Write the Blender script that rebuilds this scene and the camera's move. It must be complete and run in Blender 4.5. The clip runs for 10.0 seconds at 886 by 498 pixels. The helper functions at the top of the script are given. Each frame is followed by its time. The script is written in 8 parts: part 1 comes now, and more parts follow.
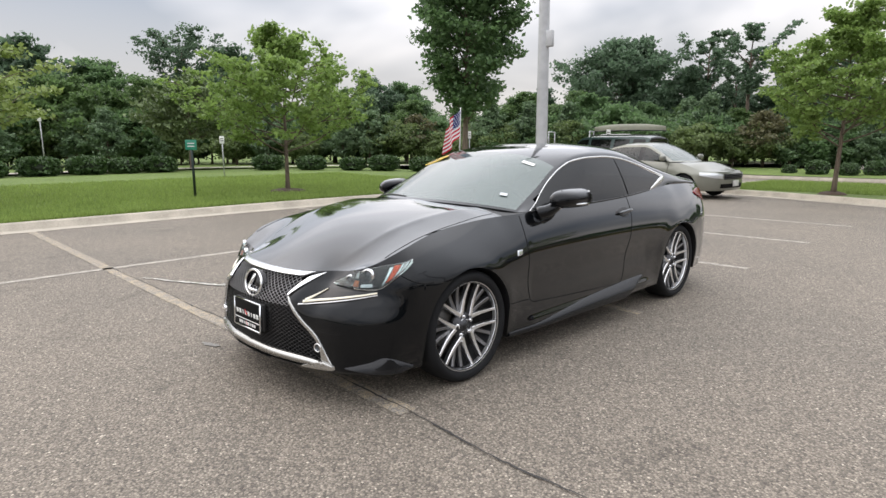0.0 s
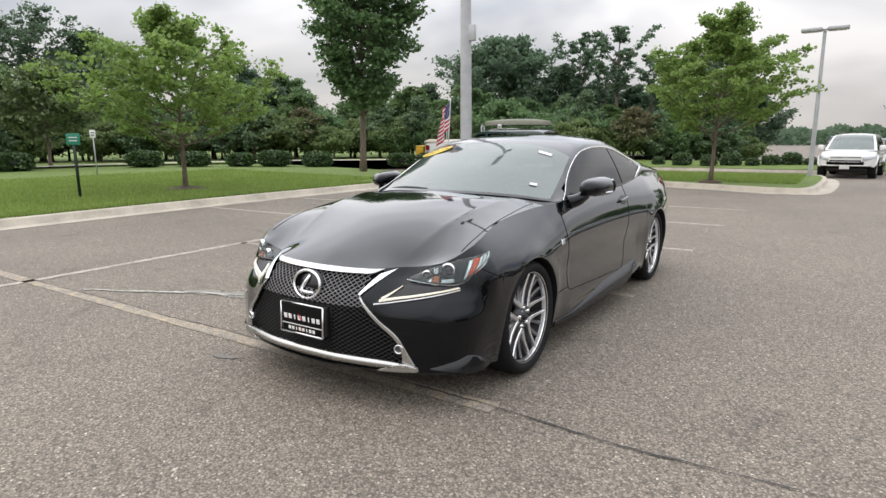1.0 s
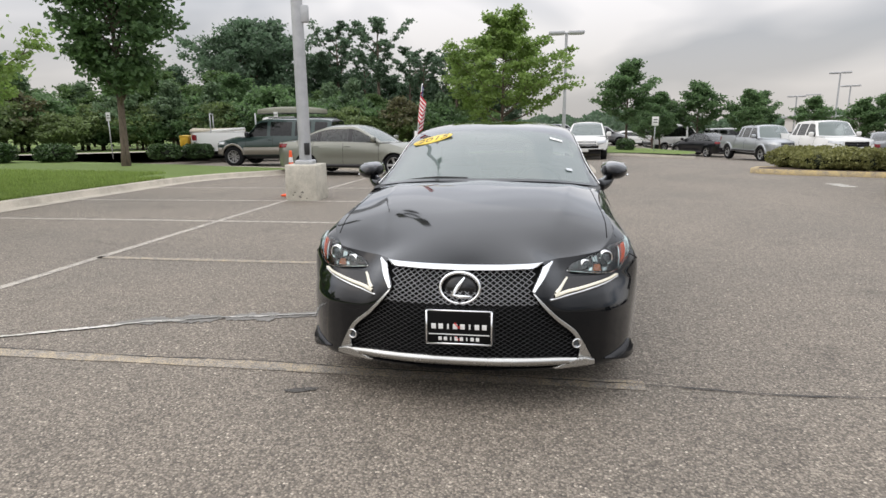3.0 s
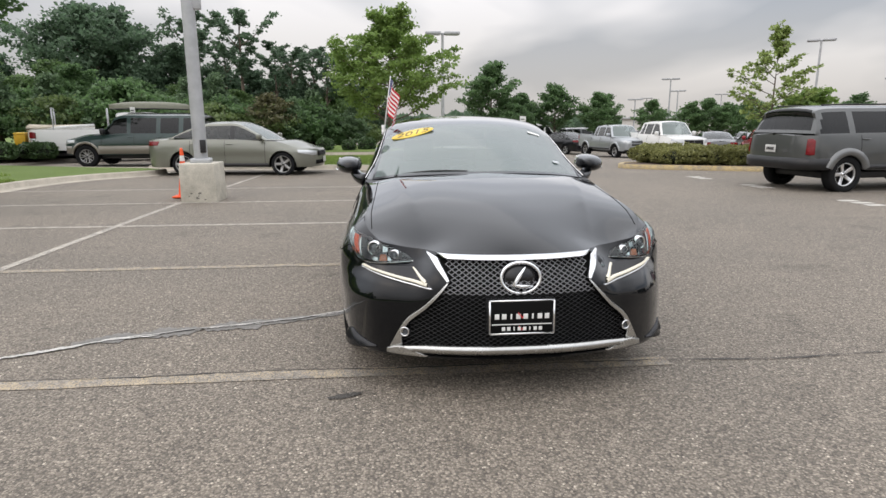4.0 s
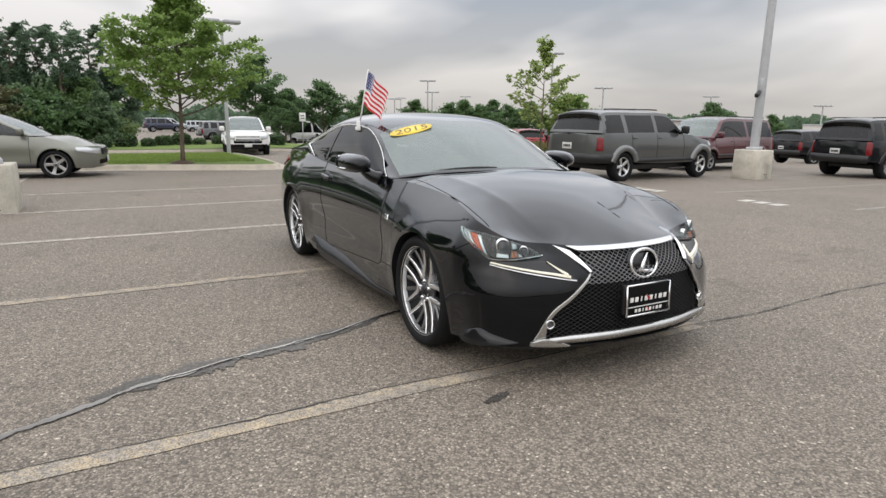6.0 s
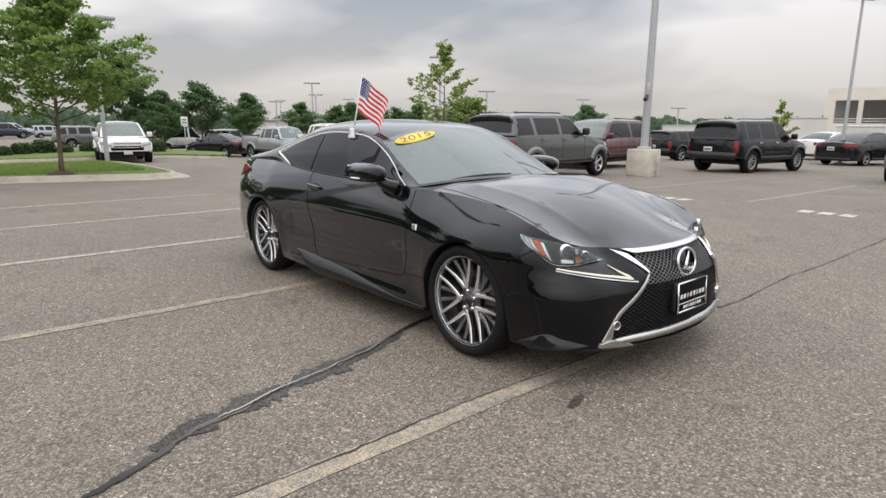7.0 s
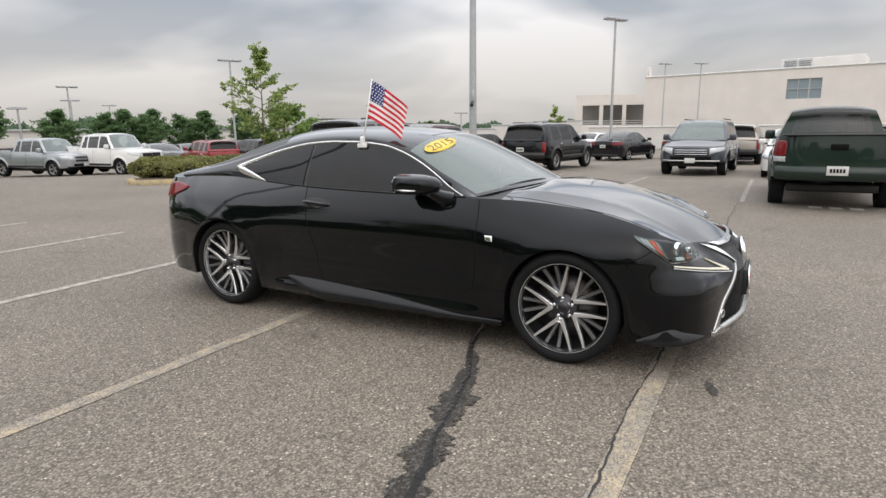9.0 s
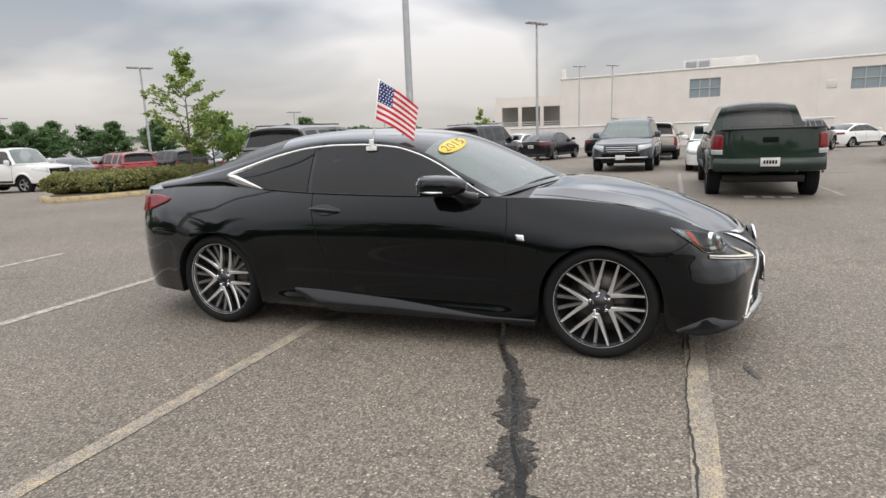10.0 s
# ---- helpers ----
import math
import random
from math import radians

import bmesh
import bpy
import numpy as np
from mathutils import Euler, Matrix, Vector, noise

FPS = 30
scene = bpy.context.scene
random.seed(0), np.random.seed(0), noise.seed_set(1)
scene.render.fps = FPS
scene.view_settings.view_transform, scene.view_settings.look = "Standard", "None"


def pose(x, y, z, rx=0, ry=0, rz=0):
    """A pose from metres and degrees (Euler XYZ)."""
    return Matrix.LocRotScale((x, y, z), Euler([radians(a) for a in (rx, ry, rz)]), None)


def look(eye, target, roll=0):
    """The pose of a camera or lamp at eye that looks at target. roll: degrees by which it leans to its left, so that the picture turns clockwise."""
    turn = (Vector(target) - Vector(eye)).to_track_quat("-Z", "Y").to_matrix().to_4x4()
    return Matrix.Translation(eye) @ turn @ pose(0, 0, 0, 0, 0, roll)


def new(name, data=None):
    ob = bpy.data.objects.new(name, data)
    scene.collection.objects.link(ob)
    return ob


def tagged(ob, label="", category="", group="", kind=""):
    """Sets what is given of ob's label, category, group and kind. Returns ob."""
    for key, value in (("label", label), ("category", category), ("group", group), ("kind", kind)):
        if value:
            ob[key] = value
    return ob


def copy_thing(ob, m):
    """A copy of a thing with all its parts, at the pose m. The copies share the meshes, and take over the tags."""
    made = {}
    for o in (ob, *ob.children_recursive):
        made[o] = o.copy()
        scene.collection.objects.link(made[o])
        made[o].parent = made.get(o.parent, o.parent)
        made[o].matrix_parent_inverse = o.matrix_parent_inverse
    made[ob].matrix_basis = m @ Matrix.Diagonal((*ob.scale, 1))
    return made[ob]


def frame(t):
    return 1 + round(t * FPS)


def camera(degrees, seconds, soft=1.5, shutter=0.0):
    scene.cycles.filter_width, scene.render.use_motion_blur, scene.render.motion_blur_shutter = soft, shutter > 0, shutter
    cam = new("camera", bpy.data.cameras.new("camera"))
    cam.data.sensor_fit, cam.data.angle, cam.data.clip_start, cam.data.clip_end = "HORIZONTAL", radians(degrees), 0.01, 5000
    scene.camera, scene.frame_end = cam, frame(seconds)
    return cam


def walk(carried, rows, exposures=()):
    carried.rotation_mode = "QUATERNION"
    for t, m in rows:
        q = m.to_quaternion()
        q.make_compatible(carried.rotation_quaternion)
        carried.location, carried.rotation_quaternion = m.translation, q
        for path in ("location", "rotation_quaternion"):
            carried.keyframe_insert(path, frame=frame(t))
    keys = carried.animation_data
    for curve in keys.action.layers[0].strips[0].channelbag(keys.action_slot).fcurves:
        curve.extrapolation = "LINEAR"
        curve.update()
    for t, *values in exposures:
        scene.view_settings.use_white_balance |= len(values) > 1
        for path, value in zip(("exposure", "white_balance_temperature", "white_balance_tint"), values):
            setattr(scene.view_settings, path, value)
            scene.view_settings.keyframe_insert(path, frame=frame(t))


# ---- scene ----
cam = camera(73.7, 10.0)
PATH = [
    (0, (3.793, 3.155, 1.39), (2.417, 1.746, 1.039), -0.4),
    (0.5, (4.109, 2.742, 1.381), (2.598, 1.483, 1.015), -1.1),
    (1, (4.386, 2.287, 1.364), (2.748, 1.2, 0.994), -0.5),
    (1.5, (4.644, 1.839, 1.377), (2.905, 0.93, 0.988), -0.3),
    (2, (4.77, 1.336, 1.387), (2.953, 0.604, 0.983), -0.3),
    (3.5, (4.966, -0.138, 1.354), (3.01, -0.198, 0.938), -0.6),
    (4, (4.94, -0.599, 1.337), (2.991, -0.435, 0.917), -0.2),
    (4.5, (4.882, -1.088, 1.331), (2.962, -0.727, 0.903), 0.5),
    (5, (4.788, -1.532, 1.339), (2.913, -0.983, 0.915), 0.4),
    (5.5, (4.608, -1.96, 1.337), (2.8, -1.211, 0.925), 0.3),
    (5.7, (4.527, -2.134, 1.318), (2.755, -1.304, 0.906), 0.6),
    (6.8, (3.936, -3.001, 1.352), (2.403, -1.792, 0.918), 0.5),
    (7, (3.817, -3.131, 1.348), (2.328, -1.862, 0.935), 0.4),
    (7.5, (3.471, -3.432, 1.342), (2.107, -2.032, 0.92), -0.2),
    (8, (3.101, -3.727, 1.347), (1.872, -2.202, 0.942), 0.1),
    (8.5, (2.729, -3.956, 1.357), (1.64, -2.328, 0.953), -0.2),
    (9, (2.335, -4.079, 1.357), (1.396, -2.358, 0.961), -0.6),
    (9.5, (2.0, -4.218, 1.368), (1.193, -2.432, 0.971), -1.2),
    (10, (1.716, -4.264, 1.342), (1.01, -2.433, 0.955), -2.1),
]
walk(cam, [(t, look(eye, target, roll)) for t, eye, target, roll in PATH], [(0, 0.26, 6500, 13), (1, 0.18, 6500, 12.5), (2, 0.10, 6500, 12.5), (4, 0.02, 6500, 12.5), (5.5, 0.0, 6520, 12), (7.5, -0.01, 6540, 12), (10, 0.02, 6560, 12)])

# ---- light ----
SUN_DIR = (0.35, -0.75, 0.9)
world = bpy.data.worlds.new("overcast_sky")
scene.world = world
world.use_nodes = True
wn, wl = world.node_tree.nodes, world.node_tree.links
wn.clear()


def wnode(kind, **props):
    n = wn.new(kind)
    for k, v in props.items():
        n.inputs[k].default_value = v
    return n


w_out = wn.new("ShaderNodeOutputWorld")
w_bg = wn.new("ShaderNodeBackground")
w_sky = wn.new("ShaderNodeTexSky")
w_sky.sky_type = "NISHITA"
w_sky.sun_disc = False
w_sky.sun_elevation = radians(47)
w_sky.sun_rotation = radians(155)
w_sky.dust_density = 4.0
w_gain = wn.new("ShaderNodeVectorMath")
w_gain.operation = "SCALE"
w_gain.inputs["Scale"].default_value = 0.10
wl.new(w_sky.outputs["Color"], w_gain.inputs[0])
# the cloud deck: soft grey billows seen through a flattened dome
w_tc = wn.new("ShaderNodeTexCoord")
w_sep = wn.new("ShaderNodeSeparateXYZ")
wl.new(w_tc.outputs["Generated"], w_sep.inputs[0])
w_abs = wn.new("ShaderNodeMath")
w_abs.operation = "MAXIMUM"
w_abs.inputs[1].default_value = 0.02
wl.new(w_sep.outputs["Z"], w_abs.inputs[0])
w_add = wn.new("ShaderNodeMath")
w_add.operation = "ADD"
w_add.inputs[1].default_value = 0.34
wl.new(w_abs.outputs[0], w_add.inputs[0])
w_div = wn.new("ShaderNodeVectorMath")
w_div.operation = "DIVIDE"
w_cmb = wn.new("ShaderNodeCombineXYZ")
for k in range(3):
    wl.new(w_add.outputs[0], w_cmb.inputs[k])
wl.new(w_tc.outputs["Generated"], w_div.inputs[0])
wl.new(w_cmb.outputs[0], w_div.inputs[1])
w_noise = wnode("ShaderNodeTexNoise", Scale=1.25, Detail=3.5, Roughness=0.48, Distortion=0.35)
wl.new(w_div.outputs[0], w_noise.inputs["Vector"])
w_ramp = wn.new("ShaderNodeValToRGB")
w_ramp.color_ramp.elements[0].position = 0.40
w_ramp.color_ramp.elements[0].color = (0.27, 0.30, 0.335, 1)
w_ramp.color_ramp.elements[1].position = 0.62
w_ramp.color_ramp.elements[1].color = (0.70, 0.692, 0.685, 1)
wl.new(w_noise.outputs["Fac"], w_ramp.inputs["Fac"])
# thinner, brighter cloud towards the horizon
w_hz = wn.new("ShaderNodeMapRange")
w_hz.inputs["From Min"].default_value = 0.0
w_hz.inputs["From Max"].default_value = 0.20
w_hz.inputs["To Min"].default_value = 0.75
w_hz.inputs["To Max"].default_value = 0.0
wl.new(w_sep.outputs["Z"], w_hz.inputs["Value"])
w_mixh = wn.new("ShaderNodeMix")
w_mixh.data_type = "RGBA"
w_mixh.inputs[7].default_value = (0.80, 0.765, 0.705, 1)
wl.new(w_hz.outputs[0], w_mixh.inputs[0])
w_even = wn.new("ShaderNodeMapRange")
w_even.inputs["From Min"].default_value = 0.22
w_even.inputs["From Max"].default_value = 0.50
w_even.inputs["To Max"].default_value = 0.85
wl.new(w_sep.outputs["Z"], w_even.inputs["Value"])
w_high = wn.new("ShaderNodeMix")
w_high.data_type = "RGBA"
w_high.inputs[7].default_value = (0.575, 0.59, 0.605, 1)
wl.new(w_even.outputs[0], w_high.inputs[0])
wl.new(w_ramp.outputs["Color"], w_high.inputs[6])
wl.new(w_high.outputs[2], w_mixh.inputs[6])
w_mix = wn.new("ShaderNodeMix")
w_mix.data_type = "RGBA"
w_mix.inputs[0].default_value = 0.90
wl.new(w_gain.outputs[0], w_mix.inputs[6])
wl.new(w_mixh.outputs[2], w_mix.inputs[7])
# an overcast dome is about three times as bright overhead as at the horizon
w_dome = wn.new("ShaderNodeMapRange")
w_dome.inputs["To Min"].default_value = 0.74
w_dome.inputs["From Max"].default_value = 0.68
w_dome.inputs["To Max"].default_value = 2.75
wl.new(w_sep.outputs["Z"], w_dome.inputs["Value"])
w_lift = wn.new("ShaderNodeVectorMath")
w_lift.operation = "SCALE"
wl.new(w_mix.outputs[2], w_lift.inputs[0])
wl.new(w_dome.outputs[0], w_lift.inputs["Scale"])
wl.new(w_lift.outputs[0], w_bg.inputs["Color"])
w_bg.inputs["Strength"].default_value = 1.12
wl.new(w_bg.outputs[0], w_out.inputs["Surface"])

sun = new("sun", bpy.data.lights.new("sun", "SUN"))
sun.data.energy = 0.6
sun.data.angle = radians(150)
sun.data.color = (1.0, 0.94, 0.85)
sun.matrix_world = look(SUN_DIR, (0, 0, 0))
scene.view_settings.exposure = 0.0

# ---- materials ----


class Mat:
    """A small builder for node materials."""

    def __init__(self, name, color=(0.5, 0.5, 0.5), rough=0.5, metal=0.0, **extra):
        self.m = bpy.data.materials.new(name)
        self.m.use_nodes = True
        self.nt = self.m.node_tree
        self.b = self.nt.nodes["Principled BSDF"]
        self.b.inputs["Base Color"].default_value = (*color, 1)
        self.b.inputs["Roughness"].default_value = rough
        self.b.inputs["Metallic"].default_value = metal
        for k, v in extra.items():
            self.b.inputs[k.replace("_", " ")].default_value = v
        self.tc = None

    def node(self, kind, **props):
        n = self.nt.nodes.new(kind)
        for k, v in props.items():
            n.inputs[k].default_value = v
        return n

    def link(self, a, b):
        self.nt.links.new(a, b)

    def coord(self, which="Object"):
        if not self.tc:
            self.tc = self.node("ShaderNodeTexCoord")
        return self.tc.outputs[which]

    def position(self):
        return self.node("ShaderNodeNewGeometry").outputs["Position"]

    def noise(self, scale, detail=4.0, rough=0.55, vec=None, distortion=0.0):
        n = self.node("ShaderNodeTexNoise", Scale=scale, Detail=detail, Roughness=rough, Distortion=distortion)
        self.link(vec or self.coord(), n.inputs["Vector"])
        return n.outputs["Fac"]

    def ramp(self, fac, *stops):
        r = self.node("ShaderNodeValToRGB")
        e = r.color_ramp.elements
        while len(e) < len(stops):
            e.new(0.5)
        for el, (p, c) in zip(e, stops):
            el.position = p
            el.color = (*c, 1) if len(c) == 3 else c
        self.link(fac, r.inputs["Fac"])
        return r.outputs["Color"]

    def mix(self, fac, a, b, blend="MIX"):
        n = self.node("ShaderNodeMix")
        n.data_type, n.blend_type = "RGBA", blend
        for sock, v in ((n.inputs[0], fac), (n.inputs[6], a), (n.inputs[7], b)):
            if isinstance(v, (int, float)):
                sock.default_value = v
            elif isinstance(v, tuple):
                sock.default_value = (*v, 1)
            else:
                self.link(v, sock)
        return n.outputs[2]

    def math(self, op, a, b=0.0):
        n = self.node("ShaderNodeMath")
        n.operation = op
        for sock, v in ((n.inputs[0], a), (n.inputs[1], b)):
            if isinstance(v, (int, float)):
                sock.default_value = v
            else:
                self.link(v, sock)
        return n.outputs[0]

    def color(self, out):
        self.link(out, self.b.inputs["Base Color"])
        return self

    def rough(self, out):
        self.link(out, self.b.inputs["Roughness"])
        return self

    def bump(self, height, strength=0.3, distance=0.01):
        n = self.node("ShaderNodeBump", Strength=strength, Distance=distance)
        self.link(height, n.inputs["Height"])
        self.link(n.outputs["Normal"], self.b.inputs["Normal"])
        return self


def plain(name, color, rough=0.5, metal=0.0, vary=0.12, scale=6.0, bump=0.0, **extra):
    """A surface with a little unevenness of tone and gloss."""
    m = Mat(name, color, rough, metal, **extra)
    n = m.noise(scale, 5)
    lo = tuple(c * (1 - vary) for c in color)
    hi = tuple(min(1, c * (1 + vary)) for c in color)
    m.color(m.ramp(n, (0.3, lo), (0.7, hi)))
    r = m.node("ShaderNodeMapRange")
    r.inputs["To Min"].default_value = max(0.01, rough * (1 - vary))
    r.inputs["To Max"].default_value = min(1.0, rough * (1 + vary))
    m.link(n, r.inputs["Value"])
    m.rough(r.outputs[0])
    if bump:
        m.bump(m.noise(scale * 12, 3), bump, 0.005)
    return m.m


def paint(name, color, rough=0.12, flake=0.0, dust=0.03, coat=1.43):
    """Car paint: pigment under a clear coat, with a thin film of dust."""
    m = Mat(name, color, rough=0.38, metal=flake)
    m.b.inputs["Coat Weight"].default_value = 1.0
    m.b.inputs["Specular IOR Level"].default_value = 0.05 if flake == 0 else 0.4
    m.b.inputs["Coat Roughness"].default_value = rough * 0.25
    m.b.inputs["Coat IOR"].default_value = coat
    n = m.noise(3.0, 6)
    m.color(m.mix(m.math("MULTIPLY", n, dust), color, (0.45, 0.42, 0.38)))
    return m.m


def glass(name, tint=(0.02, 0.025, 0.025), clear=0.25, ior=1.5, gloss=0.6):
    """A tinted pane: mirror-like at a slant, letting part of the light through."""
    m = Mat(name, tint, rough=0.02)
    m.b.inputs["Specular IOR Level"].default_value = gloss
    tr = m.node("ShaderNodeBsdfTransparent")
    tr.inputs[0].default_value = (0.75, 0.82, 0.80, 1)
    gl = m.node("ShaderNodeBsdfGlossy")
    gl.inputs["Roughness"].default_value = 0.02
    fr = m.node("ShaderNodeFresnel", IOR=ior)
    body = m.node("ShaderNodeMixShader")
    body.inputs[0].default_value = clear
    m.link(m.b.outputs[0], body.inputs[1])
    m.link(tr.outputs[0], body.inputs[2])
    full = m.node("ShaderNodeMixShader")
    m.link(fr.outputs[0], full.inputs[0])
    m.link(body.outputs[0], full.inputs[1])
    m.link(gl.outputs[0], full.inputs[2])
    m.link(full.outputs[0], m.nt.nodes["Material Output"].inputs["Surface"])
    return m.m


def emitting(name, color, strength, base=(0.8, 0.8, 0.8)):
    m = Mat(name, base, 0.3)
    m.b.inputs["Emission Color"].default_value = (*color, 1)
    m.b.inputs["Emission Strength"].default_value = strength
    return m.m


def asphalt(name):
    m = Mat(name, (0.1, 0.1, 0.1), 0.74)
    pos = m.position()
    fine = m.node("ShaderNodeTexVoronoi", Scale=104.0)
    m.link(pos, fine.inputs["Vector"])
    chips = m.ramp(fine.outputs["Color"], (0.0, (0.066, 0.060, 0.053)), (0.5, (0.172, 0.155, 0.134)), (0.88, (0.312, 0.283, 0.243)), (0.955, (0.52, 0.48, 0.42)), (1.0, (0.68, 0.64, 0.57)))
    gaps = m.ramp(fine.outputs["Distance"], (0.25, (1, 1, 1)), (0.85, (0.55, 0.54, 0.53)))
    col = m.mix(1.0, chips, gaps, "MULTIPLY")
    broad = m.noise(0.35, 6, 0.6, pos)
    col = m.mix(1.0, col, m.ramp(broad, (0.3, (1.05, 1.02, 0.97)), (0.7, (1.40, 1.33, 1.24))), "MULTIPLY")
    stains = m.noise(1.7, 7, 0.65, pos, 0.4)
    col = m.mix(1.0, col, m.ramp(stains, (0.30, (0.72, 0.72, 0.72)), (0.42, (1, 1, 1))), "MULTIPLY")
    m.color(col)
    m.bump(m.math("SUBTRACT", m.noise(60.0, 3, 0.6, pos), fine.outputs["Distance"]), 0.55, 0.006)
    m.b.inputs["Specular IOR Level"].default_value = 0.5
    return m.m


def worn_paint(name, color, wear=0.5, scale=9.0):
    """Road paint, scuffed through to the asphalt."""
    m = Mat(name, color, 0.8)
    pos = m.position()
    wide = m.noise(scale, 8, 0.7, pos)
    fine = m.node("ShaderNodeTexVoronoi", Scale=110.0)
    m.link(pos, fine.inputs["Vector"])
    f = m.math("ADD", m.math("MULTIPLY", wide, 0.75), m.math("MULTIPLY", fine.outputs["Distance"], 0.45))
    k = m.ramp(f, (wear - 0.08, (1, 1, 1)), (wear + 0.22, (0, 0, 0)))
    chips = m.ramp(fine.outputs["Color"], (0.0, (0.075, 0.071, 0.066)), (1.0, (0.36, 0.33, 0.29)))
    m.color(m.mix(k, chips, color))
    m.bump(fine.outputs["Distance"], 0.4, 0.004)
    return m.m


def concrete(name, color=(0.46, 0.43, 0.37), stain=0.35):
    m = Mat(name, color, 0.9)
    pos = m.position()
    n = m.noise(2.2, 8, 0.65, pos)
    lo = tuple(c * (1 - stain) for c in color)
    c1 = m.ramp(n, (0.28, lo), (0.6, color))
    c2 = m.ramp(m.noise(70.0, 3, 0.6, pos), (0.3, (0.82, 0.82, 0.82)), (0.7, (1.1, 1.1, 1.1)))
    m.color(m.mix(1.0, c1, c2, "MULTIPLY"))
    m.bump(m.noise(45.0, 5, 0.6, pos), 0.4, 0.006)
    return m.m


def leaf(name, dark, light, back=0.25):
    m = Mat(name, light, 0.55)
    g = m.node("ShaderNodeNewGeometry")
    oi = m.node("ShaderNodeObjectInfo")
    mixv = m.math("ADD", m.math("MULTIPLY", g.outputs["Random Per Island"], 0.75), m.math("MULTIPLY", oi.outputs["Random"], 0.25))
    mixv = m.math("ADD", m.math("MULTIPLY", mixv, 0.65), m.math("MULTIPLY", m.noise(1.1, 3), 0.42))
    c = m.ramp(mixv, (0.12, dark), (0.6, light), (1.0, tuple(min(1, v * 1.4) for v in light)))
    m.color(c)
    tl = m.node("ShaderNodeBsdfTranslucent")
    m.link(c, tl.inputs[0])
    ms = m.node("ShaderNodeMixShader")
    ms.inputs[0].default_value = back
    m.link(m.b.outputs[0], ms.inputs[1])
    m.link(tl.outputs[0], ms.inputs[2])
    m.link(ms.outputs[0], m.nt.nodes["Material Output"].inputs["Surface"])
    return m.m


def bark(name, color=(0.13, 0.10, 0.075)):
    m = Mat(name, color, 0.9)
    mp = m.node("ShaderNodeMapping")
    mp.inputs["Scale"].default_value = (14, 14, 2.5)
    m.link(m.coord(), mp.inputs["Vector"])
    n = m.noise(1.5, 7, 0.65, mp.outputs[0])
    m.color(m.ramp(n, (0.3, tuple(c * 0.5 for c in color)), (0.7, tuple(c * 1.4 for c in color))))
    m.bump(n, 0.7, 0.02)
    return m.m


M_ASPHALT = asphalt("asphalt")
M_LINE_W = worn_paint("worn_white_paint", (0.64, 0.585, 0.50), 0.48)
M_LINE_Y = worn_paint("worn_cream_paint", (0.56, 0.44, 0.27), 0.44)
M_MARK = worn_paint("white_stencil_paint", (0.66, 0.64, 0.58), 0.62)
M_KERB = concrete("kerb_concrete", (0.52, 0.47, 0.39))
M_BASE = concrete("lamp_base_concrete", (0.60, 0.565, 0.48), 0.45)
M_CHIP = concrete("chipped_concrete", (0.20, 0.19, 0.17), 0.5)
M_CRACK = plain("crack_filler", (0.035, 0.033, 0.031), 0.7, bump=0.3)


def slanted_gloss(name, base, stops, rough, bump=0.0, chips=0.0, film=(0.965, 0.98, 1.0)):
    """A dark surface under a clear film: little gloss head-on, a strong mirror at a slant."""
    m = Mat(name, base, rough=0.5)
    m.b.inputs["Specular IOR Level"].default_value = 0.0
    if chips:
        v = m.node("ShaderNodeTexVoronoi", Scale=104.0)
        m.link(m.position(), v.inputs["Vector"])
        m.color(m.ramp(v.outputs["Color"], (0.0, tuple(c * 0.45 for c in base)), (0.6, base), (0.93, tuple(c * (1 + 1.2 * chips) for c in base)), (1.0, tuple(c * (1 + 4 * chips) for c in base))))
    lw = m.node("ShaderNodeLayerWeight", Blend=0.5)
    k = m.ramp(lw.outputs["Facing"], *[(p, (v, v, v)) for p, v in stops])
    k.node.color_ramp.interpolation = "CARDINAL"
    gl = m.node("ShaderNodeBsdfGlossy", Roughness=rough)
    gl.inputs["Color"].default_value = (*film, 1)
    if bump:
        n = m.node("ShaderNodeBump", Strength=bump, Distance=0.004)
        m.link(m.noise(60.0, 3), n.inputs["Height"])
        m.link(n.outputs["Normal"], gl.inputs["Normal"])
    ms = m.node("ShaderNodeMixShader")
    m.link(k, ms.inputs[0])
    m.link(m.b.outputs[0], ms.inputs[1])
    m.link(gl.outputs[0], ms.inputs[2])
    m.link(ms.outputs[0], m.nt.nodes["Material Output"].inputs["Surface"])
    return m.m


M_SEAL = slanted_gloss("wet_sealant", (0.022, 0.022, 0.023), [(0.0, 0.02), (0.42, 0.03), (0.52, 0.08), (0.60, 0.34), (0.66, 0.75), (0.72, 1.0), (1.0, 1.0)], 0.30, 1.0, 0.0, (1.0, 0.96, 0.90))
M_WET = slanted_gloss("damp_asphalt", (0.064, 0.060, 0.055), [(0.0, 0.0), (0.48, 0.012), (0.56, 0.04), (0.62, 0.11), (0.70, 0.28), (0.76, 0.42), (1.0, 0.8)], 0.32, 0.8, 1.0, (1.0, 0.96, 0.90))
M_GRASS = None
M_BLACK = slanted_gloss("black_car_paint", (0.0024, 0.0029, 0.0036), [(0.0, 0.024), (0.16, 0.030), (0.30, 0.058), (0.45, 0.115), (0.55, 0.18), (0.65, 0.285), (0.75, 0.45), (0.83, 0.70), (0.90, 0.90), (1.0, 1.0)], 0.055)
M_SKIRT = plain("satin_black_plastic", (0.010, 0.0105, 0.012), 0.22, vary=0.15, Specular_IOR_Level=0.35)
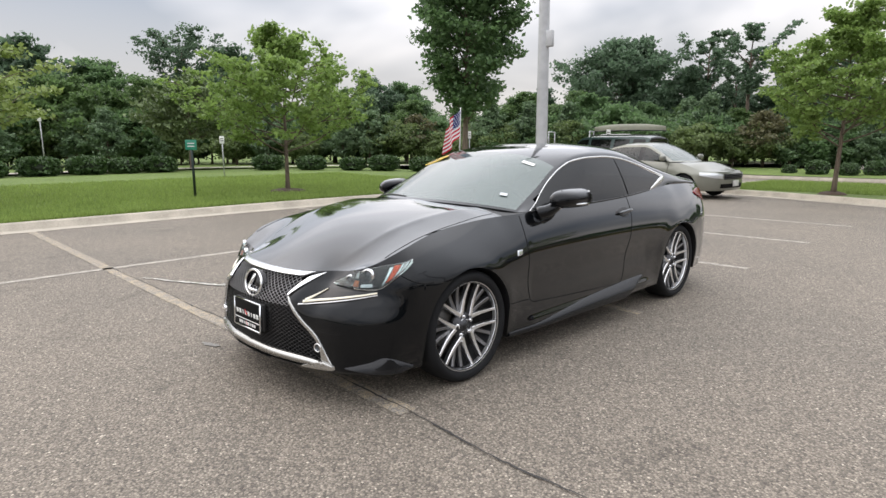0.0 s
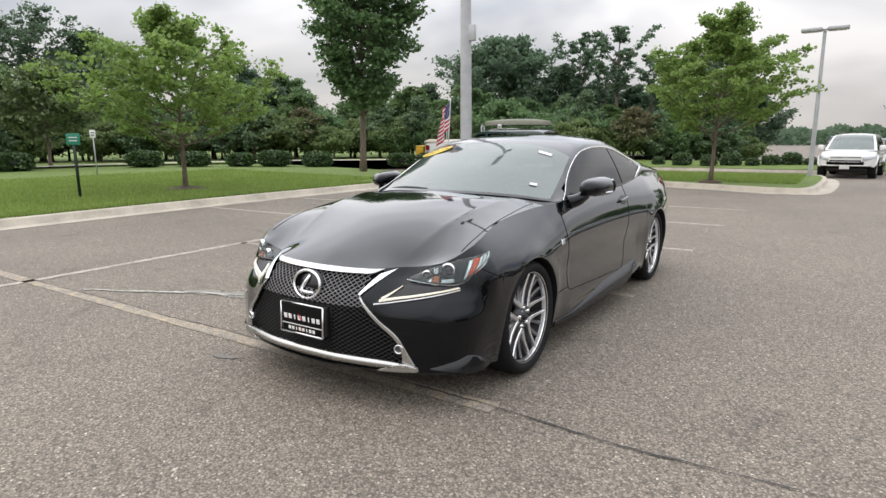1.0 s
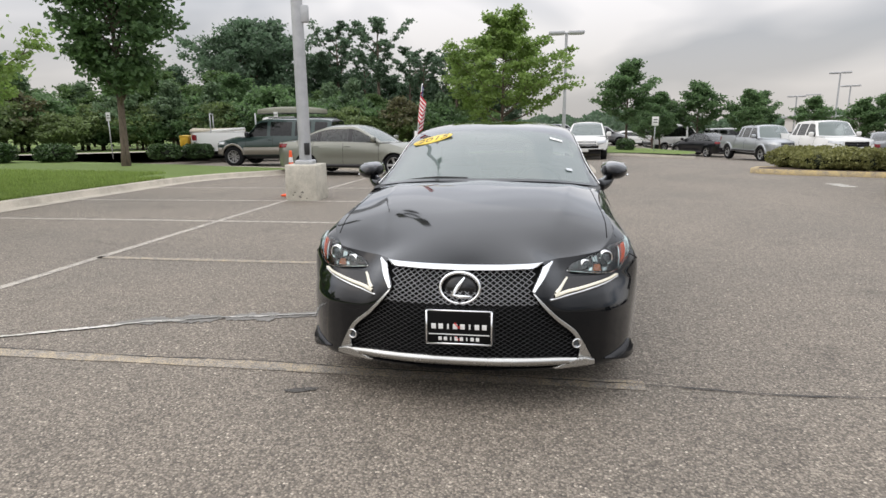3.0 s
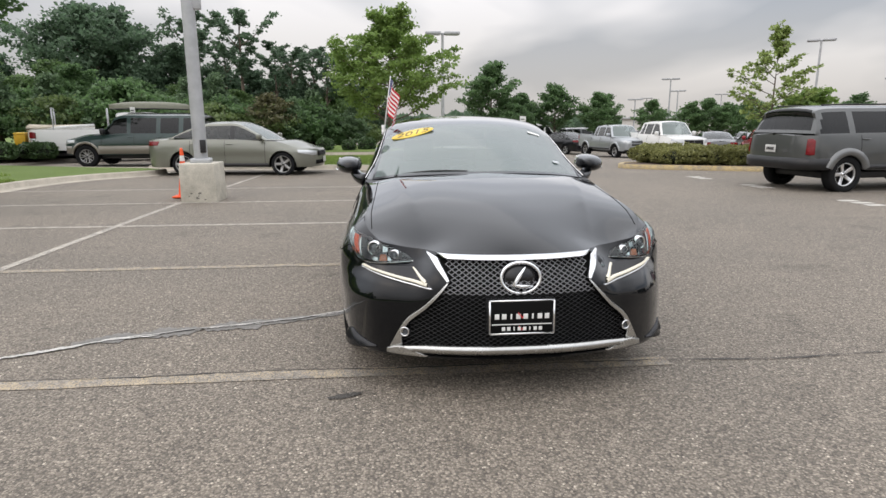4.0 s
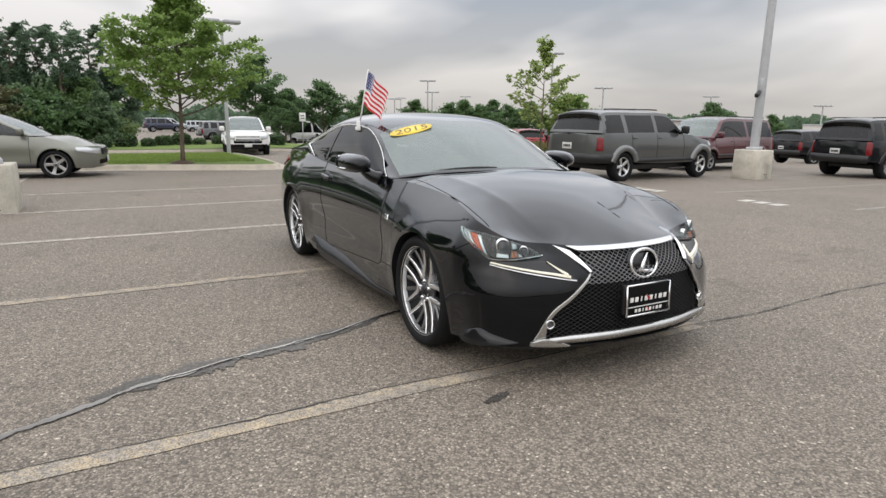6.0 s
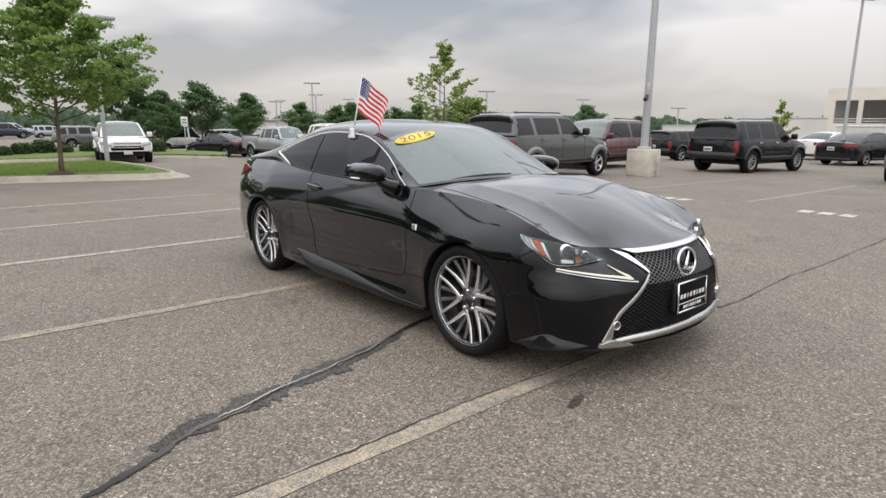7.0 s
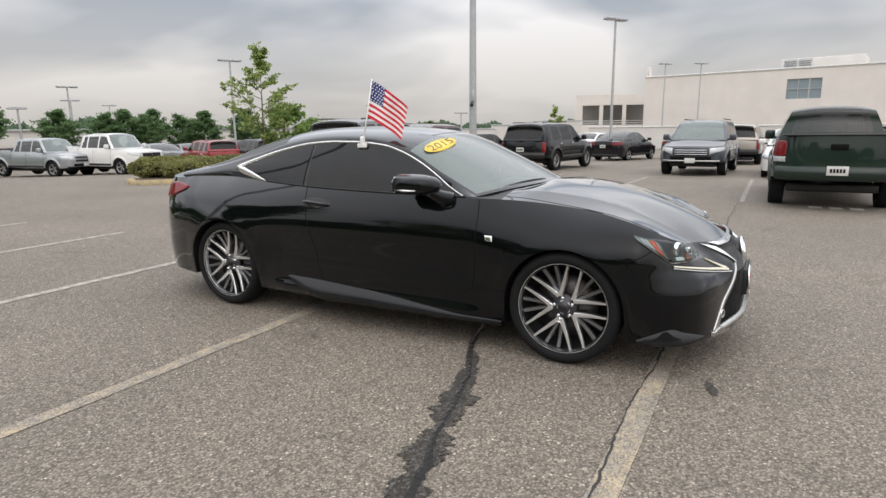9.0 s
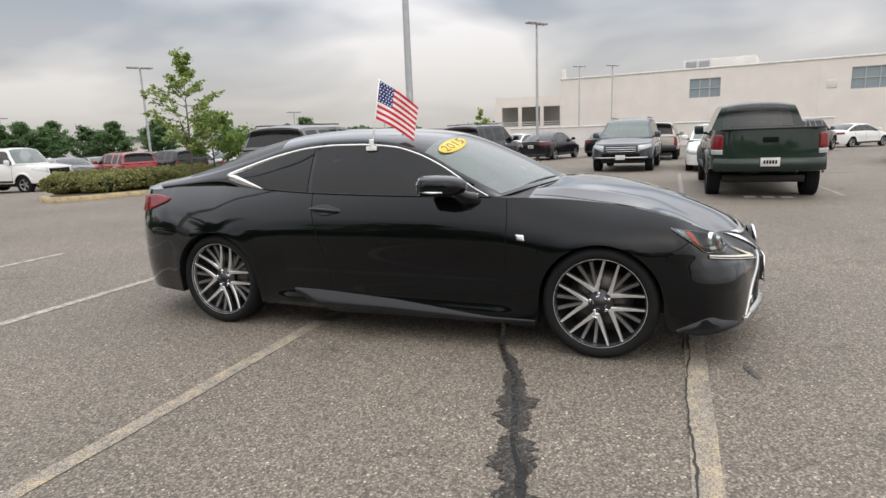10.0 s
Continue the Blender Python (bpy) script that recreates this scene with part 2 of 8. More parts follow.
M_TRIM = plain("black_plastic", (0.012, 0.012, 0.013), 0.45)
M_GLOSSB = plain("gloss_black", (0.006, 0.006, 0.007), 0.12)
M_CHROME = plain("chrome", (0.80, 0.81, 0.82), 0.10, 1.0, 0.05)
M_BRIGHT = plain("bright_window_trim", (0.88, 0.88, 0.87), 0.26, 1.0, 0.05)
M_SATIN = plain("satin_silver", (0.50, 0.50, 0.485), 0.27, 1.0, 0.08)
M_ALLOY = plain("machined_alloy", (0.87, 0.88, 0.89), 0.30, 1.0, 0.08)
M_ALLOYD = plain("grey_alloy", (0.075, 0.075, 0.08), 0.45, 0.8, 0.1)
# rear spokes and barrel: the shade behind the wheel face is put into darker alloys
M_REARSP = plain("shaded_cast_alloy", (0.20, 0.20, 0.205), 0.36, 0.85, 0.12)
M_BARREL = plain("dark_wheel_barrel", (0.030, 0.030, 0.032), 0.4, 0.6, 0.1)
M_CASTR = plain("cast_wheel_alloy", (0.42, 0.42, 0.415), 0.42, 0.85, 0.12)
M_RIMG = plain("grey_wheel_alloy", (0.34, 0.34, 0.34), 0.4, 0.8, 0.1)
M_RUBBER = plain("tyre_rubber", (0.012, 0.0125, 0.0135), 0.7, vary=0.2, bump=0.2, Specular_IOR_Level=0.15)
# the milky grey-green base puts part of the sky's reflection into the pane's colour
M_GLASS = glass("windscreen_glass", (0.14, 0.182, 0.172), 0.28, 1.55)
M_TINT = glass("tinted_glass", (0.005, 0.0055, 0.0055), 0.05, 1.48, 0.0)
M_CARG = glass("car_window_glass", (0.028, 0.032, 0.031), 0.30, 1.5, 0.2)
M_COVER = glass("clear_lamp_cover", (0.02, 0.02, 0.02), 0.96, 1.5)
M_CABIN = plain("dark_cabin_trim", (0.02, 0.02, 0.021), 0.7)
M_LAMPIN = plain("silver_lamp_interior", (0.42, 0.43, 0.44), 0.25, 0.45, 0.6, 14)
M_MESHG = plain("sky_sheen_mesh", (0.30, 0.30, 0.31), 0.3, 0.7)
M_LIGHTH = plain("lamp_housing", (0.62, 0.63, 0.65), 0.14, 1.0, 0.25)
M_LENS = plain("clear_lamp_lens", (0.55, 0.57, 0.58), 0.05, 0.4, 0.1)
M_LENSD = plain("projector_glass", (0.10, 0.11, 0.12), 0.04, 0.5, 0.1)
M_BULB = plain("amber_bulb", (0.42, 0.13, 0.05), 0.25, vary=0.3, scale=30)
M_AMBER = plain("amber_reflector", (0.70, 0.085, 0.02), 0.2)
M_REDL = plain("red_tail_lens", (0.17, 0.006, 0.010), 0.12, vary=0.3, scale=20)
M_DRL = emitting("running_light", (1.0, 0.92, 0.66), 0.30, (0.55, 0.53, 0.47))
M_WHITEP = plain("white_print", (0.80, 0.80, 0.78), 0.5, vary=0.03)
M_REDP = plain("red_print", (0.55, 0.03, 0.03), 0.5)
M_DISC = plain("brake_disc", (0.07, 0.068, 0.065), 0.4, 0.9)
M_PLATE = plain("pale_plate", (0.60, 0.60, 0.58), 0.4)
M_YSTICK = plain("yellow_sticker", (0.86, 0.62, 0.085), 0.35, vary=0.05)
M_YINK = plain("faded_brown_print", (0.16, 0.105, 0.03), 0.4)
M_INK = plain("black_ink", (0.006, 0.006, 0.006), 0.7, Specular_IOR_Level=0.1)
M_GALV = plain("painted_grey_steel", (0.42, 0.43, 0.44), 0.45, 0.2, 0.1)
M_ORANGE = plain("orange_plastic", (0.85, 0.10, 0.02), 0.5, vary=0.1)
M_SIGNG = plain("green_sign_paint", (0.02, 0.22, 0.14), 0.4)
M_SIGNW = plain("white_sign_paint", (0.70, 0.70, 0.68), 0.4)
M_POSTG = plain("dark_green_post", (0.008, 0.02, 0.016), 0.5)
M_WALL = plain("cream_wall", (0.70, 0.66, 0.61), 0.85, vary=0.06, scale=0.5)
M_WALLG = plain("pale_parapet", (0.62, 0.60, 0.57), 0.85, vary=0.06, scale=0.5)
M_DARKIN = plain("dark_deck_interior", (0.30, 0.29, 0.27), 0.9)
M_WINB = glass("blue_window_glass", (0.20, 0.26, 0.29), 0.0)
M_BARK = bark("bark")
M_MULCH = plain("mulch", (0.07, 0.045, 0.03), 0.95, vary=0.4, scale=30, bump=0.8)
M_LEAF1 = leaf("bright_leaf", (0.10, 0.17, 0.035), (0.23, 0.34, 0.09), 0.5)
M_LEAF2 = leaf("deep_leaf", (0.055, 0.105, 0.045), (0.14, 0.235, 0.095), 0.55)
M_LEAF3 = leaf("dark_leaf", (0.055, 0.095, 0.06), (0.125, 0.195, 0.115), 0.55)
M_LEAF4 = leaf("yellow_leaf", (0.13, 0.18, 0.04), (0.28, 0.36, 0.11), 0.4)
M_HEDGE = leaf("hedge_leaf", (0.025, 0.05, 0.018), (0.065, 0.12, 0.038), 0.25)
M_SCRUB = leaf("island_shrub_leaf", (0.11, 0.12, 0.036), (0.26, 0.265, 0.095), 0.35)
M_BLADE = leaf("grass_blade", (0.11, 0.18, 0.03), (0.25, 0.34, 0.085), 0.45)

# ---- mesh helpers ----


def mesh_of(name, verts, faces, mat, smooth=True):
    me = bpy.data.meshes.new(name)
    me.from_pydata([tuple(map(float, v)) for v in verts], [], [tuple(map(int, f)) for f in faces])
    me.materials.append(mat)
    if smooth:
        me.shade_smooth()
    me.update()
    return me


def part(name, me, mat=None, parent=None, label=""):
    """Links a mesh, or a bmesh, as one object under a thing or a part."""
    if isinstance(me, bmesh.types.BMesh):
        bm, me = me, bpy.data.meshes.new(name)
        bm.to_mesh(me)
        bm.free()
        me.materials.append(mat)
    ob = new(name, me)
    if parent:
        ob.parent = parent
    if label:
        ob["label"] = label
    return ob


def thing(name, label, category, group="", kind="", at=None):
    ob = new(name)
    ob.empty_display_size = 0.2
    if at is not None:
        ob.matrix_basis = at
    return tagged(ob, label, category, group, kind)


def structure(name, me, label, mat=None):
    ob = part(name, me, mat)
    return tagged(ob, label, "", "", "structure")


def spl(xs, ys):
    """A monotone cubic through the points, as a function of arrays."""
    xs, ys = np.array(xs, float), np.array(ys, float)
    if xs[0] > xs[-1]:
        xs, ys = xs[::-1], ys[::-1]
    h, d = np.diff(xs), np.diff(ys) / np.diff(xs)
    m = np.zeros_like(ys)
    for i in range(1, len(xs) - 1):
        if d[i - 1] * d[i] > 0:
            w1, w2 = 2 * h[i] + h[i - 1], h[i] + 2 * h[i - 1]
            m[i] = (w1 + w2) / (w1 / d[i - 1] + w2 / d[i])
    m[0], m[-1] = d[0], d[-1]

    def f(x):
        x = np.clip(np.asarray(x, float), xs[0], xs[-1])
        i = np.clip(np.searchsorted(xs, x) - 1, 0, len(h) - 1)
        t = (x - xs[i]) / h[i]
        return (ys[i] * (1 + 2 * t) * (1 - t) ** 2 + m[i] * h[i] * t * (1 - t) ** 2
                + ys[i + 1] * t * t * (3 - 2 * t) + m[i + 1] * h[i] * t * t * (t - 1))
    return f


def crv(pts, n):
    """n points of a smooth curve through pts (Catmull-Rom)."""
    p = np.array(pts, float)
    p = np.vstack([2 * p[0] - p[1], p, 2 * p[-1] - p[-2]])
    u = np.linspace(0, len(pts) - 1, n)
    i = np.minimum(u.astype(int), len(pts) - 2)
    t = (u - i)[:, None]
    a, b, c, d = p[i], p[i + 1], p[i + 2], p[i + 3]
    return 0.5 * (2 * b + (c - a) * t + (2 * a - 5 * b + 4 * c - d) * t ** 2 + (3 * b - a - 3 * c + d) * t ** 3)


def grid_mesh(name, g, mat, keep=None, closed=False, flip=False, soft=None):
    """A mesh from a grid of points (rows, columns, 3); keep tells which cells stay; soft gives the normals of the whole sheet that it is cut from."""
    r, c = g.shape[:2]
    faces = []
    for i in range(r - 1):
        for j in range(c if closed else c - 1):
            if keep is not None and not keep[i, j]:
                continue
            k = (j + 1) % c
            f = (i * c + j, i * c + k, (i + 1) * c + k, (i + 1) * c + j)
            faces.append(f[::-1] if flip else f)
    used = sorted({v for f in faces for v in f})
    idx = {v: n for n, v in enumerate(used)}
    pts = g.reshape(-1, 3)
    me = mesh_of(name, [pts[v] for v in used], [[idx[v] for v in f] for f in faces], mat)
    if soft is not None:
        me.normals_split_custom_set_from_vertices([tuple(v) for v in soft.reshape(-1, 3)[used]])
    return me


def tube(name, pts, rad, mat, sides=8, closed=False, flat=1.0):
    """A round bar along pts; rad may vary from point to point."""
    p = np.array(pts, float)
    n = len(p)
    rad = np.broadcast_to(np.asarray(rad, float), (n,))
    tan = np.gradient(p, axis=0)
    if closed:
        tan = np.roll(p, -1, 0) - np.roll(p, 1, 0)
    tan /= np.linalg.norm(tan, axis=1)[:, None] + 1e-12
    up = np.array([0, 0, 1.0])
    verts, faces = [], []
    for i in range(n):
        a = np.cross(tan[i], up)
        if np.linalg.norm(a) < 1e-3:
            a = np.cross(tan[i], [0, 1.0, 0])
        a /= np.linalg.norm(a)
        b = np.cross(a, tan[i])
        for k in range(sides):
            w = 2 * math.pi * k / sides
            verts.append(p[i] + rad[i] * (math.cos(w) * a * flat + math.sin(w) * b))
    m = n if closed else n - 1
    for i in range(m):
        for k in range(sides):
            i2, k2 = (i + 1) % n, (k + 1) % sides
            faces.append((i * sides + k, i * sides + k2, i2 * sides + k2, i2 * sides + k))
    if not closed:
        faces.append(tuple(range(sides))[::-1])
        faces.append(tuple((n - 1) * sides + k for k in range(sides)))
    return mesh_of(name, verts, faces, mat)


def lathe(name, prof, mat, seg=48, axis="y", sharp=False):
    """A turned shape: prof is (radius, along) from one end to the other."""
    verts, faces = [], []
    n = len(prof)
    for k in range(seg):
        w = 2 * math.pi * k / seg
        for r, h in prof:
            if axis == "y":
                verts.append((r * math.cos(w), h, r * math.sin(w)))
            elif axis == "x":
                verts.append((h, r * math.cos(w), r * math.sin(w)))
            else:
                verts.append((r * math.cos(w), r * math.sin(w), h))
    for k in range(seg):
        k2 = (k + 1) % seg
        for i in range(n - 1):
            faces.append((k * n + i, k * n + i + 1, k2 * n + i + 1, k2 * n + i))
    return mesh_of(name, verts, faces, mat, not sharp)


def box(name, size, at, mat, bevel=0.0, rot=None, seg=2, taper=1.0):
    """A block with rounded edges; taper narrows its top."""
    bm = bmesh.new()
    bmesh.ops.create_cube(bm, size=1)
    for v in bm.verts:
        k = taper if v.co.z > 0 else 1.0
        v.co = Vector((v.co.x * size[0] * k, v.co.y * size[1] * k, v.co.z * size[2]))
    if bevel:
        bmesh.ops.bevel(bm, geom=bm.edges[:], offset=bevel, segments=seg, affect="EDGES", profile=0.5)
    m = Matrix.Translation(at) @ (rot if rot is not None else Matrix.Identity(4))
    bmesh.ops.transform(bm, matrix=m, verts=bm.verts)
    me = bpy.data.meshes.new(name)
    bm.to_mesh(me)
    bm.free()
    me.materials.append(mat)
    if bevel:
        me.shade_smooth()
        me.set_sharp_from_angle(angle=radians(50))
    return me


def merged(name, meshes, mats=None):
    """Several meshes as one, each with its own material."""
    verts, faces, idx, mm = [], [], [], []
    for me in meshes:
        o = len(verts)
        verts += [tuple(v.co) for v in me.vertices]
        mat = me.materials[0]
        if mat not in mm:
            mm.append(mat)
        for f in me.polygons:
            faces.append([v + o for v in f.vertices])
            idx.append((mm.index(mat), f.use_smooth))
    out = bpy.data.meshes.new(name)
    out.from_pydata(verts, [], faces)
    for m in mm:
        out.materials.append(m)
    for f, (i, s) in zip(out.polygons, idx):
        f.material_index, f.use_smooth = i, s
    out.update()
    return out


def moved(me, m):
    me = me.copy()
    me.transform(m)
    return me


def gz(x, y):
    """The height of the lot, which falls gently away on all sides."""
    r = min(math.hypot(x, y if y > 0 else 0.6 * y), 50.0)
    step = lambda v, a, b: min(1.0, max(0.0, (v - a) / (b - a))) ** 2 * (3 - 2 * min(1.0, max(0.0, (v - a) / (b - a))))
    dip = 0.02 * max(0.0, min(r, 34.0) - 15.0) * step(y, 4, 10) * step(-x, 8, 16)
    return -0.013 * (0.0 if r < 4 else ((r - 4) ** 2 / 8 if r < 8 else r - 6)) - dip

# ---- the lot ----


def flat_strip(name, pts, width, mat, lift=0.004, wob=0.0, seed=1, step=0.25):
    """A painted or filled strip lying on the ground along pts."""
    rnd = random.Random(seed)
    p = [Vector(q) for q in pts]
    path = []
    for a, b in zip(p[:-1], p[1:]):
        n = max(1, int((b - a).length / step))
        path += [a.lerp(b, k / n) for k in range(n)]
    path.append(p[-1])
    verts, faces = [], []
    for i, q in enumerate(path):
        d = (path[min(i + 1, len(path) - 1)] - path[max(i - 1, 0)]).normalized()
        nrm = Vector((-d.y, d.x))
        o = rnd.uniform(-wob, wob)
        w = width[min(i * len(width) // len(path), len(width) - 1)] if isinstance(width, (list, tuple)) else width
        l, r = w / 2 * rnd.uniform(1 - wob * 3, 1 + wob * 3), w / 2 * rnd.uniform(1 - wob * 3, 1 + wob * 3)
        for s in (l, -r):
            v = q + nrm * (s + o)
            verts.append((v.x, v.y, gz(v.x, v.y) + lift))
    for i in range(len(path) - 1):
        faces.append((2 * i, 2 * i + 1, 2 * i + 3, 2 * i + 2))
    return mesh_of(name, verts, faces, mat)


def ground_sheet():
    xs = np.r_[-2500, -900, -400, -200, -120, -80, np.arange(-60, -16, 2.5), np.arange(-16, 14, 1.0), np.arange(14, 41, 2.5), 60, 120, 250, 600, 2500]
    ys = np.r_[-2500, -900, -400, -200, -100, np.arange(-60, -12, 3.0), np.arange(-12, 20, 1.0), np.arange(20, 50, 2.0), 50, 60, 80, 120, 200, 400, 900, 2500]
    g = np.array([[(x, y, gz(x, y)) for x in xs] for y in ys])
    return grid_mesh("ground", g, M_ASPHALT)


structure("ground", ground_sheet(), "grey worn asphalt parking lot with pale stone chips")


def kerb_run(name, pts, closed=False, mat=None, w=0.16, h=0.14):
    """A cast kerb with a rolled top edge, along pts (its face on the left of the way)."""
    p = np.array(crv(pts, max(16, len(pts) * 8)) if not closed else crv([*pts, pts[0]], len(pts) * 10)[:-1])
    d = np.gradient(p, axis=0) if not closed else np.roll(p, -1, 0) - np.roll(p, 1, 0)
    d /= np.linalg.norm(d, axis=1)[:, None]
    nrm = np.stack([-d[:, 1], d[:, 0]], -1)
    prof = [(0.32, 0.006), (0.02, 0.010), (0.0, 0.02), (-0.02, h - 0.03), (-0.04, h - 0.006), (-0.06, h), (-w, h), (-w, 0.0)]
    g = np.zeros((len(prof), len(p), 3))
    for i, (o, z) in enumerate(prof):
        q = p + nrm * o
        g[i, :, :2] = q
        g[i, :, 2] = [gz(*c) + z for c in q]
    ob = structure(name, grid_mesh(name, g, mat or M_KERB, closed=closed), "kerb with worn yellow paint" if mat else "pale concrete kerb with a gutter pan")
    return ob, p - nrm * (w - 0.01)


def turf_mat(name, c1=(0.095, 0.155, 0.030), c2=(0.19, 0.26, 0.068)):
    m = Mat(name, c1, 0.9)
    pos = m.position()
    a = m.noise(0.6, 6, 0.6, pos)
    b = m.noise(38.0, 4, 0.7, pos)
    col = m.mix(a, c1, c2)
    m.color(m.mix(1.0, col, m.ramp(b, (0.3, (0.55, 0.55, 0.5)), (0.7, (1.35, 1.35, 1.3))), "MULTIPLY"))
    m.bump(b, 0.9, 0.04)
    return m.m


M_GRASS = turf_mat("lawn")


def fill(name, ring, z, mat, label, rise=None, lab_kind="structure"):
    """A lawn or bed inside a ring of points."""
    bm = bmesh.new()
    vs = [bm.verts.new((x, y, 0)) for x, y in ring]
    f = bm.faces.new(vs)
    bmesh.ops.triangulate(bm, faces=[f])
    for _ in range(3):
        long = [e for e in bm.edges if e.calc_length() > 2.5]
        if not long:
            break
        bmesh.ops.subdivide_edges(bm, edges=long, cuts=1)
        bmesh.ops.triangulate(bm, faces=bm.faces[:])
    for v in bm.verts:
        v.co.z = gz(v.co.x, v.co.y) + z + (rise(v.co.x, v.co.y) if rise else 0)
    bmesh.ops.recalc_face_normals(bm, faces=bm.faces[:])
    for f in bm.faces:
        if f.normal.z < 0:
            f.normal_flip()
        f.smooth = True
    me = bpy.data.meshes.new(name)
    bm.to_mesh(me)
    bm.free()
    me.materials.append(mat)
    return structure(name, me, label)


# the lawn behind the bays, its kerb turning in towards the drive
k_ob, inner = kerb_run("kerb_1", [(-15.5, -15.0), (-14.8, -11.0), (-13.9, -8.3), (-12.9, -7.1), (-12.0, -7.4), (-11.0, -8.2), (-9.4, -8.75), (-6.8, -8.8), (-3, -8.78), (2, -8.8), (10, -8.9), (24, -9.0)])


def bank(x, y):
    return 0.019 * max(0.0, -y - 10)


BANK_RING = [*[tuple(q) for q in inner], (24, -24), (-9, -26), (-16, -26)]
fill("lawn_1", BANK_RING, 0.13, M_GRASS, "mown green lawn rising gently to a hedge", bank)
# the island with the maple and the strip beside the sedan
k_ob, inner = kerb_run("kerb_2", [(-15.0, -8.4), (-14.6, -7.9), (-14.3, -5.0), (-13.9, -2.3), (-12.9, 0.3), (-12.7, 1.2), (-13.6, 1.9), (-19.8, 2.0), (-20.8, 1.0), (-21.0, -3.0), (-20.2, -4.4), (-16.4, -4.6), (-15.6, -5.2), (-15.5, -7.8)][::-1], True)
fill("lawn_2", [tuple(q) for q in inner], 0.13, M_GRASS, "green lawn on a kerbed island")

M_LINE_F = worn_paint("faded_white_paint", (0.60, 0.56, 0.49), 0.42)
# bay lines: each a worn strip of its own
LINES = [((1.9, -8.7), (1.9, 0.94), 0.115, M_LINE_Y), ((3.6, -4.3), (-12.6, -4.2), 0.10, M_LINE_W)]
for i, x in enumerate((-0.66, -3.10, -5.48, -7.95)):
    LINES.append(((x, 0.93), (x, -8.6 if i else -4.3), 0.10, M_LINE_W if i else M_LINE_Y))
for i, x in enumerate((4.35, 6.8)):
    LINES.append(((x, 0.94), (x, -8.6), 0.10, M_LINE_W))
for x in (-8.8, -6.2, -3.5, -0.85, 1.97, 4.7, 7.4):
    LINES.append(((x, 8.3), (x + 0.03, 14.8), 0.085, M_LINE_F))
LINES.append(((-9.0, 14.95), (9.5, 14.85), 0.085, M_LINE_F))
for i, (a, b, w, m) in enumerate(LINES):
    structure("bay_line", flat_strip("bay_line", [a, b], w, m, 0.004, 0.006, i), "worn painted bay line on the asphalt")


def crack_path(pts, seed, amp=0.02):
    """A wandering line through pts with small sharp kinks."""
    rnd = random.Random(seed)
    out = []
    for a, b in zip(pts[:-1], pts[1:]):
        d = math.hypot(b[0] - a[0], b[1] - a[1])
        n = max(2, int(d / 0.035))
        for k in range(n):
            t = k / n
            x, y = a[0] + (b[0] - a[0]) * t, a[1] + (b[1] - a[1]) * t
            w = amp * noise.noise((x * 1.3, y * 1.3, seed)) + amp * 0.30 * noise.noise((x * 6, y * 6, seed + 5)) + rnd.uniform(-amp, amp) * 0.14
            out.append((x + w * (b[1] - a[1]) / d, y - w * (b[0] - a[0]) / d))
    out.append(pts[-1])
    return out


def crack(pts, width, mat, seed, amp=0.02, lift=0.007, wob=0.05, label="dark crack in the asphalt"):
    structure("crack", flat_strip("crack", crack_path(pts, seed, amp), width, mat, lift, wob, seed, 0.03), label)


crack([(1.86, -4.3), (1.85, -2.4), (1.84, -1.4), (1.86, -0.5), (1.88, 0.9), (1.92, 1.5), (1.90, 2.0), (1.88, 2.7), (1.92, 4.2), (1.90, 5.7), (1.93, 8.5)], [random.Random(77 + k).uniform(0.004, 0.014) for k in range(90)], M_CRACK, 3, 0.030, 0.007, 0.003)

# ---- vehicles ----


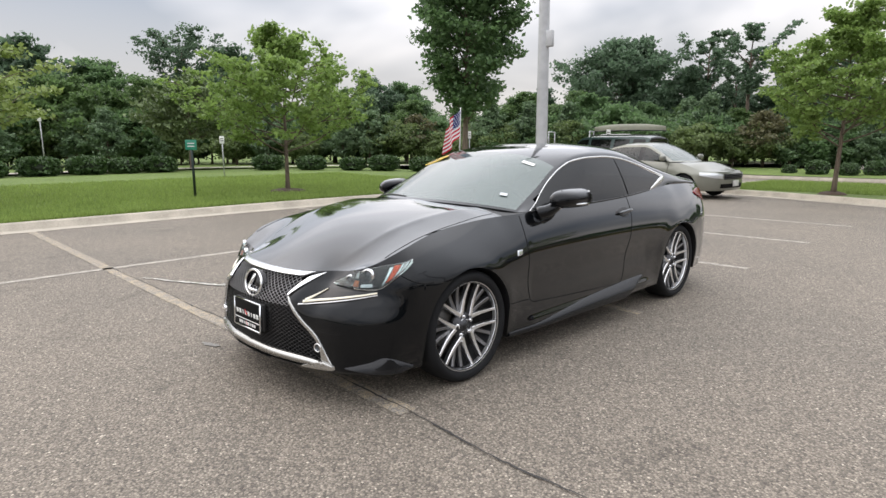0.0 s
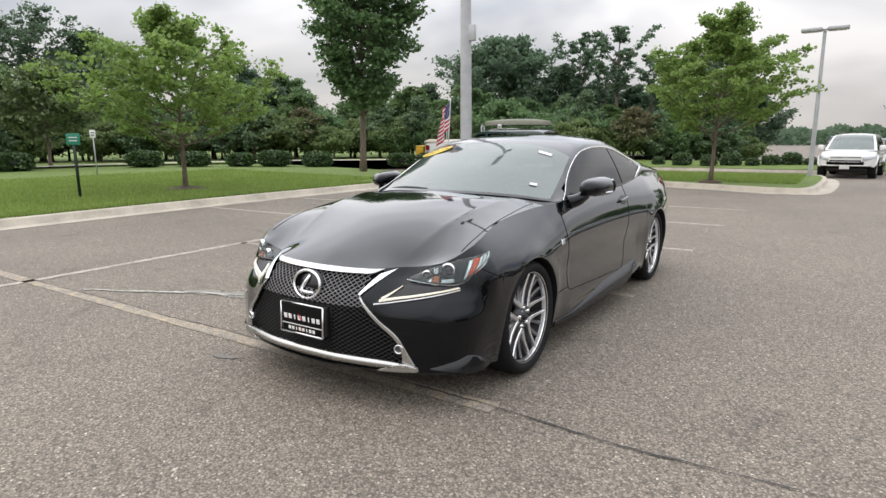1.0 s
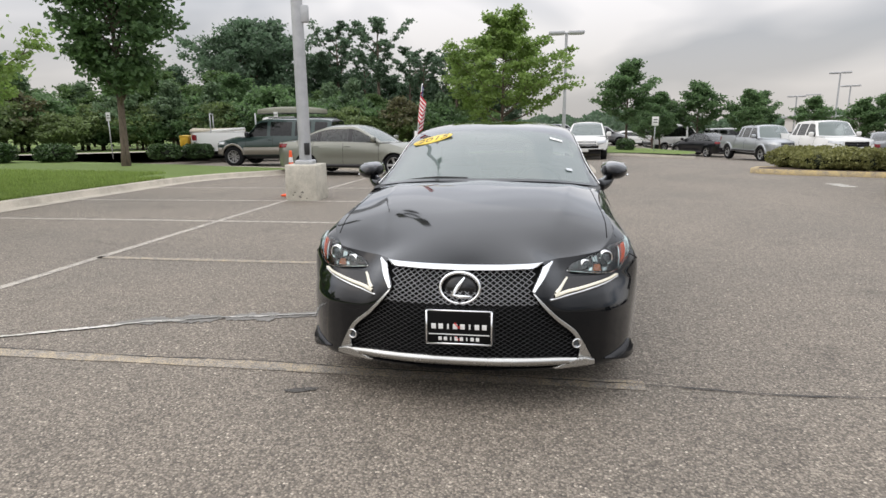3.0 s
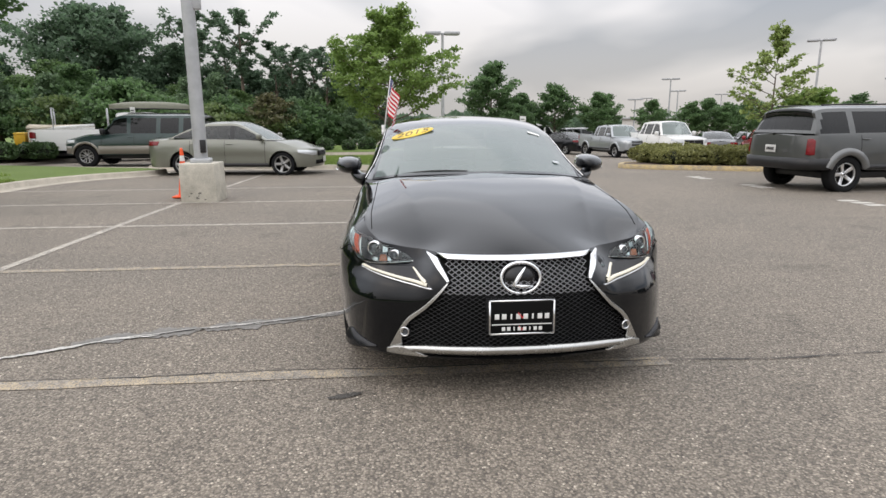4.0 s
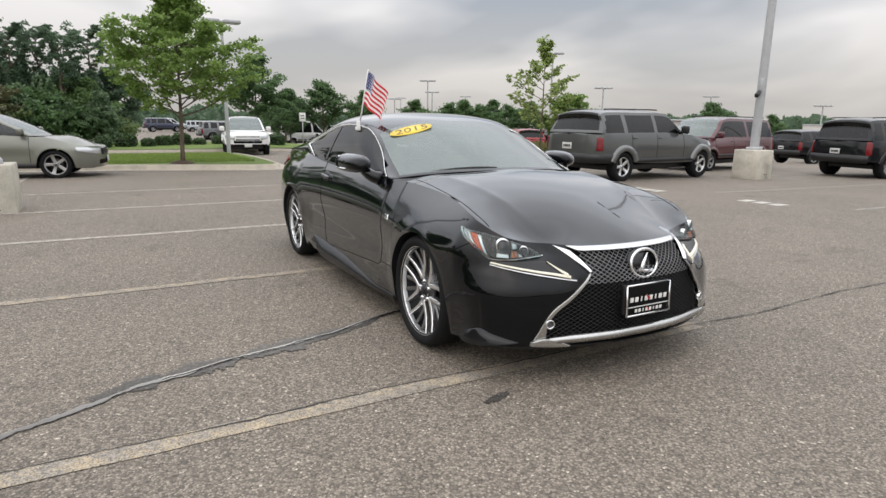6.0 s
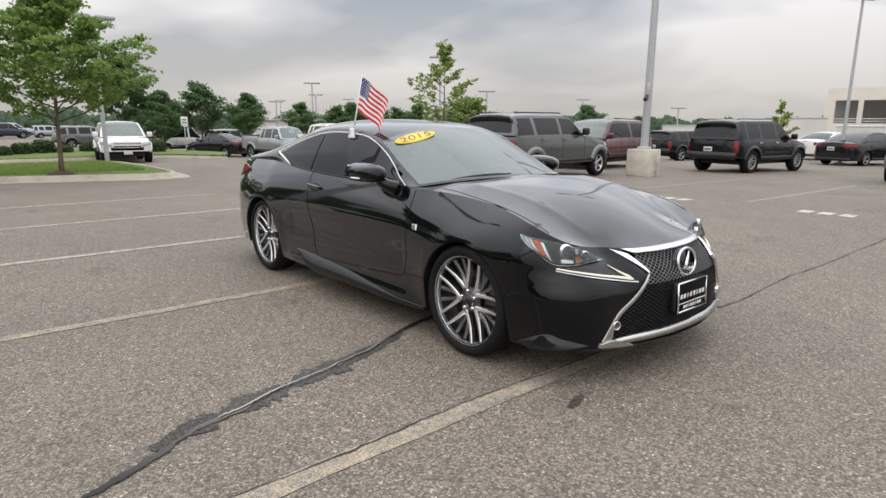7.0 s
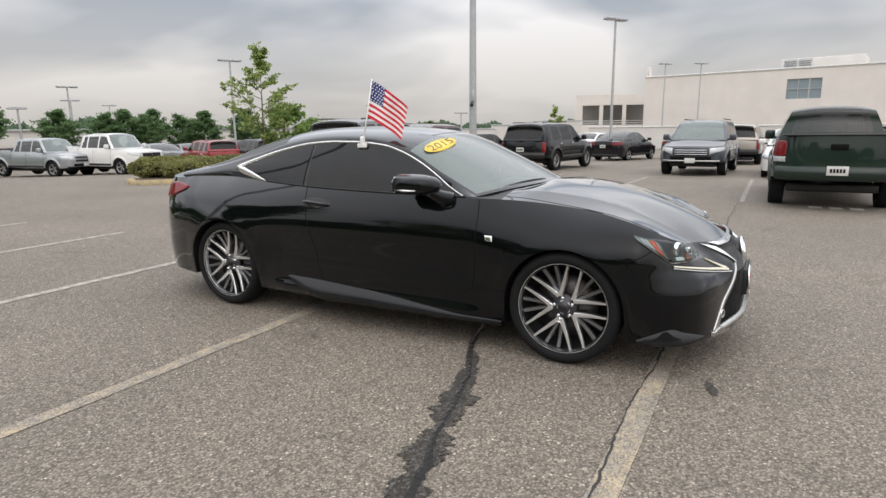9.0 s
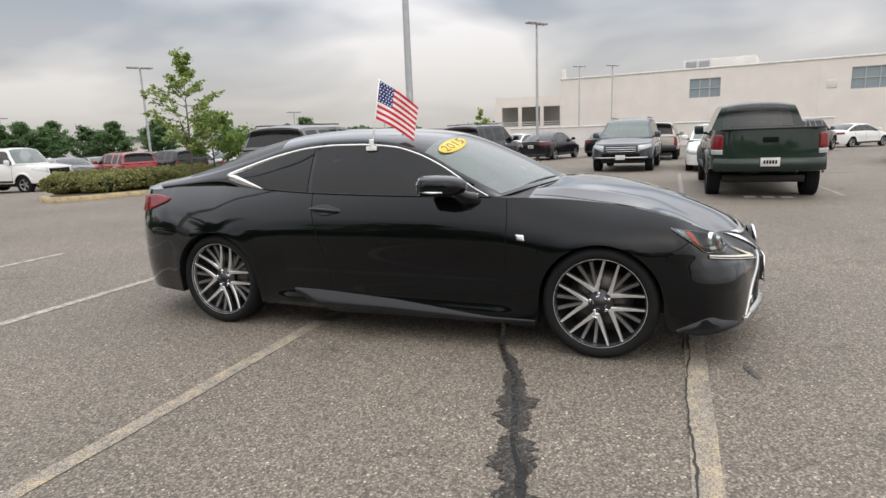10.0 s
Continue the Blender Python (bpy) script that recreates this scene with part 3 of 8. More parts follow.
class Shell:
    """A car's sheet metal as smooth functions: plan outline, belt, bonnet line and roof curves, x forward."""

    def __init__(self, sp):
        self.sp = sp
        n = sp.get("n", 110)
        half = crv(sp["plan"], 500)
        half[:, 1] = np.maximum(half[:, 1], 0)
        half[0, 1] = half[-1, 1] = 0
        d = np.r_[0, np.cumsum(np.linalg.norm(np.diff(half, axis=0), axis=1))]
        self.len = d[-1]
        s = np.linspace(0, d[-1], n)
        self.s = s
        self.hx, self.hy = np.interp(s, d, half[:, 0]), np.interp(s, d, half[:, 1])
        tx, ty = np.gradient(self.hx), np.gradient(self.hy)
        l = np.hypot(tx, ty)
        self.nx, self.ny = -ty / l * -1, tx / l * -1
        # outward normal of the half outline, which runs front centre to rear centre
        self.nx, self.ny = ty / l, -tx / l
        self.nx[0], self.ny[0], self.nx[-1], self.ny[-1] = 1, 0, -1, 0
        self.zt = spl(*zip(*sp["belt"]))
        self.ot = spl(*zip(*sp["tuck"]))
        self.zc = spl(*zip(*sp["top"]))
        self.wheels = sp["wheels"]
        self.R = sp["arch"]

    def zb(self, x):
        """The lower edge, which lifts over the wheels."""
        z = np.interp(x, *self.sp["sill"]) if isinstance(self.sp["sill"], tuple) else np.full_like(x, self.sp["sill"])
        for w in self.wheels:
            d = np.abs(x - w)
            z = np.where(d < self.R, np.maximum(z, self.sp["hub"] + np.sqrt(np.maximum(self.R ** 2 - d ** 2, 0))), z)
        return z

    def inset(self, x, y, z, zt):
        sp = self.sp
        mid = sp.get("mid", 0.62)
        u = np.clip((z - mid) / np.maximum(zt - mid, 0.05), 0, 1)
        o = self.ot(x) * u ** sp.get("curve", 2.2)
        low = np.clip((mid - 0.12 - z) / 0.35, 0, 1)
        o = o + sp.get("under", 0.05) * low ** 2
        inner = np.clip((np.minimum(x - self.wheels[1] - self.R, self.wheels[0] - self.R - x)) / 0.25, 0, 1)
        o = o + sp.get("hollow", 0.012) * inner * np.exp(-((z - mid + 0.12) / 0.11) ** 2)
        o = o - sp.get("skirt", 0.0) * inner * np.exp(-((z - 0.22) / 0.05) ** 2)
        for w in self.wheels:
            r = np.hypot(x - w, z - sp["hub"])
            o = o - sp.get("flare", 0.012) * np.exp(-((r - self.R) / 0.07) ** 2)
        if "lean" in sp:
            keys = sp["lean"]
            for (x0, _), (x1, fn) in zip(keys[:-1], keys[1:]):
                k = np.clip((x - x0) / (x1 - x0), 0, 1)
                k = k * k * (3 - 2 * k)
                o = o * (1 - k) + k * fn(z)
        return o

    def at(self, s, z, out=0.0, side=1):
        """The point of the side or nose at arc length s (from the front centre) and height z."""
        x, y = np.interp(s, self.s, self.hx), np.interp(s, self.s, self.hy)
        nx, ny = np.interp(s, self.s, self.nx), np.interp(s, self.s, self.ny)
        o = self.inset(x, y, z, self.zt(x)) - out
        return np.stack([x - nx * o, side * (y - ny * o), np.broadcast_to(z, np.shape(x))], -1)

    def s_of_y(self, y):
        k = np.argmax(self.hy > self.hy.max() * 0.995)
        return np.interp(y, self.hy[:k + 1], self.s[:k + 1])

    def s_of_x(self, x):
        return np.interp(-np.asarray(x), -self.hx, self.s)

    def sides(self, rows=30):
        """Grid (rows, columns, 3) round the whole car, from rear centre by the left side to rear centre."""
        zt = self.zt(self.hx)
        zb = np.minimum(self.zb(self.hx), zt - 0.03)
        v = np.linspace(0, 1, rows)[:, None]
        z = zb + (zt - zb) * v
        x, y = np.broadcast_to(self.hx, z.shape), np.broadcast_to(self.hy, z.shape)
        o = self.inset(x, y, z, np.broadcast_to(zt, z.shape))
        px, py = x - self.nx * o, np.maximum(y - self.ny * o, 0)
        right = np.stack([px, -py, z], -1)
        left = np.stack([px, py, z], -1)
        return np.concatenate([left[:, ::-1], right[:, 1:]], 1)

    def side_normals(self, rows=30):
        """The outward normals of the points that sides() gives."""
        zt = self.zt(self.hx)
        zb = np.minimum(self.zb(self.hx), zt - 0.03)
        z = zb + (zt - zb) * np.linspace(0, 1, rows)[:, None]
        k = np.arange(len(self.hx))

        def point(step, up):
            j = np.clip(k + step, 0, len(k) - 1)
            zz = np.minimum(z + up, zt[j])
            x, y = np.broadcast_to(self.hx[j], z.shape), np.broadcast_to(self.hy[j], z.shape)
            o = self.inset(x, y, zz, np.broadcast_to(zt[j], z.shape))
            return np.stack([x - self.nx[j] * o, y - self.ny[j] * o, zz], -1)
        n = np.cross(point(1, 0) - point(-1, 0), point(0, 0) - point(0, -0.012))
        n *= np.sign(n[..., 0] * self.nx + n[..., 1] * self.ny)[..., None]
        n[:, 0, 1] = n[:, -1, 1] = 0
        n /= np.linalg.norm(n, axis=-1)[..., None] + 1e-12
        right = n * np.array([1, -1, 1])
        return np.concatenate([n[:, ::-1], right[:, 1:]], 1)

    def top_z(self, x, y, yt, zt):
        sp = self.sp
        zc = self.zc(x)
        f = np.abs(y) / np.maximum(yt, 1e-6)
        plainz = zt + (zc - zt) * (1 - f ** 2.6)
        if "crease" in sp:
            yc = np.interp(x, *sp["crease"])
            zi = zc - 0.018 * (np.abs(y) / yc) ** 2
            t = np.clip((np.abs(y) - yc) / np.maximum(yt - yc, 1e-3), 0, 1)
            zo = zt + (zc - 0.018 - zt) * (1 - t) ** 1.35 * (1 + 0.35 * t)
            creased = np.where(np.abs(y) < yc, zi, zo)
            w = np.clip((yt - yc - 0.02) / 0.1, 0, 1) * (lambda q: q * q * (3 - 2 * q))(np.clip((sp["crease_to"] - x) / 0.75, 0, 1)) * np.clip((x - sp["crease"][0][0] + 0.1) / 0.1, 0, 1)
            return plainz * (1 - w) + creased * w
        return plainz

    def lid(self, x0, x1, cols=25):
        """Bonnet or boot: rows across the car between its two shoulders, for x from x0 to x1."""
        zt = self.zt(self.hx)
        o = self.inset(self.hx, self.hy, zt, zt)
        ex, ey = self.hx - self.nx * o, np.maximum(self.hy - self.ny * o, 0)
        pick = (ex <= max(x0, x1)) & (ex >= min(x0, x1))
        rows = []
        for x, y, z in zip(ex[pick], ey[pick], zt[pick]):
            yy = np.linspace(-1, 1, cols)
            yy = np.sign(yy) * np.abs(yy) ** 0.85 * y
            rows.append(np.stack([np.full(cols, x), yy, self.top_z(x, yy, y, z)], -1))
        return np.array(rows)

    def belt_at(self, x):
        zt = self.zt(x)
        s = self.s_of_x(x)
        p = self.at(s, zt)
        return p

    def roof(self, n=64):
        return crv(self.sp["rail"], n), crv(self.sp["crown"], n)

    def top_grid(self, n=64, cols=21, bow=2.0):
        r, c = self.roof(n)
        pw = self.sp.get("roof_pw", 2.4)
        cols = self.sp.get("roof_cols", cols)
        f = np.linspace(-1, 1, cols)
        g = np.zeros((n, cols, 3))
        if "roof_cols" in self.sp:
            # the roof turns down ever more steeply towards its rails
            f = np.sign(f) * (1 - (1 - np.abs(f)) ** 1.5)
            e = np.interp(np.linspace(0, 1, n), [0, 0.20, 0.34, 1], [1.0, 0.85, 0.60, 0.60])[:, None]
            drop = 1 - (1 - np.abs(f)[None] ** pw) ** e
        else:
            drop = np.broadcast_to(np.abs(f) ** pw, (n, cols))
        g[..., 0] = c[:, None, 0] + (r[:, None, 0] - c[:, None, 0]) * np.abs(f) ** bow
        g[..., 1] = -r[:, None, 1] * f
        g[..., 2] = c[:, None, 2] + (r[:, None, 2] - c[:, None, 2]) * drop
        return g

    def side_grid(self, n=64, rows=13, side=1, bulge=0.012):
        """Between the belt (row 0) and the roof rail (last row)."""
        r, _ = self.roof(n)
        b = self.belt_at(r[:, 0])
        b[:, 2] -= 0.004
        b[:, 1] -= self.sp.get("ledge", 0.012)
        b[0] = r[0] * [1, 1, 1]
        k = np.linspace(0, 1, rows)[:, None, None]
        g = b[None] * (1 - k) + r[None] * k
        g[..., 1] += bulge * np.sin(k[..., 0] * math.pi)
        g[..., 1] *= side
        return g

    def side_point(self, x, z, side=1, out=0.0):
        """The point of the glass house's side at that length and height."""
        r, _ = self.roof(200)
        i = np.argsort(-r[:, 0])
        rz, ry = np.interp(-x, -r[i, 0], r[i, 2]), np.interp(-x, -r[i, 0], r[i, 1])
        b = self.belt_at(np.array([x]))[0]
        k = (z - b[2]) / max(rz - b[2], 1e-3)
        y = (b[1] - self.sp.get("ledge", 0.012)) * (1 - k) + ry * k + 0.012 * math.sin(math.pi * min(max(k, 0), 1)) + out
        return np.array([x, side * y, z])


def wheel_parts(parent, at, rad, rim, width, side, style="five", rim_mat=None, seg=40):
    """A wheel: tyre, rim with its spokes, and the brake behind it. side +1 is the car's left."""
    x, y, z = at
    w = new("wheel")
    w.parent = parent
    w.location = (x, y, z)
    if side < 0:
        w.rotation_euler = (0, 0, math.pi)
    key = (rad, rim, width, style, rim_mat.name if rim_mat else "", seg)
    if key not in WHEELS:
        h = width / 2
        prof = [(rim - 0.004, -h * 0.75), (rim + 0.012, -h * 0.92), (rim + (rad - rim) * 0.5, -h), (rad - 0.02, -h * 0.93), (rad - 0.004, -h * 0.72), (rad, -h * 0.3),
                (rad, h * 0.3), (rad - 0.004, h * 0.72), (rad - 0.02, h * 0.93), (rim + (rad - rim) * 0.5, h), (rim + 0.012, h * 0.92), (rim - 0.004, h * 0.75)]
        tyre = lathe("tyre", prof, M_RUBBER, seg)
        fm = rim_mat or M_CASTR
        lipk = 0.980 if style == "mesh" else 0.94
        barrel = lathe("rim", [(rim * lipk * 0.99, h * 0.52), (rim * lipk, h * 0.66), (rim * lipk * 1.004, h * 0.74), (rim + 0.004, h * 0.84), (rim + 0.006, h * 0.76), (rim - 0.006, h * 0.5)], fm, seg)
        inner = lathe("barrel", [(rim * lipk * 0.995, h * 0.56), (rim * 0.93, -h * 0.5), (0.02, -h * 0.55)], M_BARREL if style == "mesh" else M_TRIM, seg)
        hub = lathe("hub", [(0.0, h * 0.56), (rim * 0.11, h * 0.56), (rim * 0.12, h * 0.50), (rim * 0.28, h * 0.44), (rim * 0.30, h * 0.20)], M_ALLOYD if style == "mesh" else fm, 24)
        bits = []
        if style == "mesh":
            for k in range(5):
                a0 = 2 * math.pi * k / 5 - 0.06
                bits.append(spoke(rim * 0.14, rim * 0.36, a0, a0, 0.024, 0.044, h * 0.50, h * 0.56, fm))
                for sgn in (-1, 1):
                    bits.append(spoke(rim * 0.28, rim * 0.975, a0 + sgn * 0.055, a0 + sgn * 0.465, 0.027, 0.0145, h * 0.56, h * 0.72, fm))
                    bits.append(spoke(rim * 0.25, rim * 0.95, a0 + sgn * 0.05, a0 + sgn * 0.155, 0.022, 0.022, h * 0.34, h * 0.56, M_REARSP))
        elif style == "five":
            for k in range(5):
                bits.append(spoke(rim * 0.18, rim * 0.96, 2 * math.pi * k / 5, 2 * math.pi * k / 5, 0.055, 0.075, h * 0.5, h * 0.66, fm))
        else:
            for k in range(6):
                a0 = 2 * math.pi * k / 6
                for sgn in (-1, 1):
                    bits.append(spoke(rim * 0.18, rim * 0.96, a0 + sgn * 0.08, a0 + sgn * 0.22, 0.03, 0.026, h * 0.5, h * 0.66, fm))
        nuts = [moved(lathe("nut", [(0.0, h * 0.60), (0.008, h * 0.60), (0.011, h * 0.46)], M_CHROME if style == "mesh" else M_ALLOYD, 8), Matrix.Translation((rim * 0.215 * math.cos(a), 0, rim * 0.215 * math.sin(a)))) for a in [2 * math.pi * (k + 0.5) / 5 - 0.42 for k in range(5)]]
        disc = lathe("brake_disc", [(rim * 0.72, -h * 0.05), (rim * 0.72, h * 0.04), (0.05, h * 0.04)], M_DISC, 32)
        WHEELS[key] = (tyre, merged("rim", [barrel, hub, *bits]), inner, disc, nuts, lathe("centre_cap", [(0.0, h * 0.645), (rim * 0.075, h * 0.645), (rim * 0.085, h * 0.61)], M_TRIM, 20))
    tyre, rimm, inner, disc, nuts, cap = WHEELS[key]
    for nm, me in (("tyre", tyre), ("rim", rimm), ("barrel", inner), ("brake_disc", disc), ("centre_cap", cap), *(("lug_nut", q) for q in nuts)):
        part(nm, me, None, w)
    return w


WHEELS = {}


def spoke(r0, r1, a0, a1, w0, w1, h0, h1, mat):
    """One tapered spoke from the hub to the rim, with a chamfered face."""
    n = 5
    verts, faces = [], []
    p0, p1 = Vector((r0 * math.cos(a0), r0 * math.sin(a0))), Vector((r1 * math.cos(a1), r1 * math.sin(a1)))
    d = (p1 - p0).normalized()
    for i in range(n):
        t = i / (n - 1)
        p, w, h = p0.lerp(p1, t), w0 + (w1 - w0) * t, h0 + (h1 - h0) * t - 0.010 * math.sin(math.pi * t)
        for off, hh in ((-0.5, h - 0.03), (-0.5, h - 0.004), (-0.36, h), (0.36, h), (0.5, h - 0.004), (0.5, h - 0.03)):
            verts.append((p.x - d.y * off * w, hh, p.y + d.x * off * w))
    for i in range(n - 1):
        for k in range(5):
            faces.append((i * 6 + k, (i + 1) * 6 + k, (i + 1) * 6 + k + 1, i * 6 + k + 1))
    faces.append((0, 1, 2, 3, 4, 5))
    return mesh_of("spoke", verts, faces, mat, False)


def strip_on(f, path, width, mat, name, out=0.004, thick=0.006):
    """A flat band on a surface f(s, z, out): path of (s, z), width a number or one per point, with real thickness."""
    p = np.array(path, float)
    d = np.gradient(p, axis=0)
    d /= np.linalg.norm(d, axis=1)[:, None] + 1e-9
    nrm = np.stack([-d[:, 1], d[:, 0]], -1)
    w = np.broadcast_to(np.asarray(width, float), (len(p),))[:, None]
    a, b = p + nrm * w / 2, p - nrm * w / 2
    rows = [f(a[:, 0], a[:, 1], out - thick), f(a[:, 0] * 0.92 + b[:, 0] * 0.08, a[:, 1] * 0.92 + b[:, 1] * 0.08, out), f(b[:, 0] * 0.92 + a[:, 0] * 0.08, b[:, 1] * 0.92 + a[:, 1] * 0.08, out), f(b[:, 0], b[:, 1], out - thick)]
    out_p = f(p[:1, 0], p[:1, 1], 0.05) - f(p[:1, 0], p[:1, 1], 0.0)
    return grid_mesh(name, np.array(rows), mat, flip=faces_in(rows[1][0], rows[1][1], rows[2][0], out_p[0]))


def faces_in(a, along, across, outward):
    """Whether a grid whose columns run along and rows run across would face inward."""
    return float(np.dot(np.cross(along - a, across - a), outward)) < 0


def patch_on(f, corners, mat, name, out=0.004, n=(14, 8), edge=0.012):
    """A panel on a surface: four corner curves blended (lower edge, upper edge as point lists of (s, z))."""
    near = lambda m: np.r_[0, 0.035, 0.07, np.linspace(0, 1, m)[1:-1] * 0.82 + 0.09, 0.93, 0.965, 1]
    t = near(n[0])
    dense = np.linspace(0, 1, 240)
    lo, up = (np.stack([np.interp(t, dense, c[:, i]) for i in (0, 1)], -1) for c in (crv(corners[0], 240), crv(corners[1], 240)))
    k = near(n[1])[:, None, None]
    g = lo[None] * (1 - k) + up[None] * k
    outs = np.full(g.shape[:2], out)
    for d, q in ((1, 0.10), (0, 1.0)):
        outs[d], outs[-1 - d], outs[d:len(outs) - d, d], outs[d:len(outs) - d, -1 - d] = out - edge * q, out - edge * q, out - edge * q, out - edge * q
    q = f(g[..., 0], g[..., 1], outs)
    i, j = g.shape[0] // 2, g.shape[1] // 2
    out_p = f(g[i, j:j + 1, 0], g[i, j:j + 1, 1], 0.05) - f(g[i, j:j + 1, 0], g[i, j:j + 1, 1], 0.0)
    return grid_mesh(name, q, mat, flip=faces_in(q[i, j], q[i, j + 1], q[i + 1, j], out_p[0]))


def body_panels(par, sh, mat, cuts, rows=30, well=True, low=None):
    """The side sheet in panels cut at the given x: [(name, x_front, x_rear)], both sides, and the wheel wells."""
    g, soft = sh.sides(rows), sh.side_normals(rows)
    mx = (g[0, :-1, 0] + g[0, 1:, 0]) / 2
    my = (g[0, :-1, 1] + g[0, 1:, 1]) / 2
    obs = []
    for name, x0, x1 in cuts:
        both = x0 > sh.hx.max() - 0.05 or x1 < sh.hx.min() + 0.05
        for sgn in ((0,) if both else (1, -1)):
            m = (mx <= x0) & (mx > x1)
            if sgn:
                m &= my * sgn > 0
            keep = np.broadcast_to(m, (rows - 1, len(m)))
            if keep.any():
                obs.append(part(name, grid_mesh(name, g, mat, keep, flip=True, soft=soft), None, par))
    if well:
        e = g[0]
        inn = e.copy()
        inn[:, 1] = np.sign(inn[:, 1]) * np.maximum(np.abs(inn[:, 1]) - 0.26, 0)
        inn[:, 0] = np.clip(inn[:, 0], sh.hx.min() + 0.2, sh.hx.max() - 0.2)
        lip = e * 1.0
        lip[:, 1] = np.sign(e[:, 1]) * np.maximum(np.abs(e[:, 1]) - 0.015, 0)
        part("wheel_arch_liner", grid_mesh("wheel_arch_liner", np.array([e, lip, inn]), M_TRIM), None, par)
        x0, x1 = sh.hx.min() + (0.15 if sh.sp["hub"] < 0.36 else 0.7), sh.hx.max() - (0.2 if sh.sp["hub"] < 0.36 else 0.5)
        wy = sh.hy.max() - 0.27
        part("underbody", box("underbody", (x1 - x0, 2 * wy, 0.14), ((x0 + x1) / 2, 0, sh.sp["hub"] - 0.03), M_TRIM, 0.02), None, par)
    return obs


def house(par, sh, mat, front, rear, pillars, glass_f, glass_s, dlo_rear, dlo_top=0.92, dlo_low=0.04, n=72, dlo_front=0.06, names=("windscreen", "rear_window"), roof_mat=None, pillar_mat=None, pw=0.035, bare=False):
    """Roof, screens and side windows. front and rear: fractions of the roof curve where the screens end and begin."""
    g = sh.top_grid(n)
    c = g.shape[1] - 1
    f = np.linspace(0, 1, n)
    fm = (f[:-1] + f[1:]) / 2
    jj = np.abs(np.linspace(-1, 1, c + 1))
    jm = (jj[:-1] + jj[1:]) / 2
    ws = (fm[:, None] < front) & (jm[None] < 0.93) & (fm[:, None] > 0.012)
    rw = (fm[:, None] > rear[0]) & (fm[:, None] < rear[1]) & (jm[None] < rear[2])
    part("roof", grid_mesh("roof", g, roof_mat or mat, ~(ws | rw), flip=True), None, par)
    part(names[0], grid_mesh(names[0], g, glass_f, ws, flip=True), None, par)
    if rw.any():
        part(names[1], grid_mesh(names[1], g, glass_s, rw, flip=True), None, par)
    edges = [np.inf, *pillars, -np.inf]
    for side in (1, -1):
        s = sh.side_grid(n, 17, side)
        k = np.linspace(0, 1, 17)
        km = ((k[:-1] + k[1:]) / 2)[:, None]
        xm = (s[:-1, :-1, 0] + s[1:, 1:, 0]) / 2
        zm = (s[:-1, :-1, 2] + s[1:, 1:, 2]) / 2
        h = np.linalg.norm(s[-1] - s[0], axis=1)
        hm = ((h[:-1] + h[1:]) / 2)[None]
        win = (km > dlo_low) & (km < dlo_top) & (hm > dlo_front) & dlo_rear(xm, zm)
        pil = np.zeros_like(win)
        part("window_surround", grid_mesh("window_surround", s, mat, ~win, flip=side < 0), None, par)
        for p in pillars:
            one = np.abs(xm - p) < pw
            if (win & one).any():
                part("pillar_trim", grid_mesh("pillar_trim", s, pillar_mat or M_GLOSSB, win & one & ~pil, flip=side < 0), None, par)
            pil |= one
        if bare:
            continue
        for a, b in zip(edges[:-1], edges[1:]):
            w = win & ~pil & (xm < a) & (xm > b)
            if w.any():
                part("side_window", grid_mesh("side_window", s, glass_s, w, flip=side < 0), None, par)


def seat_mesh():
    back = box("seat", (0.16, 0.50, 0.62), (-0.22, 0, 0.40), M_CABIN, 0.06, Matrix.Rotation(-0.35, 4, "Y"))
    cush = box("seat", (0.52, 0.52, 0.16), (0.08, 0, 0.08), M_CABIN, 0.05)
    head = box("seat", (0.10, 0.26, 0.18), (-0.36, 0, 0.80), M_CABIN, 0.04)
    return merged("seat", [back, cush, head])


def text_mesh(txt, size, mat, shear=0.0, depth=0.002):
    cu = bpy.data.curves.new("text", "FONT")
    cu.body, cu.size, cu.align_x, cu.align_y, cu.extrude, cu.shear = txt, size, "CENTER", "CENTER", depth, shear
    cu.resolution_u = 3
    tmp = bpy.data.objects.new("text", cu)
    me = bpy.data.meshes.new_from_object(tmp)
    bpy.data.objects.remove(tmp)
    bpy.data.curves.remove(cu)
    me.materials.clear()
    me.materials.append(mat)
    return me


def on_plane(origin, xdir, ydir):
    """A matrix that lays local x, y along the given ways at origin."""
    x, y = Vector(xdir).normalized(), Vector(ydir).normalized()
    z = x.cross(y).normalized()
    y = z.cross(x)
    m = Matrix((x, y, z)).transposed().to_4x4()
    m.translation = origin
    return m

# ---- the black coupe ----
# how far the nose leans back at each height: at the grille, inside the lamps, at the lamps' outer corners
LEAN_MID = spl([0.15, 0.22, 0.35, 0.48, 0.55, 0.59, 0.64, 0.684, 0.72, 0.80], [0.05, 0.0, 0.0, 0.002, 0.012, 0.03, 0.075, 0.122, 0.17, 0.27])
LEAN_IN = spl([0.15, 0.22, 0.35, 0.48, 0.54, 0.59, 0.63, 0.66, 0.72, 0.80], [0.05, 0.0, 0.0, 0.010, 0.035, 0.082, 0.128, 0.165, 0.215, 0.28])
LEAN_OUT = spl([0.15, 0.22, 0.35, 0.46, 0.54, 0.60, 0.64, 0.70, 0.757, 0.82], [0.04, 0.0, 0.0, 0.006, 0.038, 0.072, 0.088, 0.112, 0.142, 0.18])
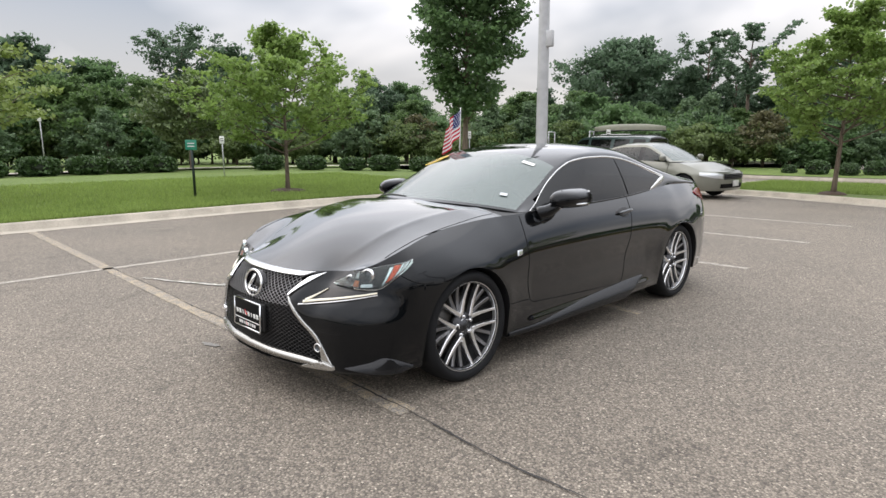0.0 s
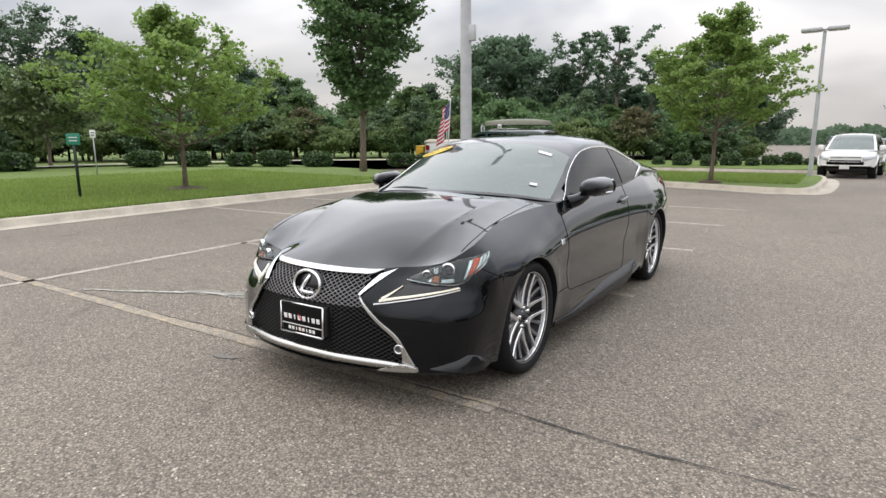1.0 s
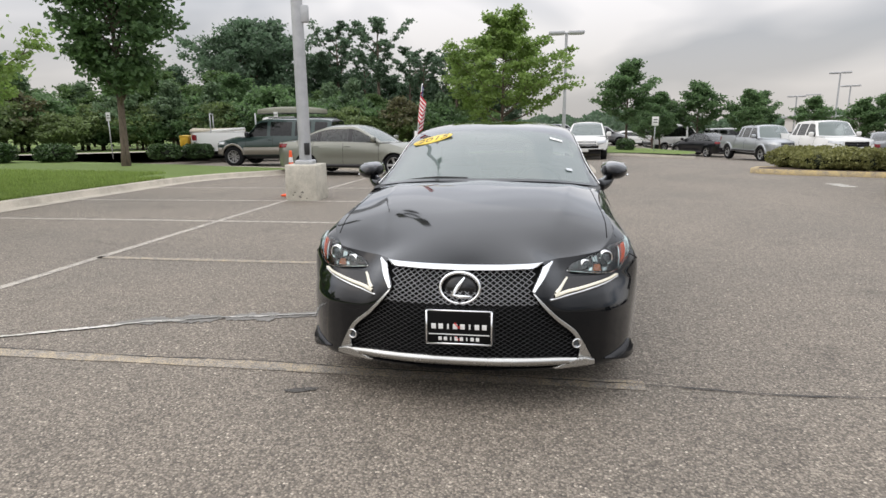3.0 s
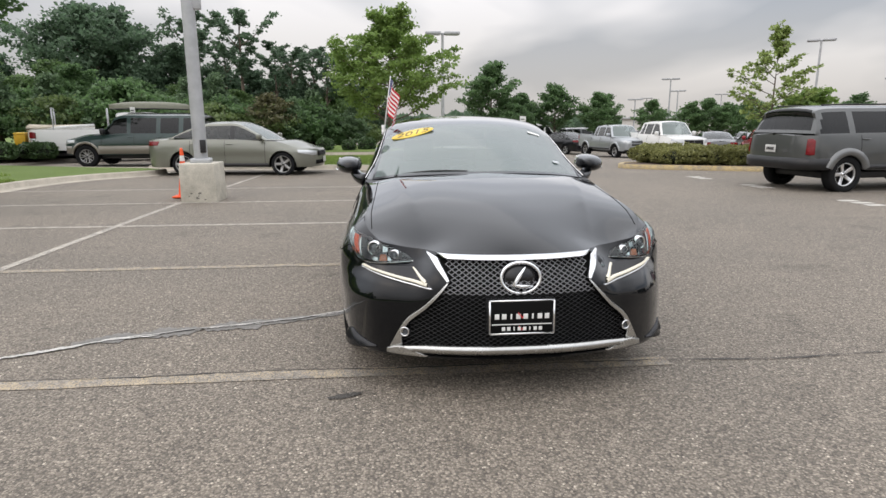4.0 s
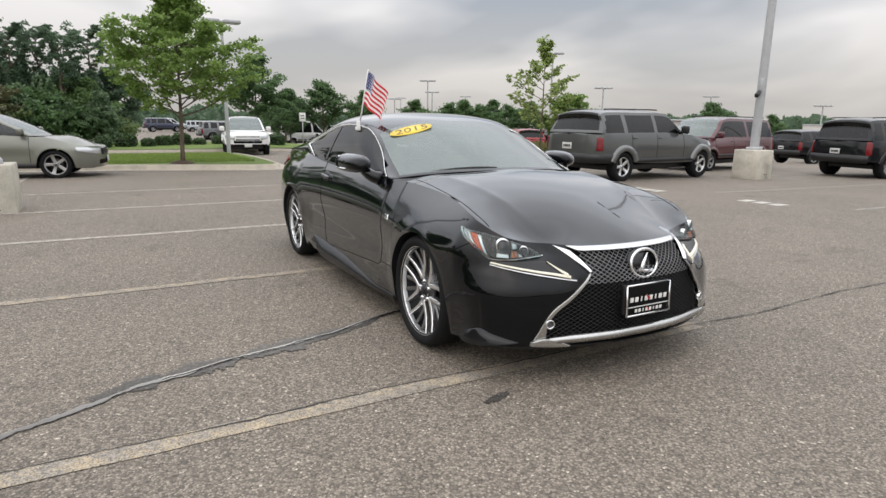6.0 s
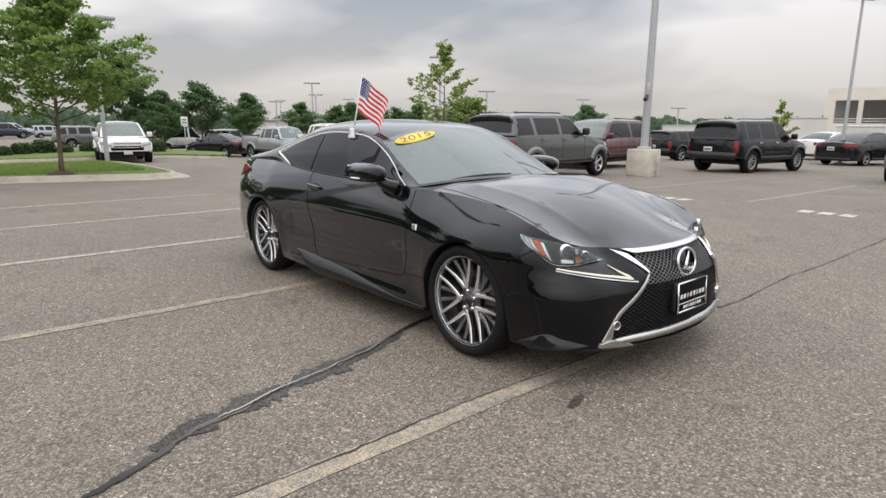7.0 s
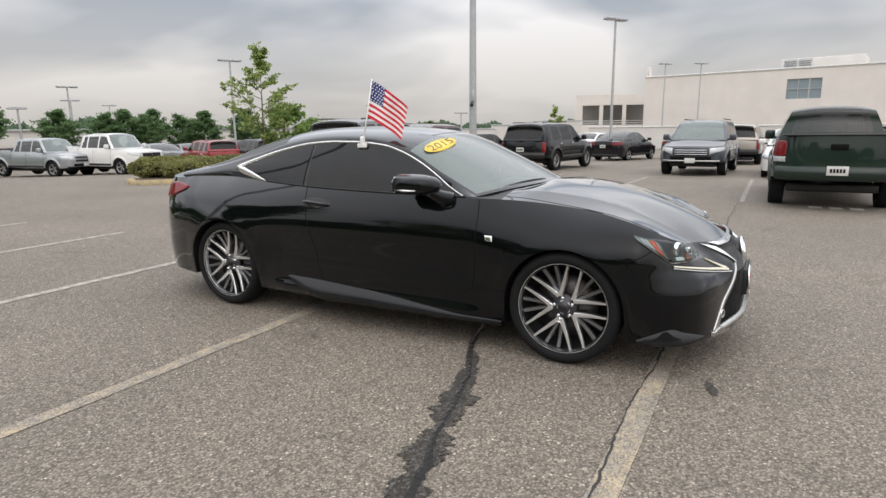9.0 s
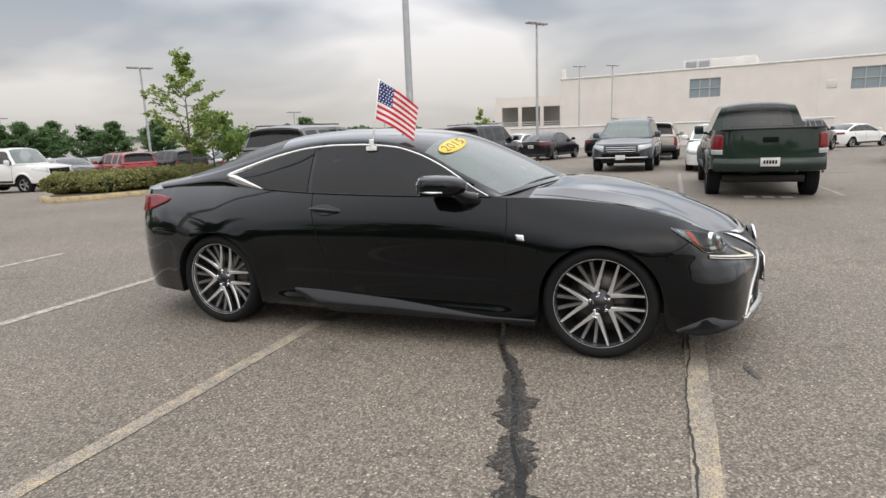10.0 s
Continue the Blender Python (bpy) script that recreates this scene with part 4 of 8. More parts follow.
HERO = dict(
    n=400,
    plan=[(2.285, 0), (2.275, 0.20), (2.245, 0.36), (2.198, 0.51), (2.145, 0.645), (2.075, 0.745), (1.945, 0.838), (1.78, 0.888), (1.56, 0.908), (1.365, 0.912), (1.0, 0.902), (0.4, 0.888), (-0.4, 0.893),
          (-1.0, 0.912), (-1.365, 0.922), (-1.75, 0.905), (-2.05, 0.84), (-2.25, 0.68), (-2.35, 0.40), (-2.375, 0)],
    belt=[(2.30, 0.700), (2.20, 0.706), (2.08, 0.732), (1.94, 0.772), (1.84, 0.808), (1.72, 0.842), (1.55, 0.880), (1.30, 0.912), (1.0, 0.935), (0.7, 0.942), (0.2, 0.946), (-0.3, 0.955), (-0.65, 0.968), (-1.0, 0.99), (-1.4, 1.012), (-1.8, 1.005), (-2.1, 0.985), (-2.4, 1.005)],
    tuck=[(2.3, 0.05), (2.0, 0.08), (1.74, 0.14), (1.4, 0.19), (1.0, 0.15), (0.75, 0.105), (0.2, 0.09), (-0.5, 0.10), (-1.0, 0.135), (-1.5, 0.175), (-1.9, 0.15), (-2.2, 0.08), (-2.4, 0.045)],
    top=[(2.3, 0.62), (2.14, 0.706), (2.05, 0.758), (1.955, 0.803), (1.778, 0.873), (1.597, 0.930), (1.336, 0.978), (1.03, 1.006), (0.93, 0.99), (0.7, 0.95), (0.3, 0.92), (-1.2, 0.94), (-1.6, 1.01), (-1.9, 1.045), (-2.15, 1.05), (-2.38, 1.035)],
    crease=([0.8, 1.4, 2.12], [0.60, 0.53, 0.41]), crease_to=2.13,
    wheels=(1.365, -1.365), arch=0.353, hub=0.335, sill=([-2.4, -1.7, -1.0, 1.0, 1.7, 2.3], [0.24, 0.22, 0.185, 0.185, 0.185, 0.212]),
    mid=0.62, under=0.045, hollow=0.020, skirt=0.03, flare=0.007, curve=2.0,
    lean=[(1.76, None), (2.02, LEAN_OUT), (2.185, LEAN_IN), (2.238, LEAN_MID)],
    roof_pw=2.6, roof_cols=49, ledge=0.002,
    rail=[(0.76, 0.745, 0.945), (0.46, 0.70, 1.083), (0.21, 0.660, 1.205), (-0.12, 0.635, 1.286), (-0.55, 0.622, 1.292), (-0.86, 0.634, 1.245), (-1.16, 0.672, 1.160), (-1.52, 0.715, 1.082), (-1.98, 0.72, 1.022)],
    crown=[(1.02, 0, 1.0), (0.64, 0, 1.180), (0.26, 0, 1.325), (-0.10, 0, 1.375), (-0.5, 0, 1.388), (-0.95, 0, 1.362), (-1.4, 0, 1.275), (-1.75, 0, 1.155), (-2.04, 0, 1.058)],
)


def spindle(z):
    """Half width of the grille opening at height z."""
    return np.interp(z, [0.195, 0.27, 0.31, 0.39, 0.457, 0.585, 0.60, 0.684, 0.70], [0.585, 0.585, 0.575, 0.532, 0.455, 0.342, 0.345, 0.388, 0.40])


def fair_sheet(pts, step=0.06, stiff=2e-4):
    """A smooth height field z(x, y), mirrored about y = 0, that passes by the given points and bends as little as it can."""
    pts = np.concatenate([pts, pts * np.array([1, -1, 1])])
    x0, y0 = pts[:, 0].min() - 2 * step, pts[:, 1].min() - 2 * step
    nx, ny = (int((pts[:, i].max() - o) / step) + 5 for i, o in ((0, x0), (1, y0)))

    def basis(x, y):
        cols, vals = [], []
        for t0, n in (((x - x0) / step, nx), ((y - y0) / step, ny)):
            k = np.clip(np.floor(t0).astype(int), 1, n - 3)
            t = t0 - k
            cols.append(k)
            vals.append([(1 - t) ** 3 / 6, (3 * t ** 3 - 6 * t ** 2 + 4) / 6, (-3 * t ** 3 + 3 * t ** 2 + 3 * t + 1) / 6, t ** 3 / 6])
        return [((cols[0] + i - 1) * ny + cols[1] + j - 1, vals[0][i] * vals[1][j]) for i in range(4) for j in range(4)]
    n = nx * ny
    a = np.zeros((len(pts), n))
    for c, v in basis(pts[:, 0], pts[:, 1]):
        a[np.arange(len(pts)), c] += v
    eye_x, eye_y = np.eye(nx), np.eye(ny)
    dxx, dyy, dx, dy = np.diff(eye_x, 2, 0), np.diff(eye_y, 2, 0), np.diff(eye_x, 1, 0), np.diff(eye_y, 1, 0)
    bend = np.kron(dxx.T @ dxx, eye_y) + np.kron(eye_x, dyy.T @ dyy) + 2 * np.kron(dx.T @ dx, dy.T @ dy)
    coef = np.linalg.solve(a.T @ a + stiff * len(pts) / 10 * bend, a.T @ pts[:, 2])

    def height(x, y):
        x, y = np.broadcast_arrays(np.asarray(x, float), np.asarray(y, float))
        return sum(coef[c] * v for c, v in basis(x, y))
    return height


def black_coupe():
    car = thing("coupe_car", "shiny black two-door coupe with tinted windows and silver alloy wheels", "car")
    sh = Shell(HERO)
    nose = lambda s, z, out=0.0: sh.at(s, z, out, 1)
    mir = lambda f: (lambda s, z, out=0.0: f(s, z, out) * np.array([1, -1, 1]))
    sides = ((nose, 1), (mir(nose), -1))
    # front bumper with the grille opening cut out of it
    rows = 60
    g = sh.sides(rows)
    cx = (g[:-1, :-1] + g[1:, 1:]) / 2
    hole = (np.abs(cx[..., 1]) < spindle(cx[..., 2])) & (cx[..., 0] > 1.9) & (cx[..., 2] > 0.215) & (cx[..., 2] < 0.695)
    mx, my = (g[0, :-1, 0] + g[0, 1:, 0]) / 2, (g[0, :-1, 1] + g[0, 1:, 1]) / 2
    fb = np.broadcast_to(mx > 1.66, hole.shape)
    part("front_bumper", grid_mesh("front_bumper", g, M_BLACK, fb & ~hole, flip=True, soft=sh.side_normals(rows)), None, car)
    back = g.copy()
    back[..., 0] -= 0.05
    part("grille_backing", grid_mesh("grille_backing", back, M_INK, fb & (np.abs(cx[..., 1]) < spindle(cx[..., 2]) + 0.03) & (cx[..., 0] > 1.85)), None, car)
    body_panels(car, sh, M_BLACK, [("fender", 1.66, 0.80), ("door", 0.80, -0.53), ("quarter_panel", -0.53, -1.98), ("rear_bumper", -1.98, -9)], rows)
    # bonnet, cowl, boot
    zt_all = sh.zt(sh.hx)
    o_all = sh.inset(sh.hx, sh.hy, zt_all, zt_all)
    ex, ey = sh.hx - sh.nx * o_all, np.maximum(sh.hy - sh.ny * o_all, 0)
    k0 = int(np.argmax(ex < 1.78))
    k1 = int(np.argmax(ex < 0.90))
    fy, fx, fz = np.maximum.accumulate(ey[:k0]), np.minimum.accumulate(ex[:k0]), zt_all[:k0]
    half_w = lambda x: np.interp(-x, -ex[k0:k1], ey[k0:k1])
    side_z = lambda x: np.interp(-x, np.r_[-2.14, -2.0, -1.9, -ex[k0:k1]], np.r_[0.655, 0.725, 0.768, zt_all[k0:k1]])

    # the bonnet is one fair sheet through its front edge, its flanks, the cowl and the middle line
    xm, xe = np.linspace(0.93, 2.10, 40), np.linspace(0.90, 1.80, 40)
    pts = [np.stack([fx, fy, fz], -1), np.stack([xe, half_w(xe), side_z(xe)], -1), np.stack([xm, xm * 0, sh.zc(xm)], -1)]
    yc_ = np.linspace(0, 0.74, 20)
    pts.append(np.stack([yc_ * 0 + 0.93, yc_, sh.top_z(np.full(20, 0.93), yc_, half_w(np.full(20, 0.93)), side_z(np.full(20, 0.93)))], -1))
    xr_ = np.linspace(1.0, 1.90, 24)
    pts.append(np.stack([xr_, np.interp(xr_, *sh.sp["crease"]), sh.zc(xr_) - np.interp(xr_, [1.0, 1.4, 1.6, 1.8, 1.9], [0.032, 0.030, 0.038, 0.055, 0.066])], -1))
    fair = fair_sheet(np.concatenate(pts))

    def bonnet_z(x, y):
        a = np.abs(y)
        ridge = np.interp(x, *sh.sp["crease"])
        fade = np.clip((np.interp(a, fy, fx) - x) / 0.35, 0, 1) * np.clip((x - 0.93) / 0.2, 0, 1)
        return fair(x, y) + 0.009 * fade * np.exp(-np.abs(a - ridge) / 0.055)
    v = np.linspace(-1, 1, 91)
    v = np.sign(v) * np.abs(v) ** 0.9
    y_front = np.abs(v) * fy[-1]
    x_front = np.interp(y_front, fy, fx)
    u = np.linspace(0, 1, 70)[:, None] ** 1.15
    bx = x_front[None] + (0.93 - x_front[None]) * u
    by = np.sign(v)[None] * np.minimum(np.abs(v)[None] * fy[-1] * (1 - u) + np.abs(v)[None] * half_w(bx) * u, half_w(bx))
    b = np.stack([bx, by, bonnet_z(bx, by)], -1)
    part("bonnet", grid_mesh("bonnet", b[:, ::-1], M_BLACK, flip=True), None, car)
    for side in (1, -1):
        gx_ = np.linspace(1.845, 0.95, 50)
        gy_ = np.minimum(np.interp(gx_, [0.93, 1.4, 1.7, 1.86], [0.695, 0.708, 0.722, 0.715]), half_w(gx_) * 0.985)
        part("panel_gap", tube("panel_gap", np.stack([gx_, side * gy_, bonnet_z(gx_, gy_) - 0.001], -1), 0.003, M_INK, 6), None, car)
    part("cowl", grid_mesh("cowl", sh.lid(0.935, 0.35, 41), M_TRIM), None, car)
    part("boot_lid", grid_mesh("boot_lid", sh.lid(-1.35, -2.4, 41), M_BLACK), None, car)
    house(car, sh, M_BLACK, 0.245, (0.64, 0.93, 0.86), (-0.60,), M_GLASS, M_TINT, lambda x, z: (x > -0.98 - (z - 1.0) * 3.2) & (x < 0.58), 0.88, 0.06, 110, 0.07, pw=0.03, bare=True)
    # side glass: a door pane and a quarter pane, each with its own clean outline
    arc = spl([-1.33, -1.204, -0.894, -0.652, -0.423, -0.247, 0.007, 0.168, 0.325, 0.477, 0.589, 0.69], [1.078, 1.124, 1.217, 1.262, 1.276, 1.275, 1.254, 1.210, 1.142, 1.056, 0.990, 0.944])
    low = lambda x: sh.zt(np.asarray(x, float)) + 0.010
    for side in (1, -1):
        for nm, xa, xb, xc, xd in (("door_window", 0.665, -0.585, 0.665, -0.585), ("quarter_window", -0.612, -0.985, -0.612, -1.285)):
            t = np.linspace(0, 1, 50)
            xl, xu = xa + (xb - xa) * t, xc + (xd - xc) * t
            zl, zu = low(xl), np.maximum(arc(xu), low(xl) + 0.002)
            k = np.linspace(0, 1, 9)
            g2 = np.array([[sh.side_point(x0 + (x1 - x0) * q, z0 + (z1 - z0) * q, side, 0.004) for x0, x1, z0, z1 in zip(xl, xu, zl, zu)] for q in k])
            part(nm, grid_mesh(nm, g2, M_TINT, flip=side < 0), None, car, "dark tinted side glass")
        # bright trim along the top of the glass, widening to a blade behind the quarter glass
        xs = np.linspace(0.685, -1.32, 90)
        path = [sh.side_point(x, float(arc(x)) + 0.003, side, 0.007) for x in xs]
        part("window_trim", tube("window_trim", path, np.interp(xs, [-1.32, -1.1, -0.8, 0.7], [0.015, 0.0125, 0.0078, 0.006]), M_BRIGHT, 8, flat=0.55), None, car, "chrome window trim")
        tip = [sh.side_point(x, z, side, 0.010) for x, z in ((-1.325, 1.079), (-1.285, 1.072), (-1.23, 1.058), (-1.15, 1.036), (-1.06, 1.012), (-0.985, 0.994))]
        part("window_trim", tube("window_trim", tip, [0.016, 0.026, 0.030, 0.024, 0.014, 0.003], M_BRIGHT, 8, flat=0.4), None, car, "chrome window trim")
        sill_l = [sh.side_point(x, float(sh.zt(x)) + 0.004, side, 0.006) for x in np.linspace(0.70, -0.98, 40)]
        part("belt_moulding", tube("belt_moulding", sill_l, 0.006, M_GLOSSB, 6), None, car)
    # panel gaps
    for f, side in sides:
        def gap(path):
            path = crv(path, 40)
            part("panel_gap", tube("panel_gap", f(sh.s_of_x(path[:, 0]), path[:, 1], 0.0), 0.0026, M_INK, 6), None, car)
        gap([(0.80, 0.93), (0.815, 0.80), (0.81, 0.55), (0.79, 0.40), (0.74, 0.365)])
        gap([(0.74, 0.365), (0.3, 0.335), (-0.1, 0.312), (-0.36, 0.30)])
        gap([(-0.36, 0.30), (-0.40, 0.34), (-0.47, 0.60), (-0.54, 0.82), (-0.56, 0.965)])
        gap([(1.845, 0.708), (1.78, 0.672), (1.715, 0.655), (1.66, 0.655)])
        gap([(1.0, 0.405), (0.9, 0.40), (0.79, 0.395)])
        # side skirt: a blade that stands out towards its foot and rises to a point before the rear wheel
        xs = np.linspace(0.99, -0.70, 44)
        up = np.interp(-xs, [-0.99, -0.69, -0.07, 0.42, 0.70], [0.208, 0.218, 0.280, 0.308, 0.318])
        dn = np.interp(-xs, [0.38, 0.70], [0.176, 0.308])
        up = np.maximum(up, dn + 0.006)
        sxs = sh.s_of_x(xs)
        ext = np.interp(-xs, [-0.99, -0.6, 0.38, 0.70], [0.004, 0.030, 0.050, 0.010])
        rows_s = [f(sxs, up, 0.001), f(sxs, up - 0.003, 0.007), f(sxs, up * 0.6 + dn * 0.4, 0.007 + ext * 0.45), f(sxs, up * 0.2 + dn * 0.8, 0.008 + ext), f(sxs, dn, 0.006 + ext * 0.95), f(sxs, np.minimum(dn - 0.02, 0.16), -0.02)]
        part("side_skirt", grid_mesh("side_skirt", np.array(rows_s), M_SKIRT), None, car, "satin black side skirt")
        # flush door pull
        me = tube("door_handle", f(sh.s_of_x(np.linspace(-0.56, -0.34, 14)), np.linspace(0.865, 0.85, 14), 0.016), [0.004, 0.010, 0.013, 0.014, 0.014, 0.014, 0.014, 0.014, 0.014, 0.014, 0.014, 0.013, 0.010, 0.005], M_BLACK, 10)
        part("door_handle", me, None, car)
        cup = patch_on(f, ([(float(sh.s_of_x(x)), z) for x, z in ((-0.57, 0.862), (-0.45, 0.815), (-0.32, 0.85))], [(float(sh.s_of_x(x)), z) for x, z in ((-0.57, 0.872), (-0.45, 0.895), (-0.32, 0.862))]), M_GLOSSB, "handle_recess", 0.003)
        part("handle_recess", cup, None, car)
        # small square badge on the fender
        part("fender_badge", patch_on(f, ([(float(sh.s_of_x(0.93)), 0.695), (float(sh.s_of_x(0.885)), 0.70)], [(float(sh.s_of_x(0.925)), 0.73), (float(sh.s_of_x(0.875)), 0.732)]), M_CHROME, "fender_badge", 0.006, (6, 5), 0.005), None, car, "small chrome badge")
        sy = lambda y: float(sh.s_of_y(y))
        sx = lambda x: float(sh.s_of_x(x))
        ss = np.linspace(0, sx(1.5), 400)

        def on_y(y, z):
            """(s, z) of the nose's point at that distance from the middle."""
            return float(np.interp(y, np.maximum.accumulate(nose(ss, np.full(400, z))[:, 1]), ss)), z

        def on_x(x, z):
            """(s, z) of the flank's point at that length."""
            return float(np.interp(-x, np.maximum.accumulate(-nose(ss, np.full(400, z))[:, 0]), ss)), z
        patch = lambda nm, lo, hi, mat, out, n, edge, par, label="": part(nm, patch_on(f, (lo, hi), mat, nm, out, n, edge), None, par, label)
        # headlamp: a silver housing with two projectors, an amber bulb, ribbed outer fins and a clear cover
        low_e = [on_y(0.505, 0.654), on_y(0.60, 0.645), on_y(0.69, 0.640), on_x(1.925, 0.641), on_x(1.865, 0.690), on_x(1.80, 0.738), on_x(1.738, 0.780)]
        top_e = [on_y(0.506, 0.658), on_y(0.535, 0.680), on_y(0.60, 0.707), on_y(0.665, 0.732), on_y(0.722, 0.754), on_x(1.80, 0.772), on_x(1.736, 0.785)]
        lamp = patch("headlamp", low_e, top_e, M_LAMPIN, -0.004, (36, 10), 0.012, car, "clear headlamp with projector lenses")
        for y0, z0, rr in ((0.700, 0.706, 0.034), (0.600, 0.676, 0.025)):
            p = f(*on_y(y0, z0), 0.0)
            ax = Vector((0.90, side * 0.36, 0.16)).normalized()
            m = on_plane(p, Vector((-ax.y, ax.x, 0)), (0, 0, 1))
            part("projector_ring", moved(lathe("projector_ring", [(rr * 1.12, -0.01), (rr * 1.06, 0.010), (rr * 0.90, 0.012), (rr * 0.84, -0.004)], M_CHROME, 24, "z"), m), None, lamp)
            part("projector_lens", moved(lathe("projector_lens", [(rr * 0.86, -0.004), (rr * 0.66, 0.006), (rr * 0.35, 0.012), (0.0, 0.013)], M_LENSD, 20, "z"), m), None, lamp)
        patch("amber_reflector", [on_y(0.636, 0.650), on_y(0.676, 0.648)], [on_y(0.642, 0.680), on_y(0.670, 0.680)], M_BULB, 0.003, (8, 6), 0.006, lamp, "amber bulb")
        patch("lamp_reflector", [on_y(0.685, 0.647), on_y(0.735, 0.646)], [on_y(0.683, 0.664), on_y(0.730, 0.668)], M_LIGHTH, 0.002, (6, 6), 0.004, lamp)
        patch("lamp_reflector", [on_y(0.612, 0.650), on_y(0.634, 0.649)], [on_y(0.620, 0.664), on_y(0.634, 0.668)], M_LIGHTH, 0.002, (6, 6), 0.004, lamp)
        patch("lamp_reflector", [on_y(0.53, 0.656), on_y(0.565, 0.652)], [on_y(0.535, 0.668), on_y(0.562, 0.688)], M_LIGHTH, 0.0, (6, 6), 0.004, lamp)
        patch("lamp_reflector", [on_y(0.632, 0.690), on_y(0.660, 0.686)], [on_y(0.632, 0.712), on_y(0.660, 0.722)], M_LIGHTH, 0.0, (6, 6), 0.004, lamp)
        for xa, za, xb, zb, xc, zc, xd, zd, mt, nm, lb in ((1.918, 0.650, 1.905, 0.662, 1.842, 0.752, 1.858, 0.748, M_LIGHTH, "lamp_fin", ""), (1.899, 0.668, 1.872, 0.690, 1.806, 0.762, 1.836, 0.757, M_AMBER, "amber_marker", "red-amber side marker"),
                                                       (1.864, 0.697, 1.848, 0.709, 1.788, 0.768, 1.800, 0.765, M_LIGHTH, "lamp_fin", ""), (1.842, 0.713, 1.827, 0.724, 1.772, 0.772, 1.782, 0.770, M_LENS, "lamp_fin", ""), (1.822, 0.728, 1.790, 0.750, 1.758, 0.776, 1.768, 0.774, M_LIGHTH, "lamp_fin", "")):
            patch(nm, [on_x(xa, za), on_x(xb, zb)], [on_x(xd, zd), on_x(xc, zc)], mt, 0.003, (6, 8), 0.005, lamp, lb)
        for edge_c, wd, mt in ((low_e, 0.0035, M_CHROME),):
            part("lamp_bezel", strip_on(f, crv(edge_c, 40), wd, mt, "lamp_bezel", 0.005, 0.012), None, lamp, "bright bezel")
        cover = patch("lamp_cover", low_e, top_e, M_COVER, 0.018, (36, 10), 0.018, lamp, "clear lamp cover")
        cover.visible_shadow = False
        # running light: a tick-shaped strip in a dark pocket
        pk = patch("lamp_pocket", [on_y(0.407, 0.546), on_y(0.50, 0.556), on_y(0.63, 0.578), on_y(0.765, 0.608)], [on_y(0.412, 0.551), on_y(0.505, 0.628), on_y(0.63, 0.634), on_y(0.765, 0.630)], M_GLOSSB, 0.002, (26, 8), 0.012, car, "gloss black lamp pocket")
        part("running_light", strip_on(f, crv([on_y(0.757, 0.621), on_y(0.66, 0.602), on_y(0.56, 0.584), on_y(0.49, 0.574), on_y(0.445, 0.568)], 30), np.linspace(0.006, 0.013, 30), M_DRL, "running_light", 0.012, 0.012), None, pk, "lit white running light")
        part("running_light", strip_on(f, crv([on_y(0.452, 0.576), on_y(0.476, 0.598), on_y(0.506, 0.630)], 12), np.linspace(0.016, 0.003, 12), M_DRL, "running_light", 0.013, 0.012), None, pk, "lit white running light")
        part("pocket_trim", strip_on(f, crv([on_y(0.425, 0.552), on_y(0.50, 0.560), on_y(0.63, 0.582), on_y(0.762, 0.610)], 24), 0.007, M_LIGHTH, "pocket_trim", 0.008, 0.01), None, pk)
        # chrome wedge at the grille's shoulder, satin blade below the waist
        part("grille_trim", patch_on(f, ([on_y(0.337, 0.592), on_y(0.346, 0.612), on_y(0.366, 0.648), on_y(0.388, 0.684)], [on_y(0.348, 0.586), on_y(0.366, 0.610), on_y(0.404, 0.655), on_y(0.440, 0.702)]), M_CHROME, "grille_trim", 0.014, (20, 7), 0.014), None, car, "chrome grille border")
        part("grille_trim", patch_on(f, ([on_y(0.570, 0.262), on_y(0.570, 0.300), on_y(0.562, 0.340), on_y(0.526, 0.392), on_y(0.450, 0.458), on_y(0.380, 0.535), on_y(0.336, 0.594)], [on_y(0.642, 0.233), on_y(0.612, 0.290), on_y(0.583, 0.346), on_y(0.543, 0.404), on_y(0.462, 0.471), on_y(0.389, 0.545), on_y(0.349, 0.586)]), M_SATIN, "grille_trim", 0.007, (40, 7), 0.012), None, car, "satin silver grille border")
        part("lip_corner", patch_on(f, ([on_y(0.446, 0.215), on_y(0.54, 0.214), on_y(0.648, 0.222)], [on_y(0.446, 0.220), on_y(0.565, 0.262), on_y(0.645, 0.244)]), M_SATIN, "lip_corner", 0.016, (18, 7), 0.016), None, car, "satin silver corner of the lip")
        p = f(*on_y(0.556, 0.334), 0.003)
        m = on_plane(p, (-0.30, side * 0.95, 0) if side < 0 else (-0.30, 0.95, 0), (0, 0, 1))
        if (m.to_3x3() @ Vector((0, 0, 1))).x < 0:
            m = m @ Matrix.Rotation(math.pi, 4, "X")
        fog = part("fog_lamp", moved(lathe("fog_lamp", [(0.025, -0.02), (0.025, 0.004), (0.022, 0.008), (0.018, 0.004)], M_CHROME, 24, "z"), m), None, car, "round fog lamp in a silver ring")
        part("fog_lens", moved(lathe("fog_lens", [(0.018, 0.002), (0.014, -0.006), (0.0, 0.002)], M_LENSD, 20, "z"), m), None, fog)
        # splitter wing with its notch: its upper face looks up and out
        wl = crv([(sx(2.115), 0.232), (sx(2.0), 0.203), (sx(1.90), 0.190), (sx(1.79), 0.196)], 22)
        wu = crv([(sx(2.115), 0.240), (sx(2.02), 0.268), (sx(1.945), 0.284), (sx(1.79), 0.212)], 22)
        outs = np.interp(np.linspace(0, 1, 22), [0, 0.3, 0.75, 1], [0.004, 0.026, 0.030, 0.006])
